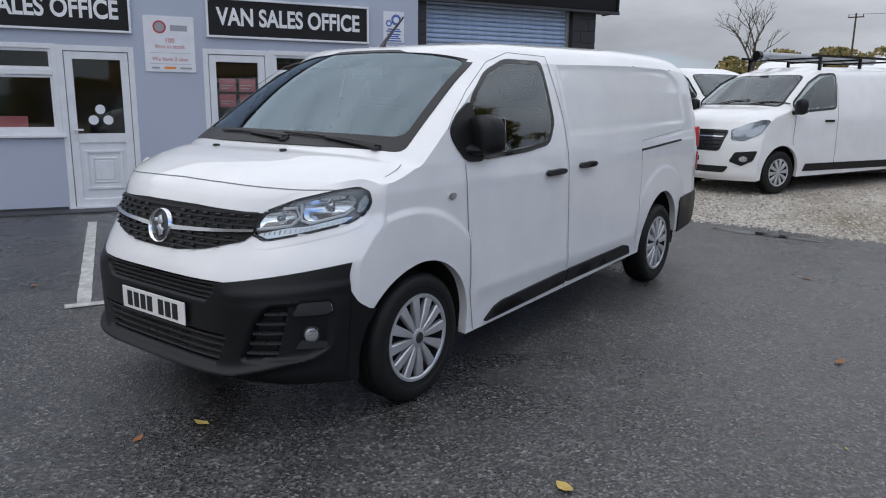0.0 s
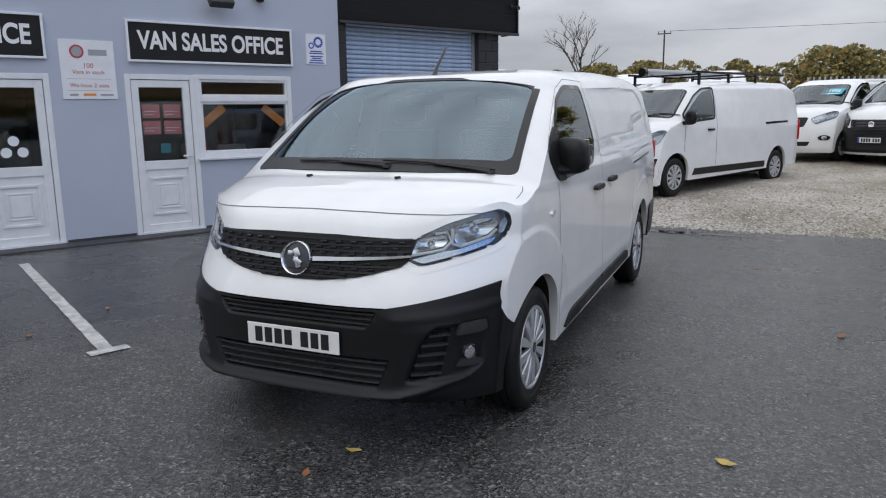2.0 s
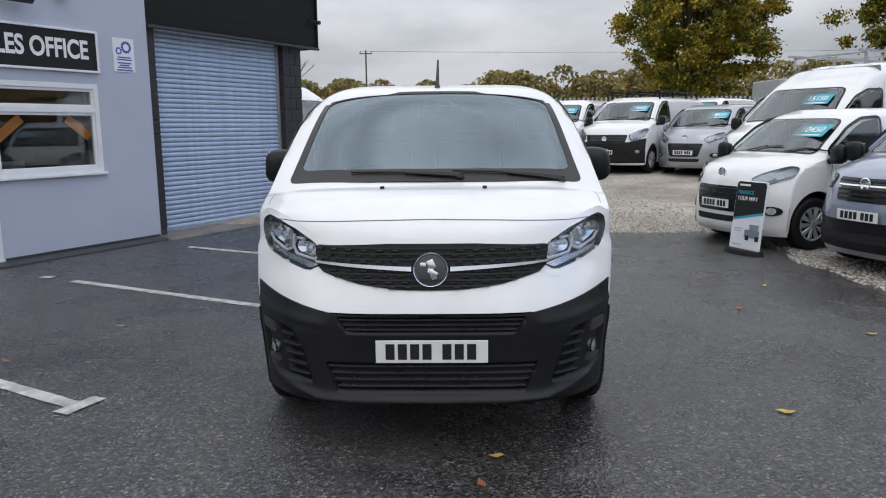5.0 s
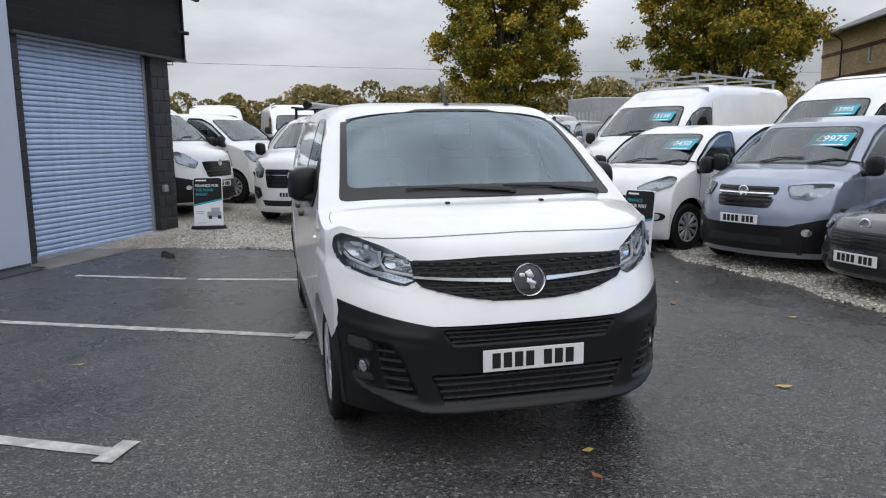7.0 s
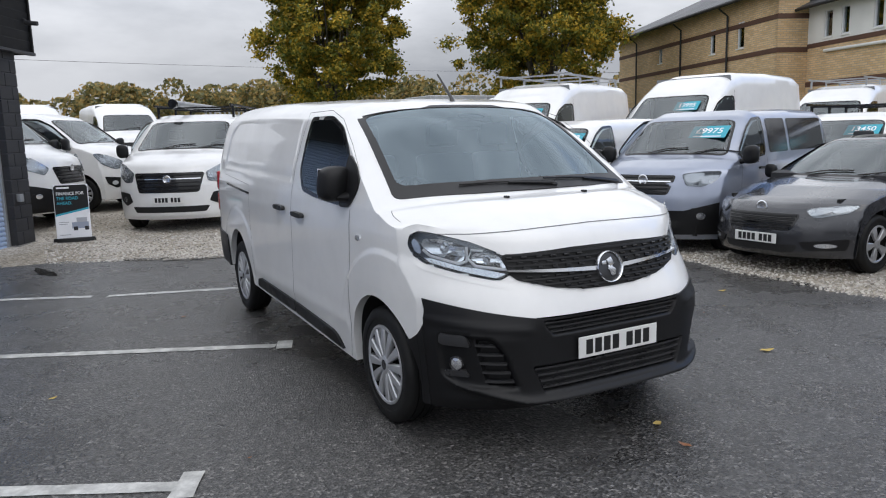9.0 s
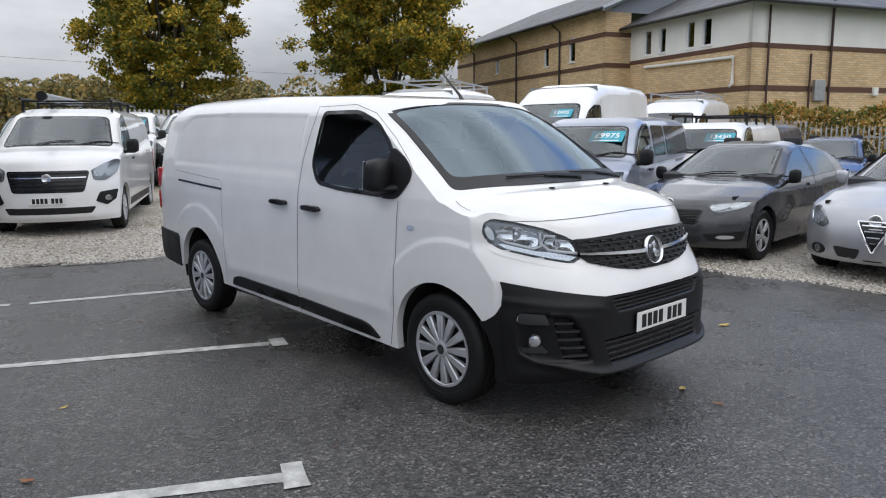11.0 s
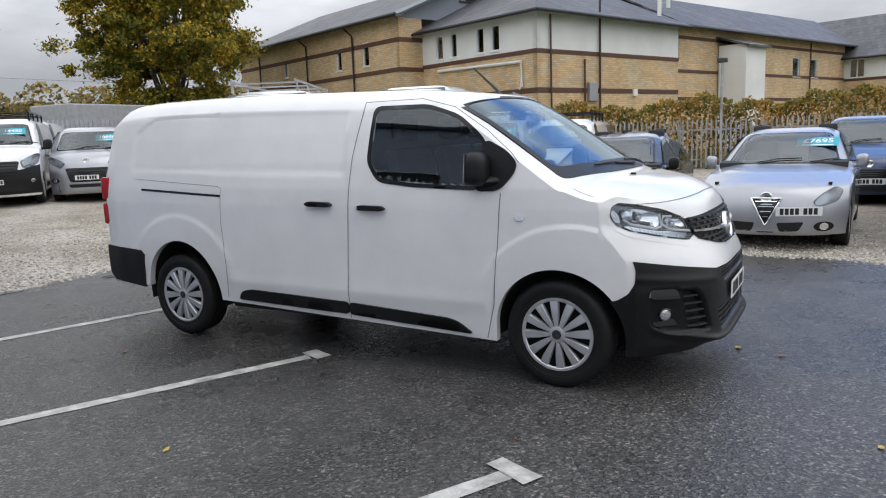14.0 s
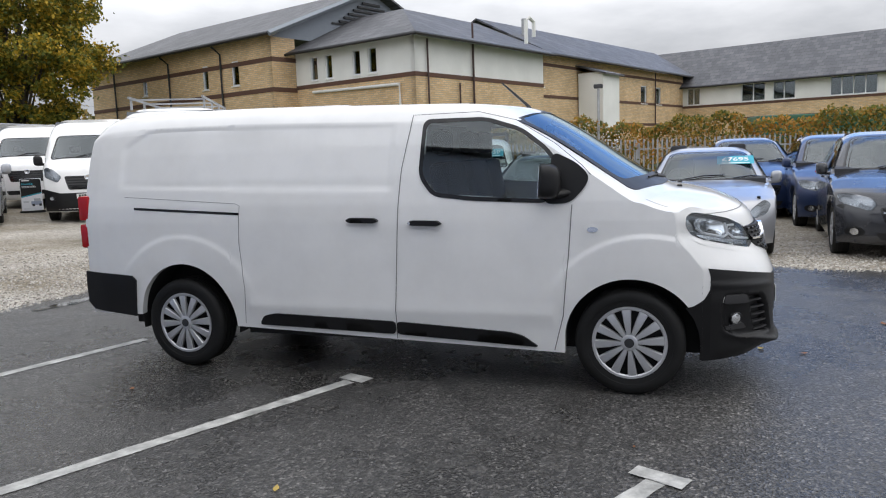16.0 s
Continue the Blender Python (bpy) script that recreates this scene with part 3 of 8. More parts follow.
            for ax, az, ar, ah in self.s["arches"]:
                xs += [ax + ar * math.cos(t) for t in np.linspace(0.0, math.pi, 25)] + [ax + ar + 0.002, ax - ar - 0.002]
            xs = sorted(x for x in set(xs) if x0 <= x <= x1)
            xs = [x for i, x in enumerate(xs) if i == 0 or x - xs[i - 1] > 2e-4]
            nz = max(8, int(1.5 / fine))
            cols = []
            for x in xs:
                zt, zb = float(np.interp(x, rim_x, rim_z)), self.bottom(x)
                cols.append([(x, lerp(zb, zt, k / nz)) for k in range(nz + 1)])
            vert = [[bm.verts.new((x, sgn * (self.side(x, z) if k < nz else float(np.interp(x, rim_x, rim_y))), z)) for k, (x, z) in enumerate(c)] for c in cols]
            for i in range(len(xs) - 1):
                for k in range(nz):
                    cx = (cols[i][k][0] + cols[i + 1][k][0]) / 2
                    cz = (cols[i][k][1] + cols[i + 1][k + 1][1]) / 2
                    if any(inside((cx, cz), h) for h in holes_side):
                        continue
                    f = [vert[i][k], vert[i + 1][k], vert[i + 1][k + 1], vert[i][k + 1]]
                    bm.faces.new(f[::-1] if sgn > 0 else f)
            # the arch lips and sills turn in
            for i in range(len(xs) - 1):
                a, b = vert[i][0], vert[i + 1][0]
                a2, b2 = (bm.verts.new((v.co.x, v.co.y - sgn * 0.05, v.co.z + 0.004)) for v in (a, b))
                bm.faces.new((a, b, b2, a2) if sgn > 0 else (b, a, a2, b2))
        bmesh.ops.remove_doubles(bm, verts=bm.verts, dist=0.0015)
        for f in [f for f in bm.faces if f.calc_area() < 1e-8]:
            bm.faces.remove(f)
        bmesh.ops.recalc_face_normals(bm, faces=bm.faces)
        return bm


wheel_sets = {}


def wheel_meshes(key, r, width, rim, spokes, style, mat):
    """Tyre, rim dish and one spoke, built once for each kind of wheel; the outer face looks to +y."""
    if key in wheel_sets:
        return wheel_sets[key]

    def mesh(name, bm, mt, smooth=True, angle=35):
        me = bpy.data.meshes.new(name)
        bm.to_mesh(me)
        bm.free()
        me.materials.append(mt)
        if smooth:
            me.polygons.foreach_set("use_smooth", [True] * len(me.polygons))
            me.set_sharp_from_angle(angle=radians(angle))
        return me

    prof = [(r * 0.985, -0.36 * width), (r, -0.33 * width), (r, -0.24 * width), (r - 0.007, -0.235 * width), (r - 0.007, -0.20 * width), (r, -0.195 * width), (r, -0.03 * width), (r - 0.007, -0.025 * width), (r - 0.007, 0.025 * width), (r, 0.03 * width), (r, 0.195 * width), (r - 0.007, 0.20 * width), (r - 0.007, 0.235 * width), (r, 0.24 * width), (r, 0.33 * width), (r * 0.985, 0.40 * width), (r * 0.93, 0.48 * width), (r * 0.85, 0.5 * width), (r * 0.79, 0.485 * width), (r * 0.785, 0.47 * width), (rim + 0.008, 0.45 * width), (rim, 0.41 * width), (rim * 0.9, -0.3 * width), (r * 0.9, -0.45 * width), (r * 0.985, -0.36 * width)]
    tyre = mesh("tyre", lathe(prof, 48), M["rubber"])
    ring = mesh("rim_ring", lathe([(rim + 0.006, 0.43 * width), (rim + 0.004, 0.462 * width), (rim - 0.010, 0.462 * width), (rim - 0.018, 0.43 * width)], 48), mat)
    back = mesh("brake_disc", lathe([(rim - 0.004, 0.22 * width), (0.001, 0.22 * width)], 32), M["dark_metal"])
    hub = mesh("hub_cap", lathe([(0.052, 0.42 * width), (0.052, 0.455 * width), (0.044, 0.475 * width), (0.030, 0.478 * width), (0.028, 0.472 * width), (0.001, 0.473 * width)], 24), mat)
    bm = bmesh.new()
    half = math.pi / spokes
    w0, w1 = (0.013, rim * math.tan(half) * 0.50) if style == "cover" else (0.019, rim * math.tan(half) * 0.34)
    pts = [(0.045, w0 * 0.9, 0.455), (rim * 0.55, lerp(w0, w1, 0.5), 0.470), (rim * 0.9, w1 * 0.93, 0.455), (rim - 0.012, w1, 0.438)]
    rows = []
    for d, w, h in pts:
        rows.append([bm.verts.new((d, h * width + dy, sx * w)) for sx, dy in ((-1, -0.03 * width), (-0.8, 0.0), (0.8, 0.0), (1, -0.03 * width))])
        rows[-1] = [bm.verts.new((d, 0.34 * width, -w * 1.02))] + rows[-1] + [bm.verts.new((d, 0.34 * width, w * 1.02))]
    for a, b in zip(rows, rows[1:]):
        for k in range(5):
            bm.faces.new((a[k], b[k], b[k + 1], a[k + 1]))
    bm.faces.new(rows[-1])
    bmesh.ops.recalc_face_normals(bm, faces=bm.faces)
    spoke = mesh("spoke", bm, mat, True, 25)
    wheel_sets[key] = (tyre, ring, back, hub, spoke, spokes)
    return wheel_sets[key]


def add_wheel(car, key, m, spec):
    """A wheel at m under car: tyre, rim, hub cap and its spokes."""
    tyre, ring, back, hub, spoke, count = wheel_meshes(key, *spec)
    w = shared("wheel", tyre, car, m)
    shared("rim", ring, w, Matrix())
    shared("brake_disc", back, w, Matrix())
    shared("hub_cap", hub, w, Matrix())
    if key == "hero":
        part("hub_badge", lathe([(0.001, 0.1035), (0.030, 0.103), (0.032, 0.100)], 20, "Y"), M["badge_grey"], w, "", True)
    for k in range(count):
        shared("spoke", spoke, w, pose(0, 0, 0, 0, 360 * k / count + 5, 0))
    return w


bar_mesh = {}


def number_plate(car, m, band=False, chars=7):
    """A white plate with dark bars where its characters stand."""
    p = part("number_plate", box((-0.26, -0.0555, 0), (0.26, 0.0555, 0.006), 0.003), M["plate_white"], car, "white number plate with dark bars", m=m)
    x = -0.215 + (0.035 if band else 0)
    for k in range(chars):
        mm = pose(x + 0.022, 0, 0.0068)
        if "bar" not in bar_mesh:
            bar_mesh["bar"] = part("character_bar", box((-0.021, -0.038, -0.0008), (0.021, 0.038, 0.0008)), M["ink"], p, m=mm).data
        else:
            shared("character_bar", bar_mesh["bar"], p, mm)
        x += 0.057 + (0.035 if k == 3 else 0)
    if band:
        part("plate_band", box((-0.258, -0.053, 0.0062), (-0.215, 0.053, 0.0072)), M["plate_blue"], p)
    return p


def mirror(car, hull, sgn, x, z, mat, size=1.0, cap=None):
    """A door mirror: foot, arm and a rounded housing with its glass."""
    y = hull.side(x, z)
    bm = bmesh.new()
    g = bmesh.ops.create_uvsphere(bm, u_segments=20, v_segments=14, radius=1.0)["verts"]
    for v in g:
        c = v.co
        n = (abs(c.x) ** 3.2 + abs(c.y) ** 3.2 + abs(c.z) ** 3.2) ** (1 / 3.2)
        c /= max(n, 1e-6)
        flat = -0.03 if c.x < 0 else 0.0
        v.co = Vector(((c.x * 0.075 if c.x > 0 else max(c.x * 0.075, -0.045)) * size, c.y * 0.105 * size, (c.z * 0.125 + 0.008 * c.y * sgn) * size))
    m = pose(x + 0.02, sgn * (y + 0.155 * size), z + 0.05 * size, 0, 0, -sgn * 10)
    h = part("wing_mirror", bm, cap or mat, car, "", True, m, 60)
    part("mirror_glass", box((-0.052 * size, -0.09 * size, -0.10 * size), (-0.046 * size, 0.09 * size, 0.10 * size), 0.002), M["chrome"], h)
    bm = bmesh.new()
    inv = m.inverted()
    a, b = inv @ Vector((x + 0.01, sgn * (y - 0.03), z - 0.05 * size)), inv @ Vector((x + 0.02, sgn * (y + 0.12 * size), z - 0.035 * size))
    add_tube(bm, [a, a.lerp(b, 0.5), b], [0.045 * size, 0.034 * size, 0.04 * size], 12)
    part("mirror_arm", bm, mat, h, "", True)
    return h


def seat(car, x, y, z, width, dark):
    bm = bmesh.new()
    add_box(bm, (-0.02, -width / 2, 0.0), (0.48, width / 2, 0.14), None, 0.04)
    add_box(bm, (-0.13, -width / 2, 0.05), (0.0, width / 2, 0.66), pose(0, 0, 0, 0, -10, 0), 0.045)
    s = part("seat", bm, dark, car, "grey cloth cab seat", True, pose(x, y, z))
    part("headrest", box((-0.25, -0.13, 0.69), (-0.15, 0.13, 0.87), 0.04), dark, s, "", True)
    return s


def cabin(car, hull, x0, x1, zf, zb, dash_x, seats, wheel_y, seat_x, back=True):
    """What shows through the glass: floor, dashboard, steering wheel, seats and the wall behind them."""
    w = hull.side((x0 + x1) / 2, zf + 0.3) - 0.06
    bm = bmesh.new()
    add_box(bm, (x0, -w, zf - 0.04), (min(x1, -0.46), w, zf))
    if back:
        lev = [zf, zf + 0.4, lerp(zf, zb, 0.6), lerp(zf, zb, 0.85), zb]
        ring = [[bm.verts.new((x, sy * (hull.side(x0, z) - 0.05), z)) for z in lev] for x, sy in ((x0 - 0.03, -1), (x0 - 0.03, 1), (x0, 1), (x0, -1))]
        for i in range(4):
            for k in range(len(lev) - 1):
                bm.faces.new((ring[i - 1][k], ring[i][k], ring[i][k + 1], ring[i - 1][k + 1]))
        part("bulkhead", bm, M["trim_grey"], car, "", False)
    else:
        part("cabin_floor", bm, M["dash"], car)
    bm = bmesh.new()
    wd = w - 0.04
    prof = [(dash_x - 0.42, zf + 0.28), (dash_x - 0.40, zf + 0.46), (dash_x - 0.30, zf + 0.55), (dash_x - 0.05, zf + 0.58), (dash_x + 0.10, zf + 0.55), (dash_x + 0.10, zf + 0.2)]
    a = [bm.verts.new((x, -wd, z)) for x, z in prof]
    b = [bm.verts.new((x, wd, z)) for x, z in prof]
    for i in range(len(prof)):
        bm.faces.new((a[i - 1], a[i], b[i], b[i - 1]))
    bm.faces.new(a)
    bm.faces.new(b[::-1])
    part("dashboard", bm, M["dash"], car)
    ring = [(0.185 * math.cos(t), 0.185 * math.sin(t), 0) for t in np.linspace(0, 2 * math.pi, 25)]
    bm = bmesh.new()
    add_tube(bm, ring, 0.014, 8, False)
    add_box(bm, (-0.18, -0.02, -0.02), (0.18, 0.02, 0.0))
    add_box(bm, (-0.06, -0.06, -0.03), (0.06, 0.06, 0.005), None, 0.015)
    part("steering_wheel", bm, M["gloss_black"], car, "", True, pose(dash_x - 0.50, wheel_y, zf + 0.53, 0, 62, 0))
    for y, sw in seats:
        seat(car, seat_x, y, zf + 0.18, sw, M["seat_cloth"])


def price_sheet(car, hull, x, y, text, w=0.52, h=0.26, tilt=None, level=None):
    """A turquoise price sheet on the windscreen."""
    at = hull.top(0.009)
    c = at(x, y)
    slope = at(x - 0.1, y) - at(x + 0.1, y)
    up = slope.normalized()
    right = Vector((0, 1, 0))
    n = right.cross(up).normalized()
    m = Matrix((right, up, n)).transposed().to_4x4()
    m.translation = c
    s = part("price_sheet", box((-w / 2, -h / 2, -0.002), (w / 2, h / 2, 0.0), 0.0005), M["sticker"], car, "turquoise price sheet with white figures", m=m)
    lettering("price_text", text, h * 0.62, M["white_ink"], s, pose(0, h * 0.06, 0.0012), stretch=0.95)
    part("print_bar", box((-w * 0.38, -h * 0.42, 0.0005), (w * 0.38, -h * 0.34, 0.0012)), M["white_ink"], s)
    return s


def grid_bars(at, y0, y1, zs, half, depth=0.012, shrink=None):
    """Raised horizontal bars on the nose between y0 and y1."""
    out = []
    for z in zs:
        k = 14
        a0, a1 = (y0, y1) if shrink is None else shrink(z)
        pts = [(lerp(a0, a1, i / k), z) for i in range(k + 1)]
        bm = bmesh.new()
        ring = []
        for y, zz in pts:
            ring.append([bm.verts.new(at(y, zz - half, -depth)), bm.verts.new(at(y, zz - half * 0.7, 0.0)), bm.verts.new(at(y, zz + half * 0.7, 0.0)), bm.verts.new(at(y, zz + half, -depth))])
        for r0, r1 in zip(ring, ring[1:]):
            for j in range(3):
                bm.faces.new((r0[j], r1[j], r1[j + 1], r0[j + 1]))
        bmesh.ops.recalc_face_normals(bm, faces=bm.faces)
        out.append(bm)
    return out


def strip(at, pts, half, off=0.0):
    """A narrow ribbon along (u, v) points of a surface: a panel gap or a swage."""
    bm = bmesh.new()
    prev = None
    P = sampled_line(pts, 0.03)
    for i, p in enumerate(P):
        a, b = Vector(P[max(0, i - 1)]), Vector(P[min(len(P) - 1, i + 1)])
        d = (b - a).normalized()
        nrm = Vector((-d.y, d.x)) * half
        q = Vector(p)
        cur = (bm.verts.new(at(q.x - nrm.x, q.y - nrm.y, off)), bm.verts.new(at(q.x + nrm.x, q.y + nrm.y, off)))
        if prev:
            bm.faces.new((prev[0], cur[0], cur[1], prev[1]))
        prev = cur
    return bm


def sampled_line(pts, step):
    out = []
    for a, b in zip(pts, pts[1:]):
        a, b = Vector(a), Vector(b)
        k = max(1, int((b - a).length / step))
        out += [tuple(a + (b - a) * j / k) for j in range(k)]
    out.append(tuple(pts[-1]))
    return out


def mirrored(poly):
    return [(-y, z) for y, z in poly][::-1]

# rows of a hull: x and z at the middle, how far its edge lies back and below, and how sharply it rounds
def hero_relief(x, z):
    """Pressings in the flank: the load-bay panel, the swellings over the wheels and the crease along the doors."""
    out = 0.0
    if -3.86 < x < -1.42 and 1.2 < z < 1.9:
        zl = 1.355 - 0.05 * (x + 3.7) / 2.1
        zt = 1.79 - 0.015 * (x + 3.0) - 0.11 * max(0.0, (-3.45 - x) / 0.3) ** 2
        e = min((z - zl) / 0.016, (zt - z) / 0.02, (x + 3.79) / 0.03, (-1.52 - x) / 0.03)
        out -= 0.009 * max(0.0, min(1.0, e))
    for ax, rf, sz in ((0.10, 0.685, 1.0), (-3.23, 0.68, 0.8)):
        d = math.hypot((x - ax) / 1.0, z - 0.335)
        if z > 0.5 and d < rf:
            out += 0.012 * sz * min(1.0, (rf - d) / 0.03) * min(1.0, (z - 0.5) / 0.3)
    # the wings draw in towards the lamps
    if x > 0.12:
        out -= 0.024 * ((x - 0.12) / 0.3) ** 2
    if -2.7 < x < -0.45 and z < 0.6:
        out += 0.010 * max(0.0, 1 - abs(z - 0.50) / 0.09)
    return out


HERO = dict(
    relief=hero_relief, dense=3,
    rows=[(0.80, 0.23, 0.38, 0.0, 4), (0.885, 0.29, 0.46, 0.0, 4), (0.875, 0.36, 0.45, 0.0, 4), (0.872, 0.62, 0.45, 0.0, 4), (0.88, 0.72, 0.455, 0.0, 4), (0.85, 0.80, 0.435, 0.0, 4), (0.81, 0.90, 0.465, 0.0, 4), (0.775, 1.0, 0.495, 0.0, 4), (0.745, 1.075, 0.475, 0.0, 4), (0.715, 1.115, 0.45, 0.0, 4), (0.665, 1.15, 0.41, 0.004, 4), (0.60, 1.182, 0.385, 0.03, 4), (0.5, 1.222, 0.35, 0.05, 4), (0.33, 1.258, 0.26, 0.055, 4), (0.205, 1.284, 0.20, 0.06, 3.4), (-0.10, 1.472, 0.15, 0.07, 2.6), (-0.40, 1.668, 0.14, 0.07, 2.6), (-0.62, 1.80, 0.15, 0.09, 3.6), (-0.74, 1.842, 0.14, 0.11, 8), (-1.1, 1.88, 0.06, 0.13, 8), (-1.6, 1.90, 0.02, 0.14, 8), (-2.7, 1.935, 0.0, 0.14, 8), (-3.6, 1.94, 0.0, 0.14, 8), (-3.95, 1.925, 0.0, 0.14, 8), (-4.10, 1.87, -0.04, 0.12, 7), (-4.16, 1.75, -0.06, 0.06, 6), (-4.20, 1.2, -0.07, 0.0, 6), (-4.22, 0.45, -0.07, 0.0, 6), (-4.18, 0.40, -0.04, 0.0, 6)],
    nose_rows=11, hole_above=1.2, pz=[(0.2, 5.0), (0.62, 5.0), (0.72, 3.8), (0.9, 3.1), (1.2, 3.0), (1.3, 2.6), (3.0, 2.6)],
    plan=[(-4.25, 0.90), (-4.0, 0.935), (-3.0, 0.955), (-0.4, 0.955), (0.1, 0.95), (0.42, 0.93), (0.9, 0.9)],
    flank=[(0.2, 0.965), (0.42, 0.985), (0.6, 1.0), (1.1, 1.0), (1.22, 0.99), (1.4, 0.955), (1.6, 0.90), (1.75, 0.85), (1.9, 0.79)],
    sill=[(-4.2, 0.39), (-3.5, 0.39), (-2.85, 0.335), (-0.37, 0.255), (0.3, 0.25), (0.45, 0.23)],
    arches=[(0.012, 0.335, 0.408, 0.408), (-3.23, 0.335, 0.43, 0.458)],
)
MIDVAN = dict(
    rows=[(0.84, 0.20, 0.40, 0, 4), (0.92, 0.28, 0.45, 0, 4), (0.93, 0.55, 0.46, 0, 4), (0.92, 0.75, 0.48, 0, 4), (0.87, 0.95, 0.5, 0, 4), (0.80, 1.08, 0.5, 0.0, 4), (0.70, 1.15, 0.46, 0.03, 4), (0.42, 1.24, 0.36, 0.05, 4), (0.12, 1.30, 0.22, 0.06, 4), (-0.15, 1.48, 0.16, 0.07, 5), (-0.55, 1.76, 0.15, 0.09, 7), (-0.72, 1.85, 0.13, 0.11, 8), (-1.1, 1.93, 0.05, 0.14, 8), (-2.7, 1.96, 0, 0.14, 8), (-4.1, 1.95, 0, 0.14, 8), (-4.35, 1.86, -0.04, 0.1, 6), (-4.45, 1.2, -0.07, 0, 6), (-4.46, 0.42, -0.07, 0, 6)],
    nose_rows=6, hole_above=1.22,
    plan=[(-4.5, 0.90), (-4.2, 0.95), (-3, 0.97), (-0.3, 0.97), (0.3, 0.95), (0.95, 0.9)],
    flank=[(0.2, 0.965), (0.45, 0.99), (0.6, 1.0), (1.15, 1.0), (1.35, 0.96), (1.6, 0.91), (1.8, 0.86), (1.95, 0.80)],
    sill=[(-4.5, 0.36), (-3.5, 0.34), (-0.4, 0.26), (0.5, 0.22)],
    arches=[(0, 0.335, 0.385, 0.42), (-3.498, 0.335, 0.39, 0.42)],
    screen=(0.06, -0.58, 0.78, 0.66), door=[(-1.18, 1.80), (-0.82, 1.78), (-0.55, 1.66), (-0.16, 1.35), (-0.28, 1.24), (-1.15, 1.30)], axle=-3.498, r=0.335, tail=-4.45,
    lamp=[(0.50, 0.98), (0.62, 0.86), (0.90, 1.0), (0.93, 1.14), (0.86, 1.16), (0.62, 1.06)], grille=[(-0.46, 1.02), (-0.40, 0.80), (0.40, 0.80), (0.46, 1.02)], low=[(-0.55, 0.46), (-0.5, 0.36), (0.5, 0.36), (0.55, 0.46)],
    plate_z=0.55, badge_z=0.97, bumper=0.62, fog=(0.78, 0.55), height=1.96, gasket=0.03, seams=(-1.22, -0.22), handle=1.08,
)


def respec(base, kx=1.0, ky=1.0, kz=1.0, **more):
    """A hull of other proportions: stretched along, across and upwards about the front axle."""
    s = dict(base)
    s["rows"] = [(x * kx, z * kz, b * kx, d * kz, q) for x, z, b, d, q in base["rows"]]
    s["plan"] = [(x * kx, w * ky) for x, w in base["plan"]]
    s["flank"] = [(z * kz, w) for z, w in base["flank"]]
    s["sill"] = [(x * kx, z) for x, z in base["sill"]]
    s["arches"] = [(x * kx, z, r, h) for x, z, r, h in base["arches"]]
    s["hole_above"] = base["hole_above"] * kz
    if "screen" in base:
        a, b, c, d = base["screen"]
        s["screen"] = (a * kx, b * kx, c * ky, d * ky)
        s["door"] = [(x * kx, z * kz) for x, z in base["door"]]
        s["axle"], s["tail"] = base["axle"] * kx, base["tail"] * kx
        for k in ("lamp", "grille", "low"):
            s[k] = [(y * ky, z * kz) for y, z in base[k]]
        s["fog"] = (base["fog"][0] * ky, base["fog"][1] * kz)
        for k in ("plate_z", "badge_z", "bumper", "height", "handle"):
            s[k] = base[k] * kz
        s["seams"] = tuple(x * kx for x in base["seams"])
    s.update(more)
    return s


SMALLVAN = respec(MIDVAN, 0.86, 0.93, 0.93)
CONNECT = respec(MIDVAN, 0.88, 0.92, 0.925)
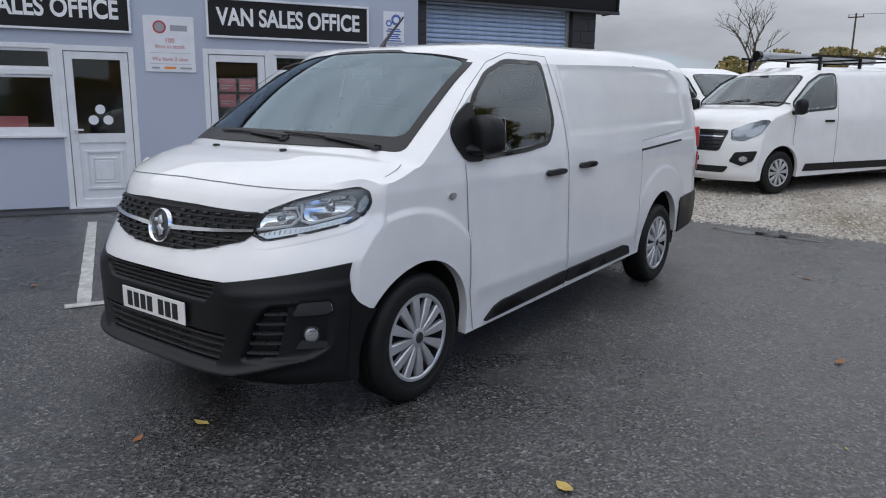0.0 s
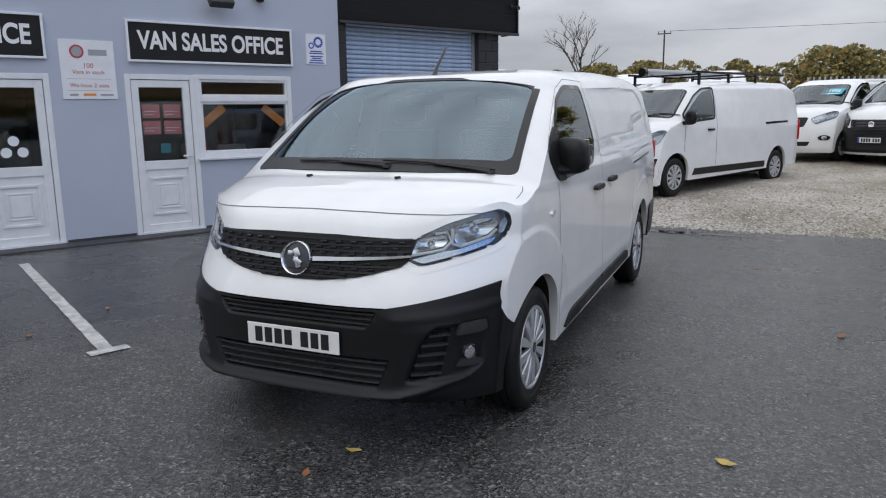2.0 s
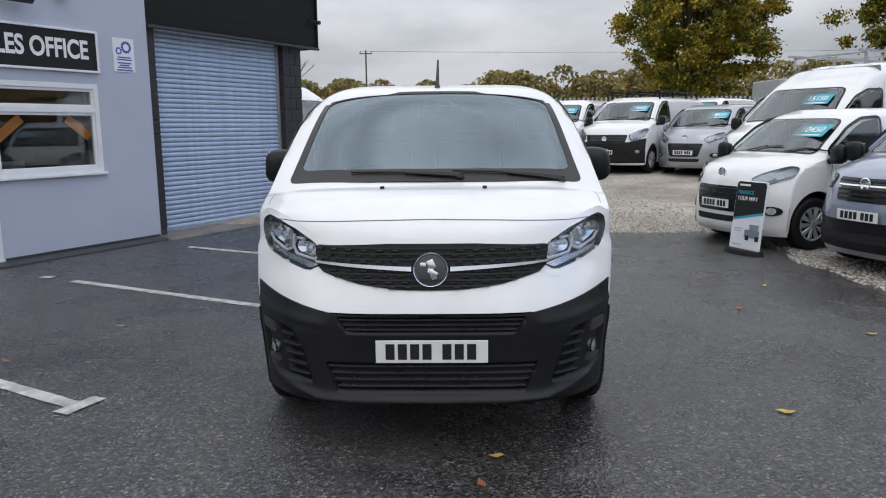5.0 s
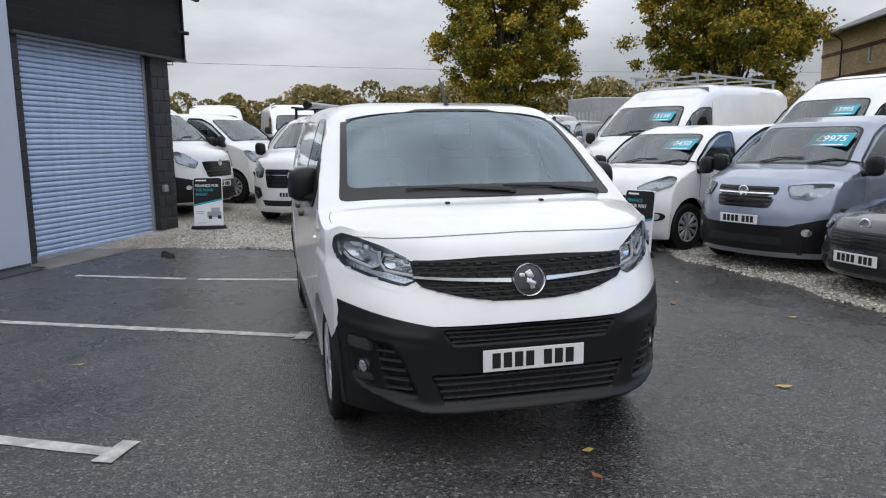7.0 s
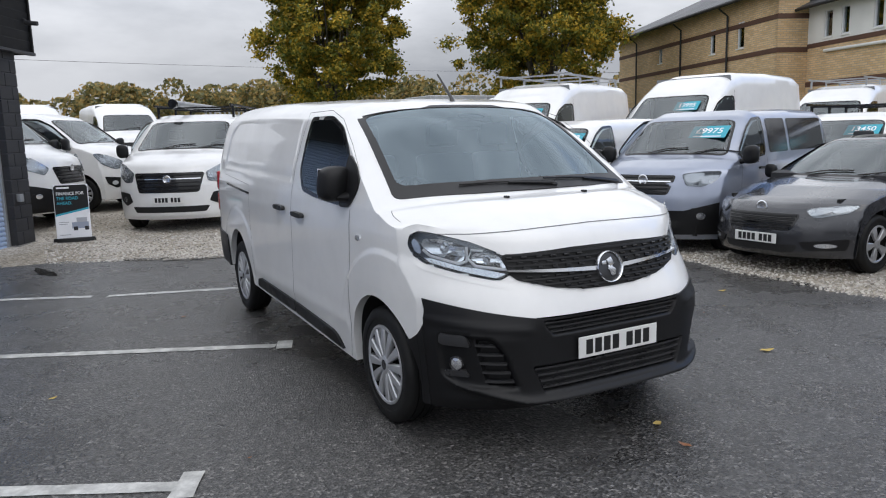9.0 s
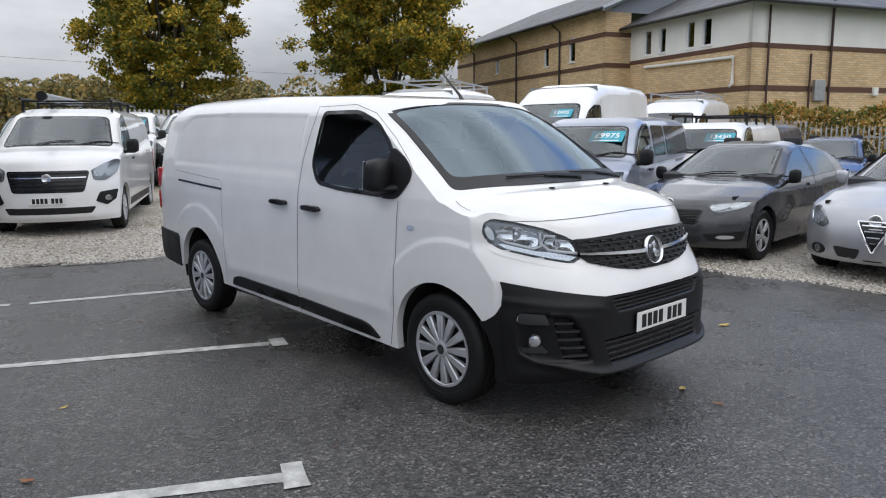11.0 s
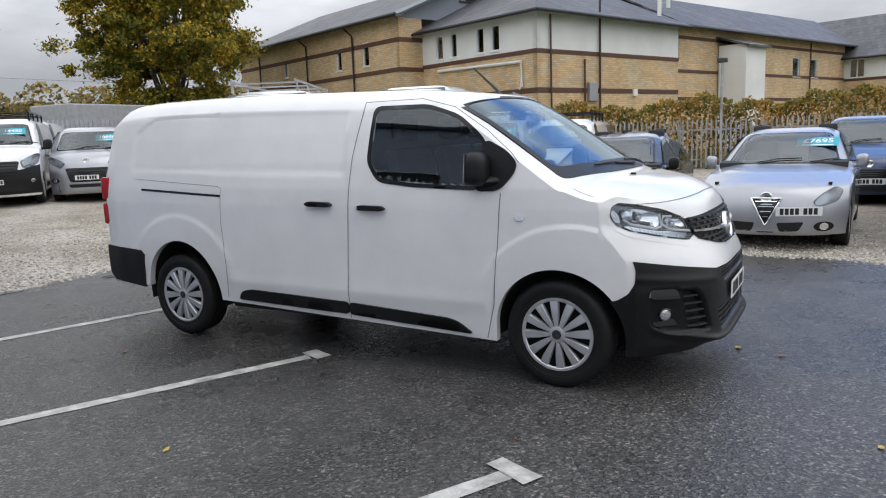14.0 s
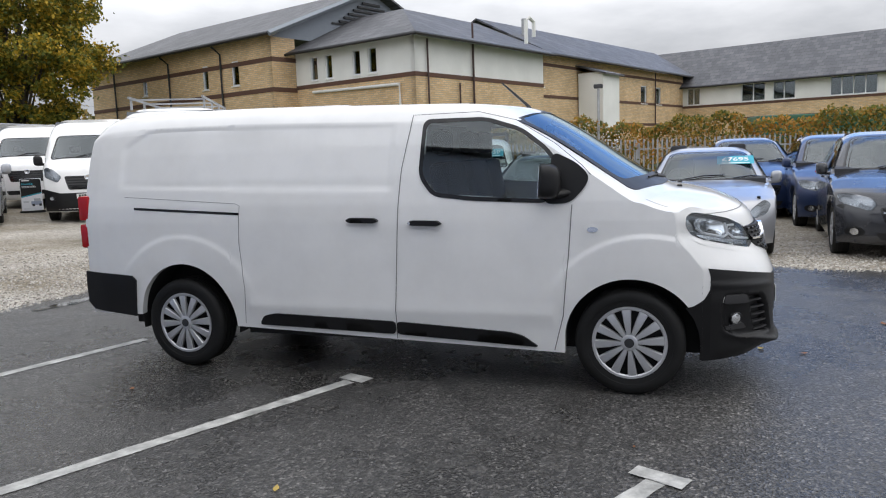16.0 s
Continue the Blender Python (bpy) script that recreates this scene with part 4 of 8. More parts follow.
BIGVAN = dict(
    rows=[(0.90, 0.25, 0.40, 0, 4), (0.98, 0.32, 0.42, 0, 4), (0.99, 0.6, 0.42, 0, 4), (0.97, 0.85, 0.42, 0, 4), (0.92, 1.1, 0.42, 0, 4), (0.86, 1.24, 0.42, 0, 4), (0.74, 1.32, 0.38, 0.03, 4), (0.45, 1.42, 0.28, 0.05, 4), (0.25, 1.49, 0.18, 0.06, 4), (-0.1, 1.80, 0.14, 0.07, 5), (-0.42, 2.08, 0.13, 0.09, 7), (-0.6, 2.22, 0.12, 0.12, 8), (-1.0, 2.44, 0.08, 0.16, 8), (-1.6, 2.56, 0.03, 0.16, 8), (-3.2, 2.60, 0, 0.16, 8), (-4.6, 2.58, 0, 0.16, 8), (-4.85, 2.48, -0.04, 0.1, 6), (-4.95, 1.5, -0.07, 0, 6), (-4.96, 0.5, -0.07, 0, 6)],
    nose_rows=6, hole_above=1.4,
    plan=[(-5, 0.96), (-4.6, 1.0), (-3, 1.02), (-0.3, 1.02), (0.3, 1.0), (0.95, 0.95)],
    flank=[(0.2, 0.965), (0.45, 0.99), (0.6, 1.0), (1.3, 1.0), (1.6, 0.965), (2.0, 0.93), (2.4, 0.89), (2.6, 0.85)],
    sill=[(-5, 0.42), (-3.5, 0.40), (-0.4, 0.34), (0.5, 0.28)],
    arches=[(0, 0.35, 0.40, 0.44), (-3.75, 0.35, 0.40, 0.44)],
    screen=(0.18, -0.42, 0.84, 0.72), door=[(-1.15, 2.05), (-0.75, 2.04), (-0.42, 1.92), (-0.02, 1.58), (-0.12, 1.42), (-1.12, 1.46)], axle=-3.75, r=0.35, tail=-4.95,
    lamp=[(0.56, 1.08), (0.66, 0.96), (0.92, 1.08), (0.95, 1.28), (0.88, 1.32), (0.66, 1.18)], grille=[(-0.5, 1.10), (-0.42, 0.78), (0.42, 0.78), (0.5, 1.10)], low=[(-0.55, 0.52), (-0.5, 0.40), (0.5, 0.40), (0.55, 0.52)],
    plate_z=0.62, badge_z=1.06, bumper=0.70, fog=(0.80, 0.58), height=2.6, gasket=0.03, seams=(-1.2, -0.1), handle=1.2,
)
HATCH = dict(
    rows=[(0.80, 0.20, 0.40, 0, 4), (0.86, 0.26, 0.44, 0, 4), (0.87, 0.45, 0.46, 0, 4), (0.85, 0.58, 0.48, 0, 4), (0.80, 0.70, 0.5, 0, 4), (0.72, 0.765, 0.48, 0.0, 4), (0.55, 0.82, 0.42, 0.02, 4), (0.1, 0.92, 0.30, 0.04, 4), (-0.42, 0.99, 0.16, 0.05, 4), (-0.75, 1.16, 0.14, 0.06, 5), (-1.15, 1.36, 0.12, 0.07, 6), (-1.35, 1.43, 0.1, 0.08, 6), (-1.75, 1.475, 0.04, 0.09, 6), (-2.3, 1.455, 0, 0.09, 6), (-2.8, 1.36, -0.02, 0.09, 6), (-3.05, 1.24, -0.05, 0.08, 6), (-3.35, 1.0, -0.08, 0.03, 5), (-3.48, 0.8, -0.1, 0, 5), (-3.5, 0.35, -0.1, 0, 5)],
    nose_rows=6, hole_above=0.97,
    plan=[(-3.55, 0.80), (-3.1, 0.87), (-2, 0.905), (-0.3, 0.905), (0.2, 0.89), (0.9, 0.84)],
    flank=[(0.2, 0.96), (0.45, 0.99), (0.6, 1.0), (0.85, 0.99), (0.95, 0.95), (1.15, 0.84), (1.35, 0.72), (1.45, 0.65)],
    sill=[(-3.5, 0.30), (-2.3, 0.24), (-0.4, 0.20), (0.5, 0.20)],
    arches=[(0, 0.32, 0.355, 0.37), (-2.645, 0.32, 0.355, 0.37)],
    screen=(-0.48, -1.26, 0.68, 0.53), door=[(-2.55, 1.30), (-1.75, 1.385), (-1.35, 1.34), (-0.72, 1.04), (-0.80, 0.97), (-2.75, 1.04)], axle=-2.645, r=0.32, tail=-3.48,
    lamp=[(0.44, 0.66), (0.50, 0.58), (0.80, 0.66), (0.84, 0.75), (0.75, 0.765), (0.50, 0.72)], grille=[(-0.42, 0.62), (-0.36, 0.44), (0.36, 0.44), (0.42, 0.62)], low=[(-0.45, 0.34), (-0.4, 0.26), (0.4, 0.26), (0.45, 0.34)],
    plate_z=0.42, badge_z=0.70, bumper=0.0, fog=(0.66, 0.34), height=1.47, gasket=0.02, seams=(-1.72, -0.42), handle=0.88,
)
SHIELD = dict(HATCH, grille=[(-0.17, 0.655), (-0.012, 0.34), (0.012, 0.34), (0.17, 0.655)], low=[(-0.10, 0.25), (-0.09, 0.235), (0.09, 0.235), (0.10, 0.25)], plate_z=0.50, badge_z=0.665, fog=(0.62, 0.31), lamp=[(0.50, 0.60), (0.58, 0.55), (0.74, 0.60), (0.80, 0.73), (0.72, 0.775), (0.60, 0.70)])
SUV = respec(HATCH, 1.0, 1.02, 1.12, r=0.35)
SUV["arches"] = [(0, 0.35, 0.385, 0.40), (-2.645, 0.35, 0.385, 0.40)]


def plain_vehicle(name, label, category, spec, at, heading, body, bumper=None, group="parked vehicles", sheet=None, rack="", style="cover", glassed=False, plate_at=0.0, band=False, fine=0.07, mirror_mat=None, chrome_grille=False, shield=False):
    """A parked vehicle with its nose at a place: shell, glass, lamps, grille, plate, mirrors, doors, wheels."""
    h = Hull(spec)
    nose_x = max(r[0] for r in h.rows)
    c, s = math.cos(radians(heading)), math.sin(radians(heading))
    m = pose(at[0] - nose_x * c, at[1] - nose_x * s, at[2], 0, 0, heading)
    car = empty(name, m, label, category, group)
    x0, x1, y0, y1 = spec["screen"]
    scr = [(x0, -y0), (x0, y0), (x1, y1), (x1, -y1)]
    door = rounded(spec["door"], 0.06)
    part("body", h.skin(fine, [grown(spec["door"], -0.01)], [grown(scr, -0.01)]), body, car, "", True, None, 50)
    part("windscreen", cover(rounded(scr, 0.08), h.top(0.004), 0.1), M["van_screen"], car, "", True).visible_shadow = False
    part("screen_border", cover(grown(rounded(scr, 0.08), 0.03), h.top(0.003), 0.12, 0.0, rounded(grown(scr, -0.04), 0.06)), M["gloss_black"], car)
    g = spec["gasket"]
    for sgn in (1, -1):
        part("side_window", cover(door, h.flank(sgn, 0.004), 0.12), M["car_glass"], car, "", True).visible_shadow = False
        part("window_seal", cover(grown(door, g), h.flank(sgn, 0.003), 0.12, 0.0, grown(door, -0.012)), M["gloss_black"], car)
        if spec["height"] < 1.7:
            part("window_pillar", strip(h.flank(sgn, 0.007), [(spec["seams"][0] - 0.02, spec["handle"] + 0.10), (spec["seams"][0] + 0.02, spec["door"][1][1])], 0.035), M["gloss_black"], car)
        if glassed:
            xa, zl, zh = spec["door"][0][0] - 0.16, spec["door"][5][1], spec["door"][0][1]
            for a, b in ((xa, xa - 0.72), (xa - 0.82, spec["tail"] + 0.32)):
                pane = rounded([(a, zl), (a, zh), (b, zh), (b, zl)], 0.06)
                part("rear_side_window", cover(pane, h.flank(sgn, 0.006), 0.12, 0.004), M["gloss_black"], car, "dark tinted rear side window", True)
        lamp = spec["lamp"] if sgn > 0 else mirrored(spec["lamp"])
        hl = part("headlight", cover(rounded(lamp, 0.04), h.nose(0.006), 0.06, 0.008), M["lamp_bowl"], car, "clear headlight", True)
        cy, cz = sum(p[0] for p in lamp) / len(lamp), sum(p[1] for p in lamp) / len(lamp)
        for f, k in ((-0.20, 0.56), (0.22, 0.48)):
            tall_pts = [(lerp(cy, y, k) + f * (lamp[3][0] - lamp[0][0]), lerp(cz, z, k * 1.25) + f * (lamp[3][1] - lamp[0][1])) for y, z in lamp]
            part("reflector", cover(rounded(tall_pts, 0.03), h.nose(0.010), 0.05, 0.004), M["parked_lamp"], hl, "", True)
        part("lens", cover(rounded(lamp, 0.04), h.nose(0.018), 0.06, 0.010), M["lamp_glass"], hl, "", True).visible_shadow = False
        part("headlight_surround", cover(rounded(grown(lamp, 0.005), 0.04), h.nose(0.004), 0.07, 0.004), M["lamp_dark"], car)
        fy, fz = spec["fog"]
        fog = [(sgn * (fy + 0.10 * math.cos(t)), fz + 0.06 * math.sin(t)) for t in np.linspace(0, 2 * math.pi, 15)[:-1]]
        if spec.get("pod"):
            fog = rounded([(sgn * (fy + du), fz + dz) for du, dz in ((-0.10, 0.10), (-0.16, -0.04), (-0.02, -0.11), (0.10, -0.02), (0.13, 0.13))], 0.02)
        if spec.get("slim"):
            fog = rounded([(sgn * (fy + du), fz + dz) for du, dz in ((-0.21, 0.035), (-0.15, -0.05), (0.14, -0.05), (0.17, 0.075), (0.02, 0.055))], 0.02)
        part("fog_lamp", cover(fog, h.nose(0.010), 0.05, 0.010), M["black_plastic"], car)
        fw, fh = (0.085, 0.024) if spec.get("slim") else (0.045, 0.045)
        fog = [(sgn * (fy + fw * math.cos(t)), fz + fh * math.sin(t)) for t in np.linspace(0, 2 * math.pi, 13)[:-1]]
        part("fog_lens", cover(fog, h.nose(0.014), 0.04, 0.004), M["reflector"], car)
        mirror(car, h, sgn, spec["door"][3][0] - 0.02, spec["door"][4][1] + 0.02, mirror_mat or M["black_plastic"], 0.95 if spec["height"] > 1.7 else 0.72)
        for sx in spec["seams"]:
            zt = interp(h.edge, sx) - 0.12 if sx == spec["seams"][0] else spec["door"][4][1] - 0.02
            part("panel_gap", strip(h.flank(sgn, 0.003), [(sx, h.bottom(sx) + 0.08), (sx + 0.02, (zt + 0.4) / 2), (sx, zt)], 0.005), M["seam"], car)
        hx = spec["seams"][0] + 0.12
        part("door_handle", cover(rounded([(hx, spec["handle"]), (hx + 0.20, spec["handle"]), (hx + 0.20, spec["handle"] + 0.035), (hx, spec["handle"] + 0.035)], 0.015), h.flank(sgn, 0.025), 0.1, 0.024), M["black_plastic"] if bumper or spec["height"] > 1.7 else body, car)
    # lower bumper in plain black, if it has one
    if bumper:
        zt = spec["bumper"]
        w = h.side(0.42, zt) - 0.01
        pb = [(-w, 0.26), (w, 0.26), (w, zt + 0.10), (w * 0.62, zt), (-w * 0.62, zt), (-w, zt + 0.10)]
        part("bumper", cover(pb, h.nose(0.008), 0.08, 0.02), bumper, car, "black plastic bumper", True)
    if spec["height"] > 1.7:
        for sgn in (1, -1):
            ax = spec["axle"]
            z0 = h.bottom(ax / 2)
            part("side_trim", cover([(ax + 0.5, z0 + 0.07), (-0.5, z0 + 0.05), (-0.55, z0 + 0.17), (ax + 0.52, z0 + 0.19)], h.flank(sgn, 0.012), 0.15, 0.012), M["black_plastic"], car)
            part("door_rail", cover([(ax - 0.35, spec["handle"] + 0.10), (ax + 0.55, spec["handle"] + 0.08), (ax + 0.55, spec["handle"] + 0.12), (ax - 0.35, spec["handle"] + 0.14)], h.flank(sgn, 0.006), 0.2, 0.006), M["gloss_black"], car)
    gr = rounded(spec["grille"], 0.05)
    part("grille", cover(gr, h.nose(0.006), 0.08, 0.006), M["gloss_black"], car, "", True)
    zs = [z for _, z in spec["grille"]]
    z0, z1 = min(zs), max(zs)
    ys = [y for y, _ in spec["grille"]]
    yb, yt = max(y for y, z in spec["grille"] if z == z0), max(ys)
    bars = 5
    for k in range(bars):
        z = lerp(z0, z1, (k + 0.6) / (bars + 0.2))
        yy = lerp(yb, yt, (z - z0) / (z1 - z0)) - 0.03
        b = grid_bars(h.nose(0.018), -yy, yy, [z], 0.008 if shield else 0.011)[0]
        part("grille_bar", b, M["chrome"] if shield or chrome_grille and k == 3 else M["black_plastic"], car)
    if shield:
        part("grille_rim", tube([h.nose(0.016)(y, z) for y, z in sampled_line(spec["grille"] + spec["grille"][:1], 0.05)], 0.012, 8), M["chrome"], car, "", True)
        for sgn in (1, -1):
            side = [(sgn * y, z) for y, z in ((0.12, 0.36), (0.42, 0.37), (0.36, 0.26), (0.16, 0.25))]
            part("lower_grille", cover(rounded(side, 0.03), h.nose(0.006), 0.08, 0.004), M["dark_metal"], car)
    part("lower_grille", cover(rounded(spec["low"], 0.03), h.nose(0.012 if bumper else 0.006), 0.1, 0.006), M["dark_metal"], car)
    bz = spec["badge_z"]
    ring = lathe([(0.05, 0), (0.066, 0.004), (0.07, 0.012), (0.06, 0.016), (0.05, 0.010), (0.001, 0.010)], 20, "X")
    part("badge", ring, M["chrome"], car, "round chrome badge", True, pose(h.nose(0.012)(0, bz).x, 0, bz))
    pz = spec["plate_z"]
    p = h.nose(0.022 if bumper else 0.014)(plate_at, pz)
    yaw = math.degrees(math.atan2(h.nose()(plate_at + 0.1, pz).x - h.nose()(plate_at - 0.1, pz).x, 0.2))
    number_plate(car, Matrix.Translation(p) @ pose(0, 0, 0, 90, 0, 90 - yaw), band)
    # wipers
    for y in (-0.3, 0.35):
        at0 = h.top(0.02)
        part("wiper", tube([at0(x0 + 0.02, y), at0(x0 - 0.06, y + 0.25), at0(x0 - 0.07, y + 0.55)], 0.009, 5), M["gloss_black"], car)
    # wheels and underside
    r = spec["r"]
    for sgn in (1, -1):
        for ax in (0.0, spec["axle"]):
            y = h.side(ax, 0.6) - 0.13
            mw = pose(ax, sgn * y, r, 0, 0, 0 if sgn > 0 else 180)
            add_wheel(car, (r, style), mw, (r, 0.215, r * 0.63, 10 if style == "cover" else 5, style, M["wheel_silver"]))
    bm = bmesh.new()
    wi = h.side(-1, 0.5) - 0.24
    add_box(bm, (spec["tail"] + 0.2, -wi, 0.24), (0.62, wi, 0.60 if spec["height"] > 1.7 else 0.5))
    for ax in (0.0, spec["axle"]):
        for sgn in (1, -1):
            add_box(bm, (ax - 0.42, sgn * wi - 0.02, 0.3), (ax + 0.42, sgn * wi + 0.02, 0.82))
    part("underside", bm, M["dark_metal"], car)
    tall = spec["height"] > 1.7
    zf = spec["door"][4][1] - (0.62 if tall else 0.5)
    cabin(car, h, spec["seams"][0] + 0.02 if tall else spec["tail"] + 0.5, x0, zf, spec["height"] - 0.12 if tall else 0.9, x0 - 0.12, [(-0.45, 0.5), (0.45, 0.5)], -0.42, spec["seams"][0] + 0.32 if tall else -1.75, tall)
    if sheet:
        price_sheet(car, h, lerp(x0, x1, 0.64), 0.40, sheet)
    zr = spec["height"]
    if rack:
        bm = bmesh.new()
        t = spec["tail"]
        for k in range(4 if rack != "ladder" else 3):
            x = lerp(-1.0, t + 0.5, k / 3)
            add_box(bm, (x - 0.02, -0.72, zr + 0.08), (x + 0.02, 0.72, zr + 0.11))
            for sgn in (1, -1):
                add_box(bm, (x - 0.02, sgn * 0.70 - 0.02, zr - 0.10), (x + 0.02, sgn * 0.70 + 0.02, zr + 0.09))
        for sgn in (1, -1):
            add_box(bm, (t + 0.4, sgn * 0.70 - 0.018, zr + 0.11), (-0.8, sgn * 0.70 + 0.018, zr + 0.15))
        rk = part("roof_rack", bm, M["galv"] if rack == "galv" else M["gloss_black"], car, "roof rack of square bars")
        if rack == "ladder":
            part("pipe_carrier", tube([(-0.75, -0.35, zr + 0.17), (t + 0.6, -0.35, zr + 0.17)], 0.07, 14), M["galv"], car, "grey tube carrier on the roof rack", True)
            part("carrier_cap", lathe([(0.001, -0.74), (0.085, -0.74), (0.085, -0.82), (0.001, -0.82)], 16, "X"), M["gloss_black"], car, m=pose(0, -0.35, zr + 0.17))
    for sgn in (1, -1):
        part("tail_lamp", box((spec["tail"] + 0.02, sgn * (h.side(spec["tail"] + 0.1, 1.0)) - 0.05, zr * 0.42), (spec["tail"] + 0.12, sgn * h.side(spec["tail"] + 0.1, 1.0) + 0.012, zr * 0.62), 0.02), M["red_lens"], car)
    return car

# ---- ground ----
def gz(x, y):
    """The yard's height: level tarmac, gravel that climbs gently away from the garage."""
    d = max(0.0, -7.6 - x)
    return 1.2 * (1 - math.exp(-d * d / (d + 3.0) * 0.06)) + 0.075 * d * math.exp(1 - d / 1.2) / 1.2


def gravel_edge_x(y):
    return -6.75 - 0.05 * math.sin(y * 2.3) - (0.9 * min(1.0, max(0.0, -y - 0.3) / 2.2)) + 0.10 * max(0, y - 2.5)


def gravel_edge_y(x):
    return 4.32 + 0.06 * math.sin(x * 1.9) + 0.05 * math.sin(x * 5.1 + 1) - 0.09 * max(0.0, x - 0.5) + 0.35 * max(0.0, -x - 4.6) * 0.2


def on_gravel(x, y):
    return x < gravel_edge_x(y) or y > gravel_edge_y(x)


ticks_x = sorted(set([-3000, -1500, -600, -250, -120, -80, -60] + list(range(-50, -20, 3)) + [v * 0.5 for v in range(-40, -17)] + [-8.5 + 0.12 * k for k in range(30)] + [-4.9 + 0.15 * k for k in range(83)] + list(range(8, 40, 4)) + [60, 120, 250, 600, 1500, 3000]))
ticks_y = sorted(set([-3000, -1500, -600, -250, -120, -60, -40, -25, -15, -10] + [-8 + 0.25 * k for k in range(47)] + [3.6 + 0.05 * k for k in range(30)] + [5.5 + 0.75 * k for k in range(28)] + [30, 40, 60, 90, 150, 300, 600, 1500, 3000]))
bm = bmesh.new()
gv = [[bm.verts.new((x, y, gz(x, y) )) for y in ticks_y] for x in ticks_x]
for i in range(len(ticks_x) - 1):
    for j in range(len(ticks_y) - 1):
        f = bm.faces.new((gv[i][j], gv[i + 1][j], gv[i + 1][j + 1], gv[i][j + 1]))
        cx, cy = (ticks_x[i] + ticks_x[i + 1]) / 2, (ticks_y[j] + ticks_y[j + 1]) / 2
        far = cx < -24.5 or cx > 40 or cy > 23.5 or cy < -40
        f.material_index = 2 if far else 1 if on_gravel(cx, cy) else 0
ground = part("ground", bm, [M["asphalt"], M["gravel"], M["grass"]])
tagged(ground, "dark wet tarmac yard running into pale gravel", "ground", kind="structure")

# loose stones along the edge of the gravel and over its nearer part
rng = random.Random(5)


def stones(count, spot, lo, hi):
    bm = bmesh.new()
    for _ in range(count):
        x, y = spot()
        r = rng.uniform(lo, hi)
        a, q = rng.uniform(0, 6.28), rng.uniform(0.6, 1.0)
        z = gz(x, y)
        base = [bm.verts.new((x + r * math.cos(a + k * 1.571) * (1 if k % 2 else q), y + r * math.sin(a + k * 1.571), z - 0.002)) for k in range(4)]
        tip = [bm.verts.new(v.co + Vector(((x - v.co.x) * 0.4, (y - v.co.y) * 0.4, r * rng.uniform(0.5, 0.9)))) for v in base]
        for k in range(4):
            bm.faces.new((base[k], base[(k + 1) % 4], tip[(k + 1) % 4], tip[k]))
        bm.faces.new(tip)
    return bm


def spot_a():
    y = rng.uniform(-2.6, 4.2)
    return gravel_edge_x(y) - rng.expovariate(0.55) + 0.12, y


def spot_b():
    x = rng.uniform(-6.5, 6.0)
    return x, gravel_edge_y(x) + rng.expovariate(1.1) - 0.12


def stone_material():
    m, n, l, out = material("loose_stone")
    b = principled(n, (0.4, 0.37, 0.33), 0.85)
    g = n.new("ShaderNodeNewGeometry")
    l.new(ramp(n, l, g.outputs["Random Per Island"], [(0.0, (0.20, 0.18, 0.15)), (0.5, (0.43, 0.40, 0.36)), (1.0, (0.64, 0.61, 0.56))]), b.inputs["Base Color"])
    l.new(b.outputs["BSDF"], out.inputs["Surface"])
    return m


M["stone"] = stone_material()
for spot, cnt in ((spot_a, 9000), (spot_b, 9000)):
    tagged(part("gravel", stones(cnt, spot, 0.008, 0.024), M["stone"]), "loose pale gravel stones on the yard", "gravel", kind="stuff")

# ---- office wall: s runs along the wall, d out of it ----
WALL = Matrix(((-0.885, 0.466, 0, -3.62), (0.466, 0.885, 0, -5.745), (0, 0, 1, 0), (0, 0, 0, 1)))
# columns: s along, d outwards, z


def wall_box(bm, s0, s1, z0, z1, d0, d1, bevel=0.0):
    add_box(bm, (s0, d0, z0), (s1, d1, z1), None, bevel)


S0, S1, TOP = -9.0, 3.17, 4.6
OPEN = [(-2.95, -1.90, 0.98, 2.17), (-1.90, -0.98, 0.02, 2.16), (-0.09, 0.84, 0.02, 2.18), (0.84, 2.31, 1.0, 2.19)]
bm = bmesh.new()
cuts = sorted({S0, S1} | {v for o in OPEN for v in o[:2]})
for a, b in zip(cuts, cuts[1:]):
    spans = sorted([(o[2], o[3]) for o in OPEN if o[0] <= a + 1e-6 and o[1] >= b - 1e-6])
    z = 0.0
    for lo, hi in spans:
        if lo > z + 1e-6:
            wall_box(bm, a, b, z, lo, -0.30, 0)
        z = hi
    wall_box(bm, a, b, z, TOP, -0.30, 0)
bmesh.ops.remove_doubles(bm, verts=bm.verts, dist=1e-4)
office_wall = part("wall_office", bm, M["render_grey"], m=WALL)
tagged(office_wall, "blue-grey painted rendered office wall", "wall", kind="structure")
bm = bmesh.new()
for a, b in ((S0, -1.92), (-0.96, -0.11), (0.86, S1 - 0.02)):
    wall_box(bm, a, b, 0.0, 0.055, 0.0, 0.012)
tagged(part("trim_plinth", bm, M["plinth"], m=WALL), "dark painted plinth at the wall's foot", "plinth", kind="structure")
bm = bmesh.new()
wall_box(bm, -9, 3.1, -0.03, 0.022, 0.0, 0.34, 0.008)
tagged(part("pavement", bm, M["plinth"], m=WALL), "dark strip of paving along the office wall", "paving", kind="structure")
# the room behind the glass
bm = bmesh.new()
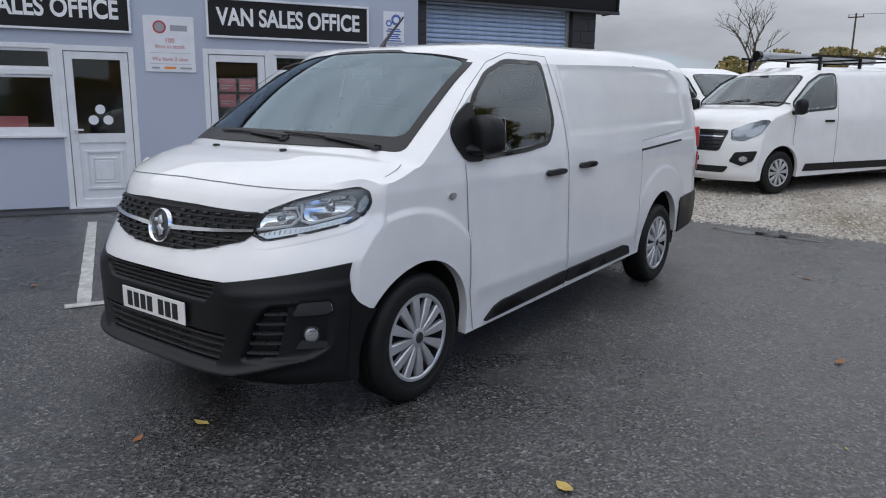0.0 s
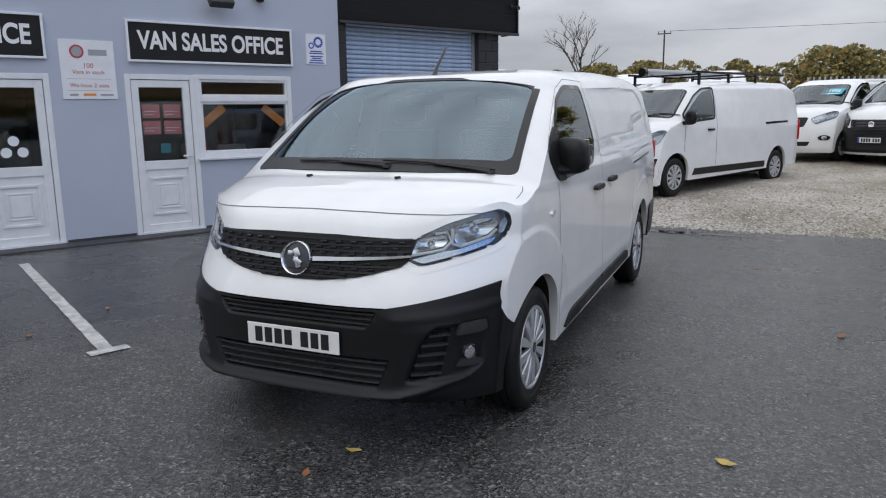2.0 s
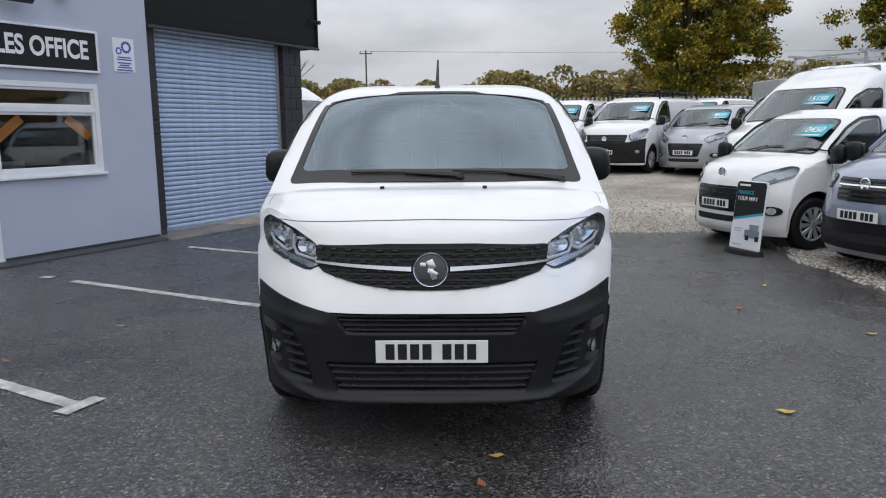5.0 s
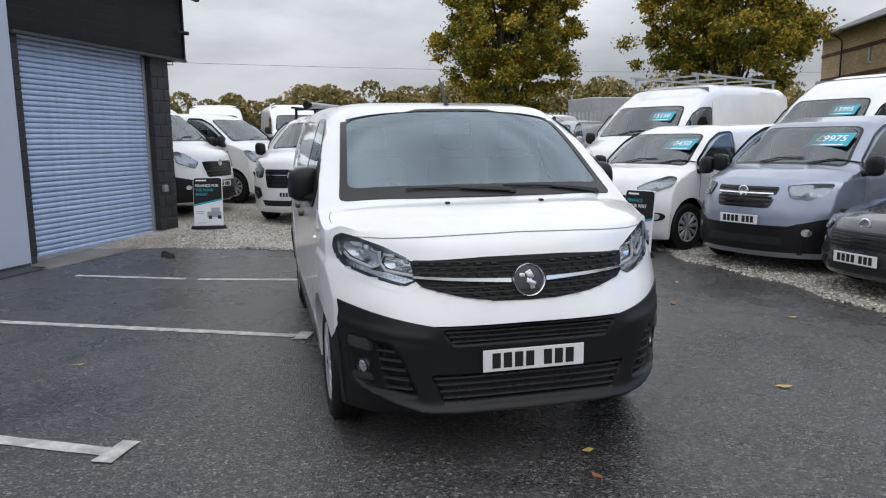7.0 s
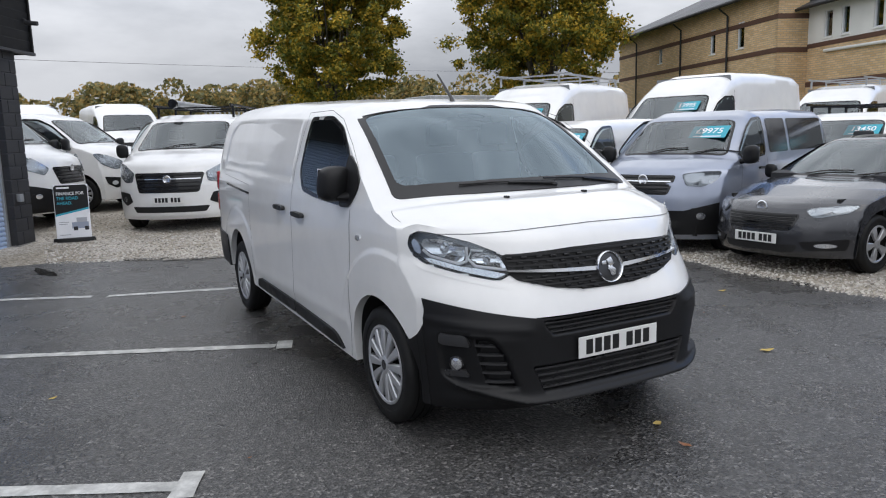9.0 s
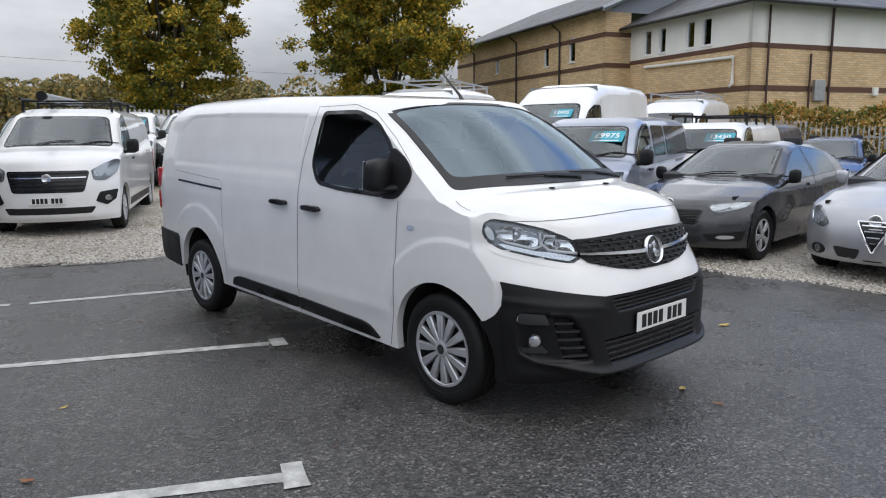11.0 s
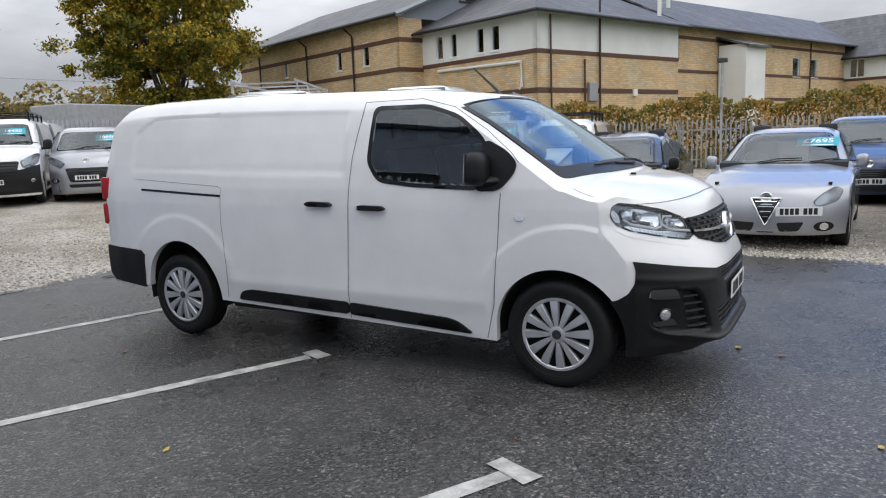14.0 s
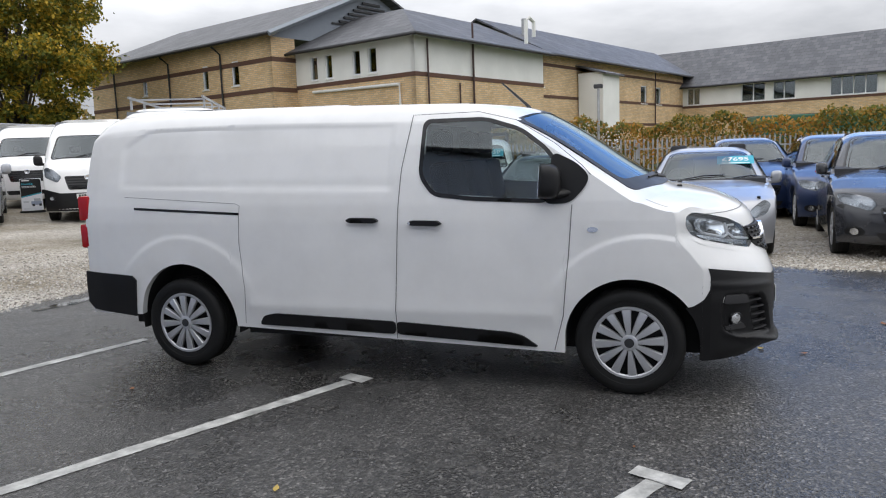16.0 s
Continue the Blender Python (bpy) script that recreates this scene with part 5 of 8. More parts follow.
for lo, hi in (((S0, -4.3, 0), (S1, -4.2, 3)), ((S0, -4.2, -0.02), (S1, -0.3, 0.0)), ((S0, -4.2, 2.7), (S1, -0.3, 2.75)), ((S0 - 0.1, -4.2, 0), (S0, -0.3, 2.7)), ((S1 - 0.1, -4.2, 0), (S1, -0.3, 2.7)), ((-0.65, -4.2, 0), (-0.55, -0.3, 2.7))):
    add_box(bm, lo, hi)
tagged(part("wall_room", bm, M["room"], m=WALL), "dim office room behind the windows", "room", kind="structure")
bm = bmesh.new()
wall_box(bm, S0 - 0.3, S1, TOP, TOP + 0.15, -6, 0.15)
tagged(part("roof_office", bm, M["plinth"], m=WALL), "flat office roof edge", "roof", kind="structure")


def frame_bars(bm, s0, s1, z0, z1, w, d0, d1):
    wall_box(bm, s0, s0 + w, z0, z1, d0, d1, 0.004)
    wall_box(bm, s1 - w, s1, z0, z1, d0, d1, 0.004)
    wall_box(bm, s0 + w, s1 - w, z0, z0 + w, d0, d1, 0.004)
    wall_box(bm, s0 + w, s1 - w, z1 - w, z1, d0, d1, 0.004)


def upvc_window(name, s0, s1, z0, z1, split):
    w = empty(name, WALL, "white upvc window with a fanlight above", "window", kind="structure")
    bm = bmesh.new()
    frame_bars(bm, s0, s1, z0 + 0.03, z1, 0.065, -0.09, 0.004)
    wall_box(bm, s0 + 0.065, s1 - 0.065, split - 0.035, split + 0.035, -0.09, 0.006, 0.004)
    part("window_frame", bm, M["upvc"], w)
    bm = bmesh.new()
    wall_box(bm, s0 - 0.03, s1 + 0.03, z0 - 0.005, z0 + 0.03, -0.09, 0.05, 0.006)
    part("window_sill", bm, M["upvc"], w)
    for a, b in ((z0 + 0.095, split - 0.035), (split + 0.035, z1 - 0.065)):
        bm = bmesh.new()
        frame_bars(bm, s0 + 0.065, s1 - 0.065, a, b, 0.035, -0.07, -0.012)
        part("sash", bm, M["upvc"], w)
        bm = bmesh.new()
        wall_box(bm, s0 + 0.09, s1 - 0.09, a + 0.02, b - 0.02, -0.05, -0.04)
        part("pane", bm, M["house_glass"], w).visible_shadow = False
    return w


upvc_window("window_1", -2.95, -1.90, 0.98, 2.17, 1.81)
upvc_window("window_2", 0.84, 2.31, 1.0, 2.19, 1.85)


def upvc_door(name, s0, s1, z0, z1, hinge_right):
    d = empty(name, WALL, "white upvc door, glazed above a moulded panel", "door", kind="structure")
    bm = bmesh.new()
    wall_box(bm, s0, s0 + 0.07, z0, z1, -0.10, 0.006, 0.004)
    wall_box(bm, s1 - 0.07, s1, z0, z1, -0.10, 0.006, 0.004)
    wall_box(bm, s0 + 0.07, s1 - 0.07, z1 - 0.07, z1, -0.10, 0.006, 0.004)
    wall_box(bm, s0, s1, z0 - 0.01, z0 + 0.03, -0.10, 0.02, 0.004)
    part("door_frame", bm, M["upvc"], d)
    a, b = s0 + 0.078, s1 - 0.078
    bm = bmesh.new()
    frame_bars(bm, a, b, 0.05, z1 - 0.078, 0.095, -0.075, -0.006)
    wall_box(bm, a + 0.095, b - 0.095, 0.90, 1.02, -0.075, -0.006, 0.004)
    wall_box(bm, a + 0.095, b - 0.095, 0.145, 0.90, -0.06, -0.022)
    leaf = part("door_leaf", bm, M["upvc"], d)
    bm = bmesh.new()
    c0, c1 = a + 0.15, b - 0.15
    frame_bars(bm, c0, c1, 0.27, 0.80, 0.035, -0.022, -0.008)
    frame_bars(bm, c0 + 0.08, c1 - 0.08, 0.36, 0.70, 0.02, -0.022, -0.012)
    wall_box(bm, c0 + 0.12, c1 - 0.12, 0.40, 0.66, -0.022, -0.010, 0.004)
    part("moulded_panel", bm, M["upvc"], d)
    bm = bmesh.new()
    wall_box(bm, a + 0.085, b - 0.085, 1.01, z1 - 0.165, -0.05, -0.04)
    part("pane", bm, M["house_glass"], d).visible_shadow = False
    hs = b - 0.05 if hinge_right else a + 0.05
    bm = bmesh.new()
    wall_box(bm, hs - 0.016, hs + 0.016, 0.95, 1.16, -0.006, 0.006, 0.003)
    wall_box(bm, hs - 0.012 - (0.1 if hinge_right else 0), hs + 0.012 + (0 if hinge_right else 0.1), 1.06, 1.085, 0.02, 0.04, 0.006)
    wall_box(bm, hs - 0.01, hs + 0.01, 1.06, 1.085, 0.0, 0.04, 0.004)
    part("door_handle", bm, M["upvc"], d)
    return d


upvc_door("door_1", -1.90, -0.98, 0.02, 2.16, False)
upvc_door("door_2", -0.09, 0.84, 0.02, 2.18, True)


def on_wall(s, d, z):
    return Matrix(((1, 0, 0, s), (0, 0, 1, d), (0, 1, 0, z), (0, 0, 0, 1)))


def wall_text(parent, body, size, mat, s, d, z, stretch=1.0, align="CENTER", heavy=0.0):
    me = text_mesh(body, size, align, heavy=heavy)
    me.materials.append(mat)
    ob = new("lettering", me)
    ob.parent = parent
    ob.matrix_local = on_wall(s, d, z) @ Matrix.Diagonal((stretch, 1, -1, 1))
    return ob


def office_sign(s0, s1, z0, z1, body, text_s, size, stretch):
    t = empty("shop_sign", WALL, "black sign with white capitals in a white frame", "sign", "office signs")
    bm = bmesh.new()
    wall_box(bm, s0, s1, z0, z1, 0.002, 0.03, 0.003)
    part("sign_face", bm, M["sign_black"], t)
    bm = bmesh.new()
    frame_bars(bm, s0 - 0.025, s1 + 0.025, z0 - 0.025, z1 + 0.025, 0.03, 0.001, 0.045)
    part("sign_frame", bm, M["sign_white"], t)
    wall_text(t, body, size, M["white_ink"], text_s, 0.0315, (z0 + z1) / 2 + 0.005, stretch, heavy=0.028)
    return t


office_sign(0.0, 2.32, 2.36, 2.85, "VAN SALES OFFICE", 1.16, 0.325, 0.76)
office_sign(-3.33, -1.01, 2.36, 2.85, "VAN SALES OFFICE", -2.17, 0.325, 0.76)

# ---- garage beside the office ----
def block_pier(name, s0, s1, z1, d0, d1):
    core = part(name, box((s0 + 0.012, d0, 0.0), (s1 - 0.012, d1 - 0.012, z1)), M["plinth"], m=WALL)
    tagged(core, "pier of black painted blocks beside the shutter", "wall", kind="structure")
    full, n, row = None, 0, 0
    z = 0.12
    pieces = {}
    while z < z1 - 0.02:
        cuts = [s0, (s0 + s1) / 2 + (0.08 if row % 2 else -0.08), s1] if s1 - s0 > 0.4 else [s0, s1]
        for a, b in zip(cuts, cuts[1:]):
            key = round(b - a, 3)
            mm = pose((a + b) / 2, (d0 + d1) / 2, z + 0.1)
            if key not in pieces:
                w = (b - a) / 2 - 0.006
                dd = (d1 - d0) / 2
                pieces[key] = part("block", box((-w, -dd, -0.094), (w, dd, 0.094), 0.008), M["block"], core, m=mm)
            else:
                shared("block", pieces[key].data, core, mm)
        z += 0.2
        row += 1
    return core


block_pier("wall_garage", 6.12, 6.62, 3.05, -0.46, -0.06)
block_pier("wall_garage_jamb", 3.18, 3.34, 3.05, -0.40, -0.04)
tagged(part("wall_garage_footing", box((6.08, -0.5, -0.02), (6.66, -0.02, 0.12), 0.02), M["concrete"], m=WALL), "concrete footing under the pier", "footing", kind="structure")
bm = bmesh.new()
wall_box(bm, 3.18, 7.02, 3.07, 4.25, -0.40, -0.03)
lintel = part("wall_garage_front", bm, M["clad"], m=WALL)
tagged(lintel, "black timber cladding over the shutter", "wall", kind="structure")
board = None
for k in range(8):
    mm = pose(5.10, -0.02, 3.10 + 0.145 * k + 0.07, -7, 0, 0)
    if board is None:
        board = part("board", box((-1.93, -0.012, -0.08), (1.93, 0.012, 0.08), 0.005), M["clad"], lintel, m=mm)
    else:
        shared("board", board.data, lintel, mm)
part("edge_board", box((7.0, -0.42, 3.05), (7.04, 0.03, 4.28), 0.005), M["clad"], lintel)
part("drip_rail", box((3.18, -0.03, 3.03), (7.04, 0.05, 3.075), 0.006), M["plinth"], lintel)
for name, lo, hi in (("wall_garage_side", (6.52, -9.0, 0.0), (6.62, -0.5, 4.2)), ("wall_garage_back", (3.27, -9.1, 0.0), (6.52, -9.0, 4.2)), ("wall_garage_inner", (3.17, -9.0, 0.0), (3.27, -0.45, 4.2))):
    tagged(part(name, box(lo, hi), M["clad"], m=WALL), "dark side wall of the garage", "wall", kind="structure")
roof = part("roof_garage", box((3.0, -9.3, 4.28), (7.25, 0.12, 4.36), 0.01), M["concrete"], m=WALL)
tagged(roof, "grey corrugated garage roof edge", "roof", kind="structure")
bm = bmesh.new()
add_tube(bm, [(3.2, 0.15, 4.22), (7.32, 0.15, 4.16)], 0.055, 10)
tagged(part("gutter", bm, M["gutter"], m=WALL, smooth=True), "black gutter along the garage roof", "gutter")
rib = None
for k in range(42):
    mm = pose(3.05 + k * 0.1, -4.5, 4.36)
    if rib is None:
        rib = part("roof_rib", tube([(0, -4.7, 0), (0, 4.68, 0)], 0.03, 6), M["concrete"], roof, m=mm)
    else:
        shared("roof_rib", rib.data, roof, mm)

shutter = empty("door_roller_shutter", WALL, "closed blue-grey steel roller shutter", "shutter", kind="structure")
slat = None
bm = bmesh.new()
prof = [(-0.014, -0.0372), (0.004, -0.036), (0.013, -0.030), (0.018, -0.016), (0.019, 0.0), (0.016, 0.016), (0.008, 0.026), (-0.004, 0.031), (-0.014, 0.033), (-0.014, 0.0372)]
a = [bm.verts.new((-1.36, d, z)) for d, z in prof]
b = [bm.verts.new((1.36, d, z)) for d, z in prof]
for i in range(len(prof) - 1):
    bm.faces.new((a[i], b[i], b[i + 1], a[i + 1]))
bmesh.ops.recalc_face_normals(bm, faces=bm.faces)
z = 0.10
while z < 3.10:
    mm = pose(4.72, -0.22, z)
    if slat is None:
        slat = part("slat", bm, M["shutter"], shutter, "", True, mm, 50)
    else:
        shared("slat", slat.data, shutter, mm)
    z += 0.074
part("bottom_rail", box((3.36, -0.24, 0.02), (6.09, -0.19, 0.065), 0.006), M["galv"], shutter)
for s in (3.34, 6.07):
    part("guide_rail", box((s, -0.26, 0.02), (s + 0.06, -0.17, 3.04), 0.006), M["galv"], shutter)
part("lock_box", box((6.20, -0.06, 0.78), (6.30, 0.01, 0.90), 0.012), M["galv"], shutter, "small grey lock box")
bm = bmesh.new()
wall_box(bm, 3.0, 6.9, -0.04, 0.022, -0.30, 0.42, 0.01)
tagged(part("pavement_apron", bm, M["concrete"], m=WALL), "worn concrete strip before the shutter", "paving", kind="structure")
cam_box = empty("security_camera", WALL, "small dark bullet camera on the cladding", "camera")
part("camera_body", tube([(6.86, 0.03, 3.52), (6.86, 0.22, 3.50)], 0.035, 10), M["plinth"], cam_box, "", True)
part("camera_arm", tube([(6.86, 0.0, 3.58), (6.86, 0.06, 3.54)], 0.015, 6), M["plinth"], cam_box)

# ---- parking lines on the tarmac ----
def ground_line(name, pts, width, z=0.004):
    bm = bmesh.new()
    for p, q in zip(pts, pts[1:]):
        p, q = Vector((*p, z)), Vector((*q, z))
        n = Vector((-(q - p).y, (q - p).x, 0)).normalized() * width / 2
        k = max(1, int((q - p).length / 0.1))
        prev = None
        for i in range(k + 1):
            c = p.lerp(q, i / k)
            j = 1 + 0.05 * math.sin(17 * c.x + 5 * c.y) + 0.04 * math.sin(41 * c.y)
            cur = (bm.verts.new(c + n * j), bm.verts.new(c - n * j))
            if prev:
                bm.faces.new((prev[0], prev[1], cur[1], cur[0]))
            prev = cur
    ob = part(name, bm, M["line_paint"])
    return tagged(ob, "worn white painted parking line", "parking line", "parking lines", "structure")


ground_line("road_marking", [(-1.66, -5.53), (0.20, -2.10)], 0.10)
ground_line("road_marking", [(0.09, -2.0), (0.335, -2.11)], 0.11, 0.008)
ground_line("road_marking", [(-3.52, -4.42), (-3.50, -4.28)], 0.10)
ground_line("road_marking", [(-3.30, -3.95), (-1.87, -1.03)], 0.10)
ground_line("road_marking", [(-1.955, -0.925), (-1.745, -1.00)], 0.12, 0.008)
ground_line("road_marking", [(-5.52, -3.53), (-4.86, -2.18)], 0.10)
ground_line("road_marking", [(-4.78, -2.03), (-4.20, -0.30)], 0.10)

# ---- fallen leaves ----
rl = random.Random(11)
leaf_spots = [(0.872, 0.331, 0.07, "leaf_fallen"), (0.325, 1.971, 0.09, "leaf_fallen"), (1.15, 0.25, 0.06, "leaf_brown"), (-2.0, 2.6, 0.08, "leaf_brown"), (-1.2, 3.3, 0.07, "leaf_fallen"), (1.7, -1.1, 0.05, "leaf_fallen"), (0.2, -2.9, 0.07, "leaf_brown"), (-0.6, -3.0, 0.06, "leaf_brown"), (1.5, -2.7, 0.05, "leaf_fallen"), (-2.9, 3.2, 0.07, "leaf_fallen"), (-4.2, 2.0, 0.07, "leaf_brown"), (1.9, 1.3, 0.06, "leaf_brown"), (2.2, 0.6, 0.05, "leaf_fallen"), (-3.3, -1.5, 0.05, "leaf_brown"), (-1.5, -2.6, 0.05, "leaf_fallen")]
for k in range(22):
    x, y = rl.uniform(-7, 3), rl.uniform(-4.5, 4.3)
    if abs(y) > 1.1 or x > 1.0:
        leaf_spots.append((x, y, rl.uniform(0.018, 0.032), rl.choice(("leaf_fallen", "leaf_brown"))))
for x, y, s, mt in leaf_spots:
    s *= 0.62
    bm = bmesh.new()
    out = [(-1.0, 0.0, 0.05), (-0.4, 0.42, 0.12), (0.1, 0.5, 0.05), (0.6, 0.3, 0.16), (1.0, 0.0, 0.28), (0.5, -0.32, 0.10), (-0.1, -0.5, 0.04), (-0.5, -0.38, 0.14)]
    vs = [bm.verts.new((px * s, py * s, 0.006 + pz * s)) for px, py, pz in out]
    c = bm.verts.new((0, 0, 0.005))
    for i in range(len(vs)):
        bm.faces.new((vs[i - 1], vs[i], c))
    ob = part("fallen_leaf", bm, M[mt], m=pose(x, y, 0.0, 0, 0, rl.uniform(0, 360)))
    tagged(ob, "dry fallen leaf lying on the wet tarmac", "leaf", "fallen leaves")


# ---- standing water ----
def puddle(x, y, a, b, turn, seed):
    """A thin sheet of water with an uneven rim."""
    r = random.Random(seed)
    ph = [r.uniform(0, 6.28) for _ in range(4)]
    bm = bmesh.new()
    rim = []
    for t in np.linspace(0, 2 * math.pi, 49)[:-1]:
        q = 1 + 0.16 * math.sin(2 * t + ph[0]) + 0.13 * math.sin(3 * t + ph[1]) + 0.09 * math.sin(7 * t + ph[2]) + 0.05 * math.sin(13 * t + ph[3])
        rim.append(bm.verts.new((a * q * math.cos(t), b * q * math.sin(t), 0.0)))
    bm.faces.new(rim)
    bmesh.ops.triangulate(bm, faces=bm.faces)
    return tagged(part("puddle", bm, M["puddle"], m=pose(x, y, gz(x, y) + 0.005, 0, 0, turn)), "shallow puddle of rainwater on dark tarmac", "puddle", "puddles", "structure")


puddle(-6.9, -2.62, 0.36, 0.09, 12, 1)
puddle(-7.15, -1.35, 0.34, 0.10, 62, 2)
puddle(-6.75, -0.70, 0.40, 0.09, 76, 3)
puddle(-6.3, 1.1, 0.55, 0.12, 84, 4)

# ---- small things on the office wall ----
info = empty("information_sign", WALL, "white information sign with grey and red print", "sign")
bm = bmesh.new()
wall_box(bm, -0.84, -0.19, 1.85, 2.585, 0.0, 0.012, 0.002)
part("sign_face", bm, M["sign_white"], info)
wall_text(info, "100", 0.085, M["sign_red"], -0.515, 0.013, 2.265, 1.0)
wall_text(info, "Vans in stock", 0.072, M["sign_red"], -0.515, 0.013, 2.185, 1.0)
wall_text(info, "We have 2 sites", 0.072, M["sign_red"], -0.515, 0.013, 2.02, 1.0)
for s0, s1, z0, z1, mat in ((-0.78, -0.25, 2.10, 2.104, "sign_grey"), (-0.78, -0.25, 1.955, 1.959, "sign_grey"), (-0.50, -0.28, 2.395, 2.47, "sign_grey"), (-0.60, -0.45, 1.89, 1.92, "orange"), (-0.40, -0.24, 1.89, 1.915, "sign_grey"), (-0.76, -0.66, 1.89, 1.915, "sign_grey")):
    bm = bmesh.new()
    wall_box(bm, s0, s1, z0, z1, 0.012, 0.0135)
    part("print_bar", bm, M[mat], info)
disc = lathe([(0.001, 0.0015), (0.085, 0.0015), (0.085, 0.0)], 28, "Y")
part("logo_disc", disc, M["sign_red"], info, "red round emblem", m=pose(-0.635, 0.012, 2.44))
part("logo_disc", lathe([(0.001, 0.0015), (0.062, 0.0015), (0.062, 0.0)], 28, "Y"), M["sign_grey"], info, m=pose(-0.635, 0.0132, 2.44))

small = empty("trade_sign", WALL, "small white sign with blue gear shapes", "sign")
bm = bmesh.new()
wall_box(bm, 2.59, 2.93, 2.38, 2.835, 0.0, 0.010, 0.002)
part("sign_face", bm, M["sign_white"], small)
for cs, cz, r in ((2.80, 2.715, 0.075), (2.68, 2.66, 0.045)):
    bm = bmesh.new()
    for k in range(12):
        a = 2 * math.pi * k / 12
        add_box(bm, (r * 0.62, -0.2 * r, 0), (r * 1.1, 0.2 * r, 0.002), pose(0, 0, 0, 0, 0, math.degrees(a)))
    part("gear_shape", bm, M["sign_blue"], small, m=on_wall(cs, 0.0102, cz))
for k, (w, z) in enumerate(((0.20, 2.575), (0.24, 2.545), (0.22, 2.50), (0.16, 2.47), (0.22, 2.44), (0.26, 2.405))):
    bm = bmesh.new()
    wall_box(bm, 2.76 - w / 2, 2.76 + w / 2, z - 0.009, z + 0.009, 0.010, 0.0115)
    part("print_bar", bm, M["sign_blue"], small)

# red notices in the door, notes and orange corner films in the window
for k, (s, z) in enumerate(((0.14, 1.62), (0.42, 1.62), (0.14, 1.40), (0.42, 1.40))):
    nt = part("notice", box((s - 0.02, -0.062, z - 0.02), (s + 0.21, -0.058, z + 0.16)), M["paper_red"], m=WALL)
    tagged(nt, "red printed notice taped inside the door glass", "notice", "door notices")
    bm = bmesh.new()
    add_box(bm, (s, -0.058, z + 0.06), (s + 0.17, -0.0565, z + 0.072))
    add_box(bm, (s, -0.058, z + 0.02), (s + 0.12, -0.0565, z + 0.032))
    part("print_bar", bm, M["white_ink"], nt)
tagged(part("notice", box((0.33, -0.062, 1.12), (0.46, -0.058, 1.25)), M["sticker"], m=WALL), "blue notice inside the door glass", "notice")
tagged(part("notice", box((-2.62, -0.062, 1.09), (-2.30, -0.058, 1.25)), M["paper_red"], m=WALL), "red notice inside the office window", "notice")
for s, a in ((1.10, -52), (2.02, 52)):
    tagged(part("window_sticker", box((-0.06, -0.064, -0.20), (0.06, -0.060, 0.20)), M["orange"], m=WALL @ pose(s, 0, 1.62, 0, -a, 0)), "orange corner sticker on the window glass", "sticker")
for k, (s, z) in enumerate(((-1.44, 1.34), (-1.53, 1.20), (-1.35, 1.20))):
    st = part("door_sticker", lathe([(0.001, 0.002), (0.062, 0.002), (0.062, 0.0)], 24, "Y"), M["sign_white"], m=WALL @ pose(s, -0.0395, z))
    tagged(st, "round white sticker on the door glass", "sticker", "door stickers")
part_room = part("desk", box((1.0, -2.2, 0.0), (2.4, -1.3, 0.74), 0.01), M["trim_grey"], m=WALL)
tagged(part_room, "grey office desk behind the window", "desk")
tagged(part("storage_box", box((1.2, -1.9, 0.742), (1.55, -1.6, 1.2), 0.01), M["sign_red"], m=WALL), "red box standing on the desk", "box")
tagged(part("monitor", box((1.75, -1.75, 0.742), (2.25, -1.70, 1.15), 0.01), M["sign_white"], m=WALL), "pale screen standing on the desk", "screen")

# floodlight and camera above the sign
flood = empty("floodlight", WALL, "dark floodlight on a bracket above the sign", "lamp")
part("lamp_head", box((-0.17, -0.06, -0.09), (0.17, 0.06, 0.09), 0.02), M["plinth"], flood, "", True, pose(1.22, 0.20, 3.18, 40, 0, 0))
part("lamp_lens", box((-0.14, -0.065, -0.07), (0.14, -0.058, 0.07)), M["trim_grey"], flood, m=pose(1.22, 0.20, 3.18, 40, 0, 0))
part("bracket", tube([(1.22, 0.0, 3.26), (1.22, 0.12, 3.26), (1.22, 0.18, 3.2)], 0.015), M["plinth"], flood)
dome = empty("security_camera", WALL, "dark dome camera on the wall", "camera")
part("dome", lathe([(0.001, -0.09), (0.05, -0.075), (0.075, -0.02), (0.075, 0.03), (0.001, 0.03)], 18, "Z"), M["gloss_black"], dome, "", True, pose(1.85, 0.09, 3.30))
part("mount", box((1.80, 0.0, 3.33), (1.90, 0.12, 3.37), 0.01), M["sign_white"], dome)

# unseen plain wall added behind the camera: closes the yard, blocks low sky light
tagged(part("wall_yard", box((24.0, -14.0, 0.0), (24.4, 19.0, 2.6)), M["concrete"]), "unseen plain grey wall added to close the yard and block low sky", "wall", kind="structure")

# ---- the white van in the middle ----
hull = Hull(HERO)


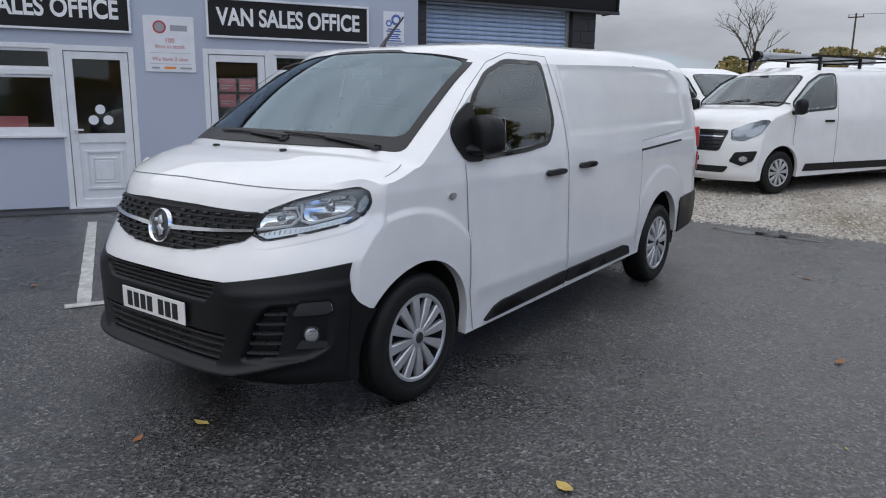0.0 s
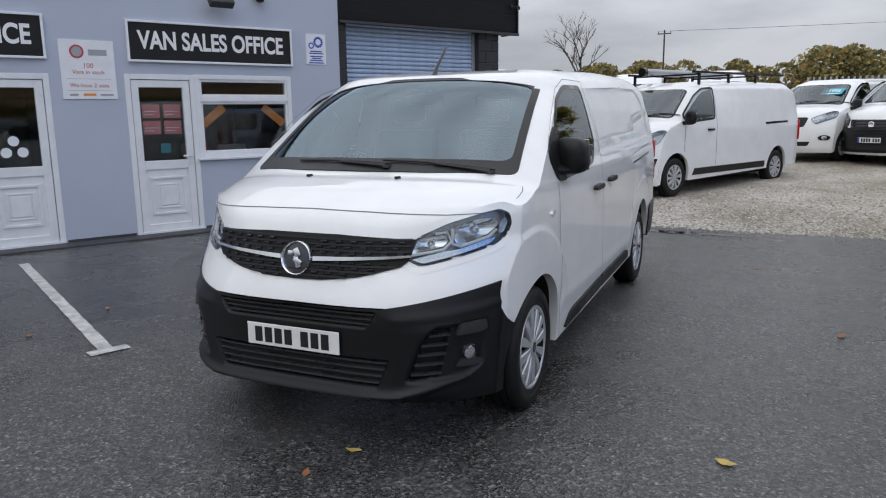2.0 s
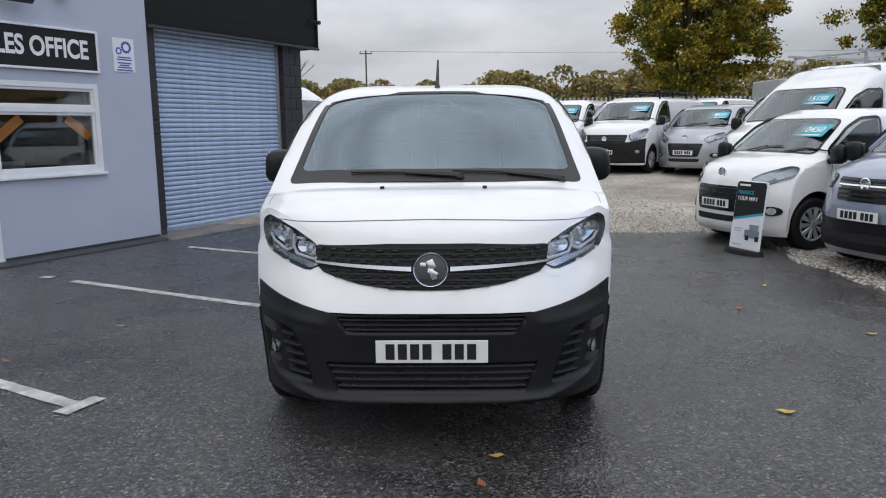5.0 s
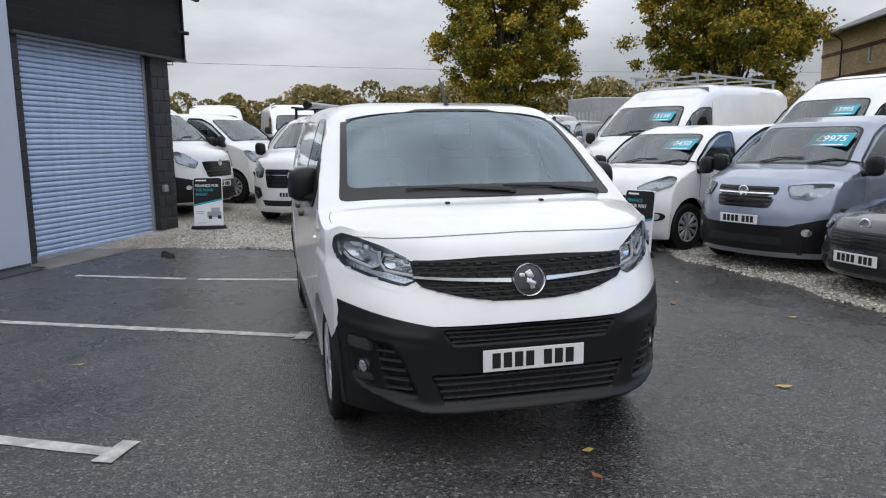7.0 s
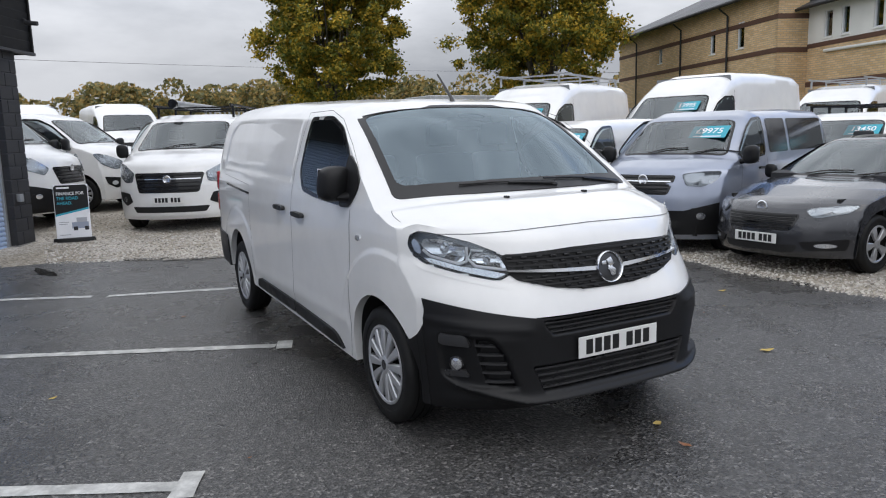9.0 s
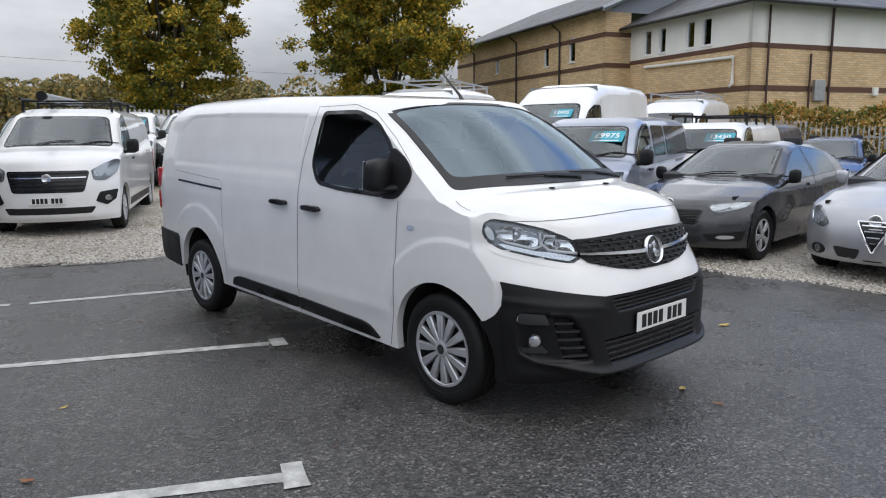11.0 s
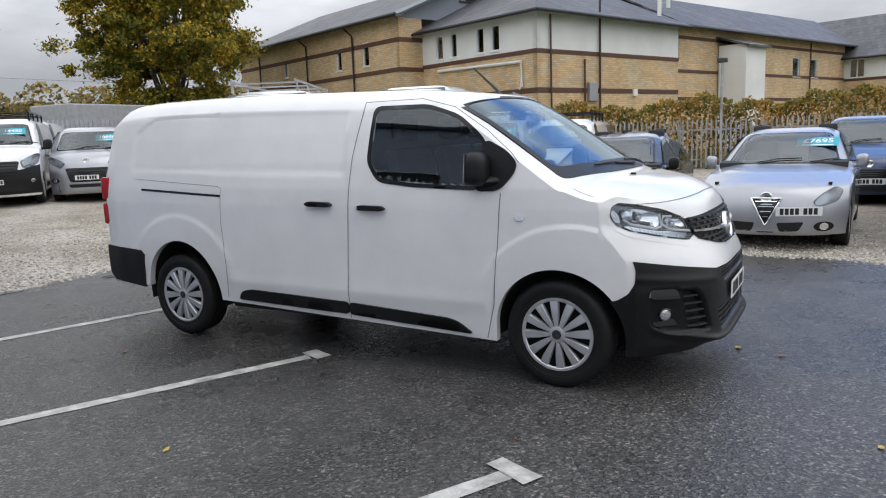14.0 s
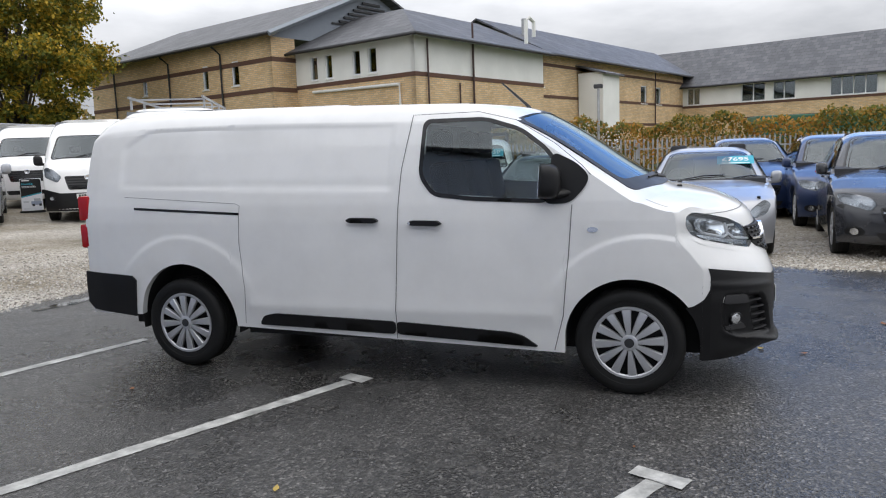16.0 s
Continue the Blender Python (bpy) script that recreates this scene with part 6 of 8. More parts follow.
def hero_mirror(car, sgn):
    """A tall rounded mirror housing carried on a wide foot at its lower edge."""
    bm = bmesh.new()
    for v in bmesh.ops.create_uvsphere(bm, u_segments=28, v_segments=20, radius=1.0)["verts"]:
        c = v.co.copy()
        c /= (abs(c.x) ** 2.8 + abs(c.y) ** 3.4 + abs(c.z) ** 3.4) ** (1 / 3.0)
        taper = 1.0 - 0.10 * max(0.0, c.z) - 0.06 * max(0.0, c.y * sgn)
        v.co = Vector((max(c.x, -0.55) * 0.088 * taper, c.y * 0.098 * (1 - 0.05 * c.z), c.z * 0.106 * (1.0 - 0.08 * max(0.0, c.y * sgn))))
    m = pose(-0.485, sgn * 0.982, 1.347, 0, 4, -sgn * 12)
    h = part("wing_mirror", bm, M["black_plastic"], car, "black plastic door mirror", True, m, 60)
    part("mirror_glass", box((-0.054, -0.082, -0.088), (-0.049, 0.082, 0.088), 0.002), M["chrome"], h)
    inv = m.inverted()
    bm = bmesh.new()
    rings = []
    for f in np.linspace(0, 1, 7):
        c = Vector((lerp(-0.37, -0.475, f), sgn * lerp(0.885, 0.985, f), lerp(1.272, 1.266, f)))
        hx, hz = lerp(0.075, 0.060, f), lerp(0.040, 0.024, f)
        rings.append([bm.verts.new(inv @ (c + Vector((hx * math.cos(t), 0.3 * sgn * hx * math.cos(t), hz * math.sin(t))))) for t in np.linspace(0, 2 * math.pi, 17)[:-1]])
    for a, b in zip(rings, rings[1:]):
        for k in range(16):
            bm.faces.new((a[k - 1], a[k], b[k], b[k - 1]))
    bm.faces.new(rings[-1])
    bmesh.ops.recalc_face_normals(bm, faces=bm.faces)
    part("mirror_arm", bm, M["black_plastic"], h, "", True)
    part("mirror_seam", strip(lambda y, z, d=0.0: Vector((0.0, 0, 0)) + Vector((0.074, y, z)), [(-0.07, -0.066), (0.07, -0.066)], 0.002), M["dark_metal"], h)
    return h


def depth_in(p, poly):
    """How far a point lies inside a polygon (negative outside)."""
    q, best = Vector(p), 9.0
    for i in range(len(poly)):
        a, b = Vector(poly[i - 1]), Vector(poly[i])
        e = b - a
        f = max(0.0, min(1.0, (q - a).dot(e) / max(e.dot(e), 1e-9)))
        best = min(best, (q - a - e * f).length)
    return best if inside(p, poly) else -best


UPPER_INTAKE = rounded([(-0.452, 0.705), (-0.40, 0.622), (0.40, 0.622), (0.452, 0.705)], 0.03)
LOWER_INTAKE = rounded([(-0.505, 0.482), (-0.445, 0.338), (0.445, 0.338), (0.505, 0.482)], 0.02)
FOG_RECESS = rounded([(0.555, 0.362), (0.625, 0.55), (0.695, 0.635), (0.985, 0.648), (1.0, 0.585), (0.975, 0.42), (0.87, 0.362)], 0.035)
FOG_VENT = rounded([(0.578, 0.374), (0.642, 0.545), (0.705, 0.618), (0.795, 0.618), (0.785, 0.575), (0.735, 0.388)], 0.02)
PITS = [(UPPER_INTAKE, 0.034, 0.016), (LOWER_INTAKE, 0.036, 0.014), (FOG_RECESS, 0.020, 0.020), (FOG_VENT, 0.028, 0.012)]


def lip_height(u):
    """The bumper's lower edge: level in the middle, rising towards the wheels."""
    return interp([(0.0, 0.296), (0.5, 0.302), (0.74, 0.355), (0.96, 0.405), (1.1, 0.50)], abs(u))


def bumper_relief(u, z):
    u = abs(u)
    out = 0.0
    for poly, depth, soft in PITS:
        f = max(0.0, min(1.0, depth_in((u, z), poly) / soft))
        out -= depth * f * f * (3 - 2 * f)
    d = z - lip_height(u)
    if u < 1.0:
        fade = min(1.0, (1.0 - u) / 0.35)
        out += fade * (0.020 * math.exp(-((d + 0.004) / 0.018) ** 2) - (0.035 * min(1.0, max(0.0, -d - 0.012) / 0.04)))
    # a soft crease that runs out of the upper intake towards the wheel
    out += 0.008 * math.exp(-((z - interp([(0.4, 0.655), (1.05, 0.705)], u)) / 0.016) ** 2) * min(1.0, max(0.0, u - 0.47) / 0.06)
    return out


def bumper_at(off=0.007):
    b = hull.bend(off)
    return lambda u, z, d=0.0: b(u, z, d + bumper_relief(u, z))


van = empty("panel_van", pose(0, 0.02, 0) @ Matrix.Diagonal((1, 1.021, 1, 1)), "white long panel van with black bumpers and silver wheel covers", "van")
SCREEN = [(0.15, -0.815), (0.185, -0.4), (0.19, 0.0), (0.185, 0.4), (0.15, 0.815), (-0.64, 0.712), (-0.642, 0.35), (-0.642, 0.0), (-0.642, -0.35), (-0.64, -0.712)]
CLEAR = [(0.055, -0.772), (0.085, -0.4), (0.09, 0.0), (0.085, 0.4), (0.055, 0.772), (-0.615, 0.690), (-0.622, 0.35), (-0.622, 0.0), (-0.622, -0.35), (-0.615, -0.690)]
WINDOW = [(-1.315, 1.755), (-0.90, 1.750), (-0.67, 1.675), (-0.50, 1.545), (-0.44, 1.46), (-0.49, 1.225), (-0.97, 1.246), (-1.24, 1.277), (-1.33, 1.40)]
QUARTER = [(-0.46, 1.53), (-0.31, 1.455), (-0.235, 1.38), (-0.25, 1.315), (-0.345, 1.21), (-0.51, 1.205)]
top, bend = hull.top, hull.bend
LAMP = [(0.535, 0.93), (0.61, 0.895), (0.77, 0.925), (0.97, 0.972), (1.035, 1.01), (1.052, 1.065), (1.02, 1.115), (0.95, 1.138), (0.86, 1.123), (0.71, 1.085), (0.575, 1.027)]
NOSE_CUT = [(-1.1, 0.20), (1.1, 0.20), (1.1, 0.53), (0.86, 0.58), (0.79, 0.665), (0.47, 0.708), (-0.47, 0.708), (-0.79, 0.665), (-0.86, 0.58), (-1.1, 0.53)]
lamp_cut = [(bend()(u, z).y, z) for u, z in rounded(grown(LAMP, 0.008), 0.02)]
part("body", hull.skin(0.022, [grown(WINDOW, -0.012)], [grown(SCREEN, -0.02)], [NOSE_CUT, lamp_cut, mirrored(lamp_cut)]), M["white_paint"], van, "", True, None, 50)
screen_rows = [r for r in hull.rows[hull.nf - 1 :] if -0.74 <= r[0] <= 0.21]
screen_fit = [np.polyfit([r[0] for r in screen_rows], [r[k] for r in screen_rows], 3) for k in (1, 2, 3, 5)]


def screen_at(off):
    """A point on the windscreen's one smooth sheet."""

    def at(x, y, d=0.0):
        z, back, drop, ye = (float(np.polyval(c, x)) for c in screen_fit)
        v = min(1.0, abs(y) / ye)
        n = Vector((-float(np.polyval(np.polyder(screen_fit[0]), x)), 0, 1)).normalized()
        return Vector((x - back * v**2.6, y, z - drop * v**2.8)) + n * (off + d)

    return at


bm = bmesh.new()
grid = []
for i in range(31):
    f = i / 30
    row = []
    for k in range(41):
        v = 2 * k / 40 - 1
        row.append(bm.verts.new(screen_at(0.003)(lerp(0.19 - 0.04 * v * v, -0.642, f), v * lerp(0.815, 0.712, f))))
    grid.append(row)
for r0, r1 in zip(grid, grid[1:]):
    for k in range(40):
        bm.faces.new((r0[k], r0[k + 1], r1[k + 1], r1[k]))
part("windscreen", bm, M["screen_glass"], van, "", True, None, 80).visible_shadow = False
part("screen_border", cover(rounded(grown(SCREEN, 0.012), 0.06), screen_at(0.0065), 0.04, 0.010, rounded(CLEAR, 0.07)), M["frit"], van, "black printed border of the windscreen", True)
mount = part("mirror_mount", cover([(-0.60 + 0.035 * math.sin(t) + 0.07, 0.10 * math.cos(t)) for t in np.linspace(0, 6.283, 21)[:-1]], top(-0.012), 0.05), M["gloss_black"], van)
part("rear_view_mirror", box((-0.02, -0.13, -0.035), (0.0, 0.13, 0.035), 0.012), M["gloss_black"], van, "", True, pose(-0.62, 0, 1.68, 0, 10, 0))
for ya, yb in ((0.14, -0.46), (0.70, 0.10)):
    a = screen_at(0.016)
    mid = lerp(ya, yb, 0.5)
    w = part("wiper", tube([a(0.165, ya), a(0.150, lerp(ya, yb, 0.25)), a(0.134, mid)], [0.013, 0.009, 0.006], 6), M["frit"], van, "", True)
    part("wiper_blade", tube([a(0.145, ya + 0.02), a(0.132, lerp(ya, yb, 0.3)), a(0.122, lerp(ya, yb, 0.65)), a(0.116, yb)], 0.006, 6), M["frit"], w, "", True)
    part("wiper_pivot", lathe([(0.001, 0.016), (0.022, 0.014), (0.026, 0.0)], 12, "Z"), M["frit"], w, m=Matrix.Translation(screen_at(0.004)(0.165, ya)))
for y in (-0.27, 0.27):
    part("washer_jet", box((-0.02, -0.012, 0), (0.015, 0.012, 0.014), 0.005), M["gloss_black"], van, m=Matrix.Translation(top(0.0)(0.30, y)))
for sgn in (1, -1):
    fl = hull.flank
    part("side_window", cover(rounded(WINDOW, 0.05), fl(sgn, 0.0035), 0.06), M["car_glass"], van, "", True).visible_shadow = False
    part("window_seal", cover(rounded(grown(WINDOW, 0.014), 0.06), fl(sgn, 0.0055), 0.04, 0.006, rounded(grown(WINDOW, -0.012), 0.05)), M["gloss_black"], van, "", True)
    part("mirror_base", cover(rounded(QUARTER, 0.05), fl(sgn, 0.010), 0.05, 0.010), M["black_plastic"], van, "", True)
    hero_mirror(van, sgn)
    # doors
    gap = M["seam"]
    rear_edge = [(-1.535, 0.30), (-1.53, 0.5), (-1.50, 0.95), (-1.484, 1.2), (-1.465, 1.45), (-1.42, 1.70), (-1.405, 1.80)]
    front_edge = [(-0.46, 0.27), (-0.40, 0.5), (-0.36, 0.9), (-0.337, 1.2)]
    part("panel_gap", strip(fl(sgn, 0.0022), rear_edge, 0.0028), gap, van)
    part("panel_gap", strip(fl(sgn, 0.0022), front_edge, 0.0028), gap, van)
    part("panel_gap", strip(fl(sgn, 0.0022), [(-1.405, 1.80), (-0.95, 1.80), (-0.70, 1.735), (-0.45, 1.58), (-0.28, 1.44), (-0.225, 1.38)], 0.002), gap, van)
    part("panel_gap", strip(fl(sgn, 0.0022), [(-2.712, 1.17), (-2.725, 0.95), (-2.70, 0.62), (-2.725, 0.36)], 0.0022), gap, van)
    part("panel_gap", strip(fl(sgn, 0.0022), [(-3.733, 1.295), (-2.74, 1.235), (-2.705, 1.22), (-2.712, 1.17)], 0.0016), gap, van)
    part("door_rail", strip(fl(sgn, 0.0024), [(-3.64, 1.207), (-2.715, 1.162)], 0.009), M["gloss_black"], van, "black sliding-door rail")
    for hx, hz in ((-1.86, 1.117), (-1.415, 1.097)):
        cup = [(hx + 0.12 + 0.075 * math.cos(t), hz + 0.018 + 0.042 * math.sin(t)) for t in np.linspace(0, 6.283, 17)[:-1]]
        part("handle_cup", cover(cup, fl(sgn, 0.0015), 0.03), M["white_paint"], van)
        hd = part("door_handle", cover(rounded([(hx, hz - 0.004), (hx + 0.03, hz - 0.020), (hx + 0.21, hz - 0.024), (hx + 0.24, hz - 0.010), (hx + 0.21, hz + 0.010), (hx + 0.03, hz + 0.014)], 0.012), fl(sgn, 0.034), 0.03, 0.030), M["black_plastic"], van, "black door handle", True)
        if hx > -1.5 and sgn < 0:
            part("lock", cover([(hx + 0.018 + 0.009 * math.cos(t), hz - 0.004 + 0.009 * math.sin(t)) for t in np.linspace(0, 6.283, 11)[:-1]], fl(sgn, 0.036), 0.03), M["chrome"], hd)
    ind = [(-0.213 + 0.034 * math.cos(t), 1.046 + 0.017 * math.sin(t)) for t in np.linspace(0, 6.283, 17)[:-1]]
    rep = part("side_repeater", cover(ind, fl(sgn, 0.008), 0.02, 0.008), M["reflector"], van, "oval side repeater lamp", True)
    trim = rounded([(-2.60, 0.358), (-2.56, 0.425), (-2.46, 0.446), (-1.54, 0.420), (-1.54, 0.332)], 0.03)
    part("side_trim", cover(trim, fl(sgn, 0.016), 0.05, 0.016), M["black_plastic"], van, "black plastic side trim", True)
    trim = rounded([(-1.53, 0.332), (-1.53, 0.420), (-0.74, 0.380), (-0.66, 0.360), (-0.555, 0.288)], 0.03)
    part("side_trim", cover(trim, fl(sgn, 0.016), 0.05, 0.016), M["black_plastic"], van, "black plastic side trim", True)
    part("rear_bumper", cover([(-4.17, 0.72), (-3.70, 0.695), (-3.665, 0.66), (-3.70, 0.45), (-3.71, 0.375), (-4.12, 0.415), (-4.18, 0.47)], fl(sgn, 0.012), 0.05, 0.02), M["black_plastic"], van, "black plastic rear bumper", True)
    yt = hull.side(-4.15, 1.1)
    tl = part("tail_lamp", box((-4.20, sgn * yt - 0.06 if sgn > 0 else -yt - 0.004, 0.90), (-4.09, sgn * yt + 0.004 if sgn > 0 else -yt + 0.06, 1.09), 0.02), M["red_lens"], van, "red tail lamp", True)
    part("tail_lamp", box((-4.20, sgn * yt - 0.06 if sgn > 0 else -yt - 0.004, 1.115), (-4.09, sgn * yt + 0.004 if sgn > 0 else -yt + 0.06, 1.31), 0.02), M["red_lens"], van, "red tail lamp", True)
    # bumper end behind the nose
    part("wing_edge", cover([(sgn * u, z) for u, z in ((1.05, 0.72), (1.05, 0.60), (1.15, 0.588), (1.15, 0.70))], bend(0.0018), 0.02), M["white_paint"], van, "", True)
    part("bumper_end", cover([(0.47, 0.66), (0.43, 0.615), (0.375, 0.58), (0.330, 0.567), (0.376, 0.50), (0.405, 0.42), (0.4165, 0.335), (0.41, 0.24), (0.47, 0.24)], fl(sgn, 0.0065), 0.03, 0.012), M["black_plastic"], van, "", True)

    def S(poly):
        return [(sgn * u, z) for u, z in poly]

    # headlights: a deep bowl with two dished reflectors, light guides and a clear cover
    def dish(cu, cz, ru, rz, lo, hi):
        def at(u, z, d=0.0):
            f = min(1.0, math.hypot((u - sgn * cu) / ru, (z - cz) / rz))
            return bend(lerp(lo, hi, f * f))(u, z, d)

        return at

    lamp = part("headlight", cover(rounded(S(LAMP), 0.02), bend(-0.046), 0.04, -0.049), M["lamp_bowl"], van, "clear headlight with twin reflectors", True)
    part("reflector", cover(rounded(S([(0.745, 1.062), (0.762, 0.992), (0.80, 0.982), (0.94, 1.018), (0.985, 1.06), (0.955, 1.098), (0.86, 1.092)]), 0.02), dish(0.865, 1.045, 0.12, 0.06, -0.044, -0.012), 0.016, 0.01), M["reflector"], lamp, "bright dished reflector", True)
    part("reflector", cover(rounded(S([(0.558, 0.948), (0.71, 0.974), (0.733, 1.0), (0.70, 1.032), (0.585, 1.012)]), 0.015), dish(0.65, 0.99, 0.09, 0.045, -0.042, -0.014), 0.016, 0.01), M["reflector"], lamp, "bright dished reflector", True)
    part("side_marker", cover(rounded(S([(0.995, 1.015), (1.028, 1.025), (1.038, 1.075), (1.01, 1.098), (0.99, 1.06)]), 0.012), bend(-0.018), 0.02, 0.02), M["reflector"], lamp, "", True)
    part("turn_lamp", cover(rounded(S([(0.565, 0.925), (0.62, 0.906), (0.78, 0.937), (0.95, 0.976), (0.985, 1.0), (0.94, 0.998), (0.79, 0.962), (0.71, 0.955)]), 0.012), bend(-0.016), 0.02, 0.02), M["lamp_chrome"], lamp, "", True)
    for k in range(16):
        u = 0.60 + 0.0225 * k
        zc = interp([(0.56, 0.925), (0.78, 0.948), (0.99, 0.99)], u)
        part("lens_rib", tube([bend(-0.013)(sgn * u, zc - 0.009), bend(-0.013)(sgn * (u + 0.003), zc + 0.009)], 0.0018, 5), M["lamp_chrome"], lamp)
    for line in ([(0.738, 1.058), (0.752, 0.988), (0.795, 0.975), (0.94, 1.010), (0.975, 1.04)], [(0.548, 0.944), (0.712, 0.966), (0.744, 1.0), (0.716, 1.042), (0.66, 1.038)]):
        part("light_guide", tube([bend(-0.010)(sgn * u, z) for u, z in sampled_line(line, 0.03)], 0.0075, 7), M["sign_white"], lamp, "", True)
    for cu, cz, r in ((0.868, 1.046, 0.026), (0.655, 0.992, 0.018)):
        part("bulb", lathe([(0.001, 0.022), (r * 0.6, 0.020), (r, 0.008), (r, 0.0)], 16, "X"), M["lamp_chrome"], lamp, "", True, Matrix.Translation(bend(-0.042)(sgn * cu, cz)))
    part("wing_edge", cover(rounded(S(grown(LAMP, 0.034)), 0.03), bend(0.0015), 0.03, 0.0, rounded(S(LAMP), 0.02)), M["white_paint"], van, "", True)
    part("lens", cover(rounded(S(LAMP), 0.02), bend(0.004), 0.04, 0.006), M["lamp_glass"], lamp, "", True).visible_shadow = False
    # fog lamp in its pocket, under a moulded brow, beside the slatted vent
    part("fog_brow", cover(rounded(S([(0.835, 0.638), (0.975, 0.640), (0.985, 0.592), (0.96, 0.582), (0.808, 0.582)]), 0.014), bend(0.010), 0.02, 0.03), M["satin_black_lit"], van, "", True)
    lens = [(sgn * (0.888 + 0.036 * math.cos(t)), 0.487 + 0.036 * math.sin(t)) for t in np.linspace(0, 6.283, 23)[:-1]]
    fog = part("fog_lamp", cover(lens, dish(0.888, 0.487, 0.036, 0.036, 0.006, -0.002), 0.012, 0.02), M["reflector"], van, "round fog lamp", True)
    part("fog_ring", tube([bend(0.000)(u, z) for u, z in lens + lens[:1]], 0.005, 6), M["gloss_black"], fog, "", True)
    part("fog_bezel", cover(rounded(S([(0.815, 0.424), (0.845, 0.462), (0.93, 0.450), (0.965, 0.440), (0.95, 0.418)]), 0.012), bend(0.004), 0.03, 0.02), M["satin_black_lit"], fog, "", True)
    for k in range(5):
        f = (k + 0.6) / 5.2
        z = lerp(0.376, 0.615, f)
        ua, ub = interp([(0.374, 0.583), (0.545, 0.647), (0.618, 0.71)], z), interp([(0.388, 0.737), (0.575, 0.787), (0.618, 0.795)], z)
        part("fog_slat", grid_bars(bend(-0.008), sgn * ua, sgn * ub, [z], 0.0065, 0.022)[0], M["satin_black_lit"], van)
    part("wheel_liner", box((-0.46, -0.02, 0.2), (0.46, 0.02, 0.84)), M["dark_metal"], van, m=pose(0, sgn * 0.56, 0))

HALF = [(0.0, 0.712), (0.45, 0.714), (0.62, 0.740), (0.80, 0.768), (1.035, 0.806), (1.04, 0.755), (1.065, 0.675), (1.11, 0.618), (1.26, 0.58), (1.26, 0.3), (1.22, 0.235), (0.5, 0.235)]
EDGE = mirrored(HALF[1:])[::1] + HALF
RIMS = [(sg * u, z) for poly, _, soft in PITS for k in (0.0, -soft * 0.5, -soft) for u, z in sampled(grown(poly, k), 0.012) for sg in ((1,) if poly[0][0] < 0 else (1, -1))]
RIMS += [(sg * u, lip_height(u) + dz) for u in np.arange(0.008, 1.0, 0.016) for dz in (-0.05, -0.036, -0.024, -0.014, -0.006, 0.002, 0.010, 0.020) for sg in (1, -1)]
part("bumper", cover(EDGE, bumper_at(), 0.016, 0.010, None, RIMS), M["black_plastic"], van, "grained black plastic front bumper", True, None, 60)
for k, z in enumerate((0.640, 0.664, 0.688)):
    part("intake_slat", grid_bars(bend(-0.006), -0.402 - 0.014 * k, 0.402 + 0.014 * k, [z], 0.0055, 0.022)[0], M["satin_black_lit"], van)
for k, z in enumerate((0.362, 0.395, 0.428, 0.460)):
    part("intake_slat", grid_bars(bend(-0.004), -0.446 - 0.014 * k, 0.446 + 0.014 * k, [z], 0.006, 0.024)[0], M["satin_black_lit"], van)
part("panel_gap", strip(bend(0.0022), [(-0.86, 1.122), (-0.70, 1.122), (-0.3, 1.138), (0.0, 1.143), (0.3, 1.138), (0.70, 1.122), (0.86, 1.122)], 0.0020), M["seam"], van)
for sgn in (1, -1):
    part("panel_gap", strip(top(0.0022), [(0.30, sgn * 0.878), (0.35, sgn * 0.888), (0.42, sgn * 0.895), (0.52, sgn * 0.893), (0.595, sgn * 0.885)], 0.0020), M["seam"], van)
GRILLE = [(-0.575, 1.018), (-0.555, 0.925), (-0.52, 0.897), (-0.33, 0.850), (-0.15, 0.828), (0.0, 0.824), (0.15, 0.828), (0.33, 0.850), (0.52, 0.897), (0.555, 0.925), (0.575, 1.018), (0.2, 1.036), (-0.2, 1.036)]
grille = part("grille", cover(GRILLE, bend(0.0065), 0.04, 0.010), M["dark_metal"], van, "black mesh grille", True)
for z, hw in ((1.016, 0.555), (0.991, 0.555), (0.966, 0.555), (0.898, 0.50), (0.872, 0.40), (0.847, 0.27)):
    part("grille_bar", grid_bars(bend(0.014), -hw, hw, [z], 0.0065, 0.012)[0], M["black_plastic"], grille)
for sgn in (1, -1):
    bm = bmesh.new()
    cols = []
    for k in range(13):
        f = k / 12
        u, zc, hw = sgn * lerp(0.09, 0.560, f), lerp(0.924, 0.947, f), lerp(0.015, 0.008, f)
        cols.append([bm.verts.new(bend(o)(u, zc + q * hw)) for q, o in ((-1, 0.004), (-0.7, 0.024), (0.7, 0.027), (1, 0.004))])
    for a, b in zip(cols, cols[1:]):
        for j in range(3):
            bm.faces.new((a[j], b[j], b[j + 1], a[j + 1]))
    bm.faces.new(cols[0])
    bmesh.ops.recalc_face_normals(bm, faces=bm.faces)
    part("chrome_wing", bm, M["chrome"], grille, "chrome bar beside the badge", True)
tab = bmesh.new()
add_box(tab, (-0.006, -0.016, -0.006), (0.006, 0.016, 0.006), None, 0.003)
tab_ob = None
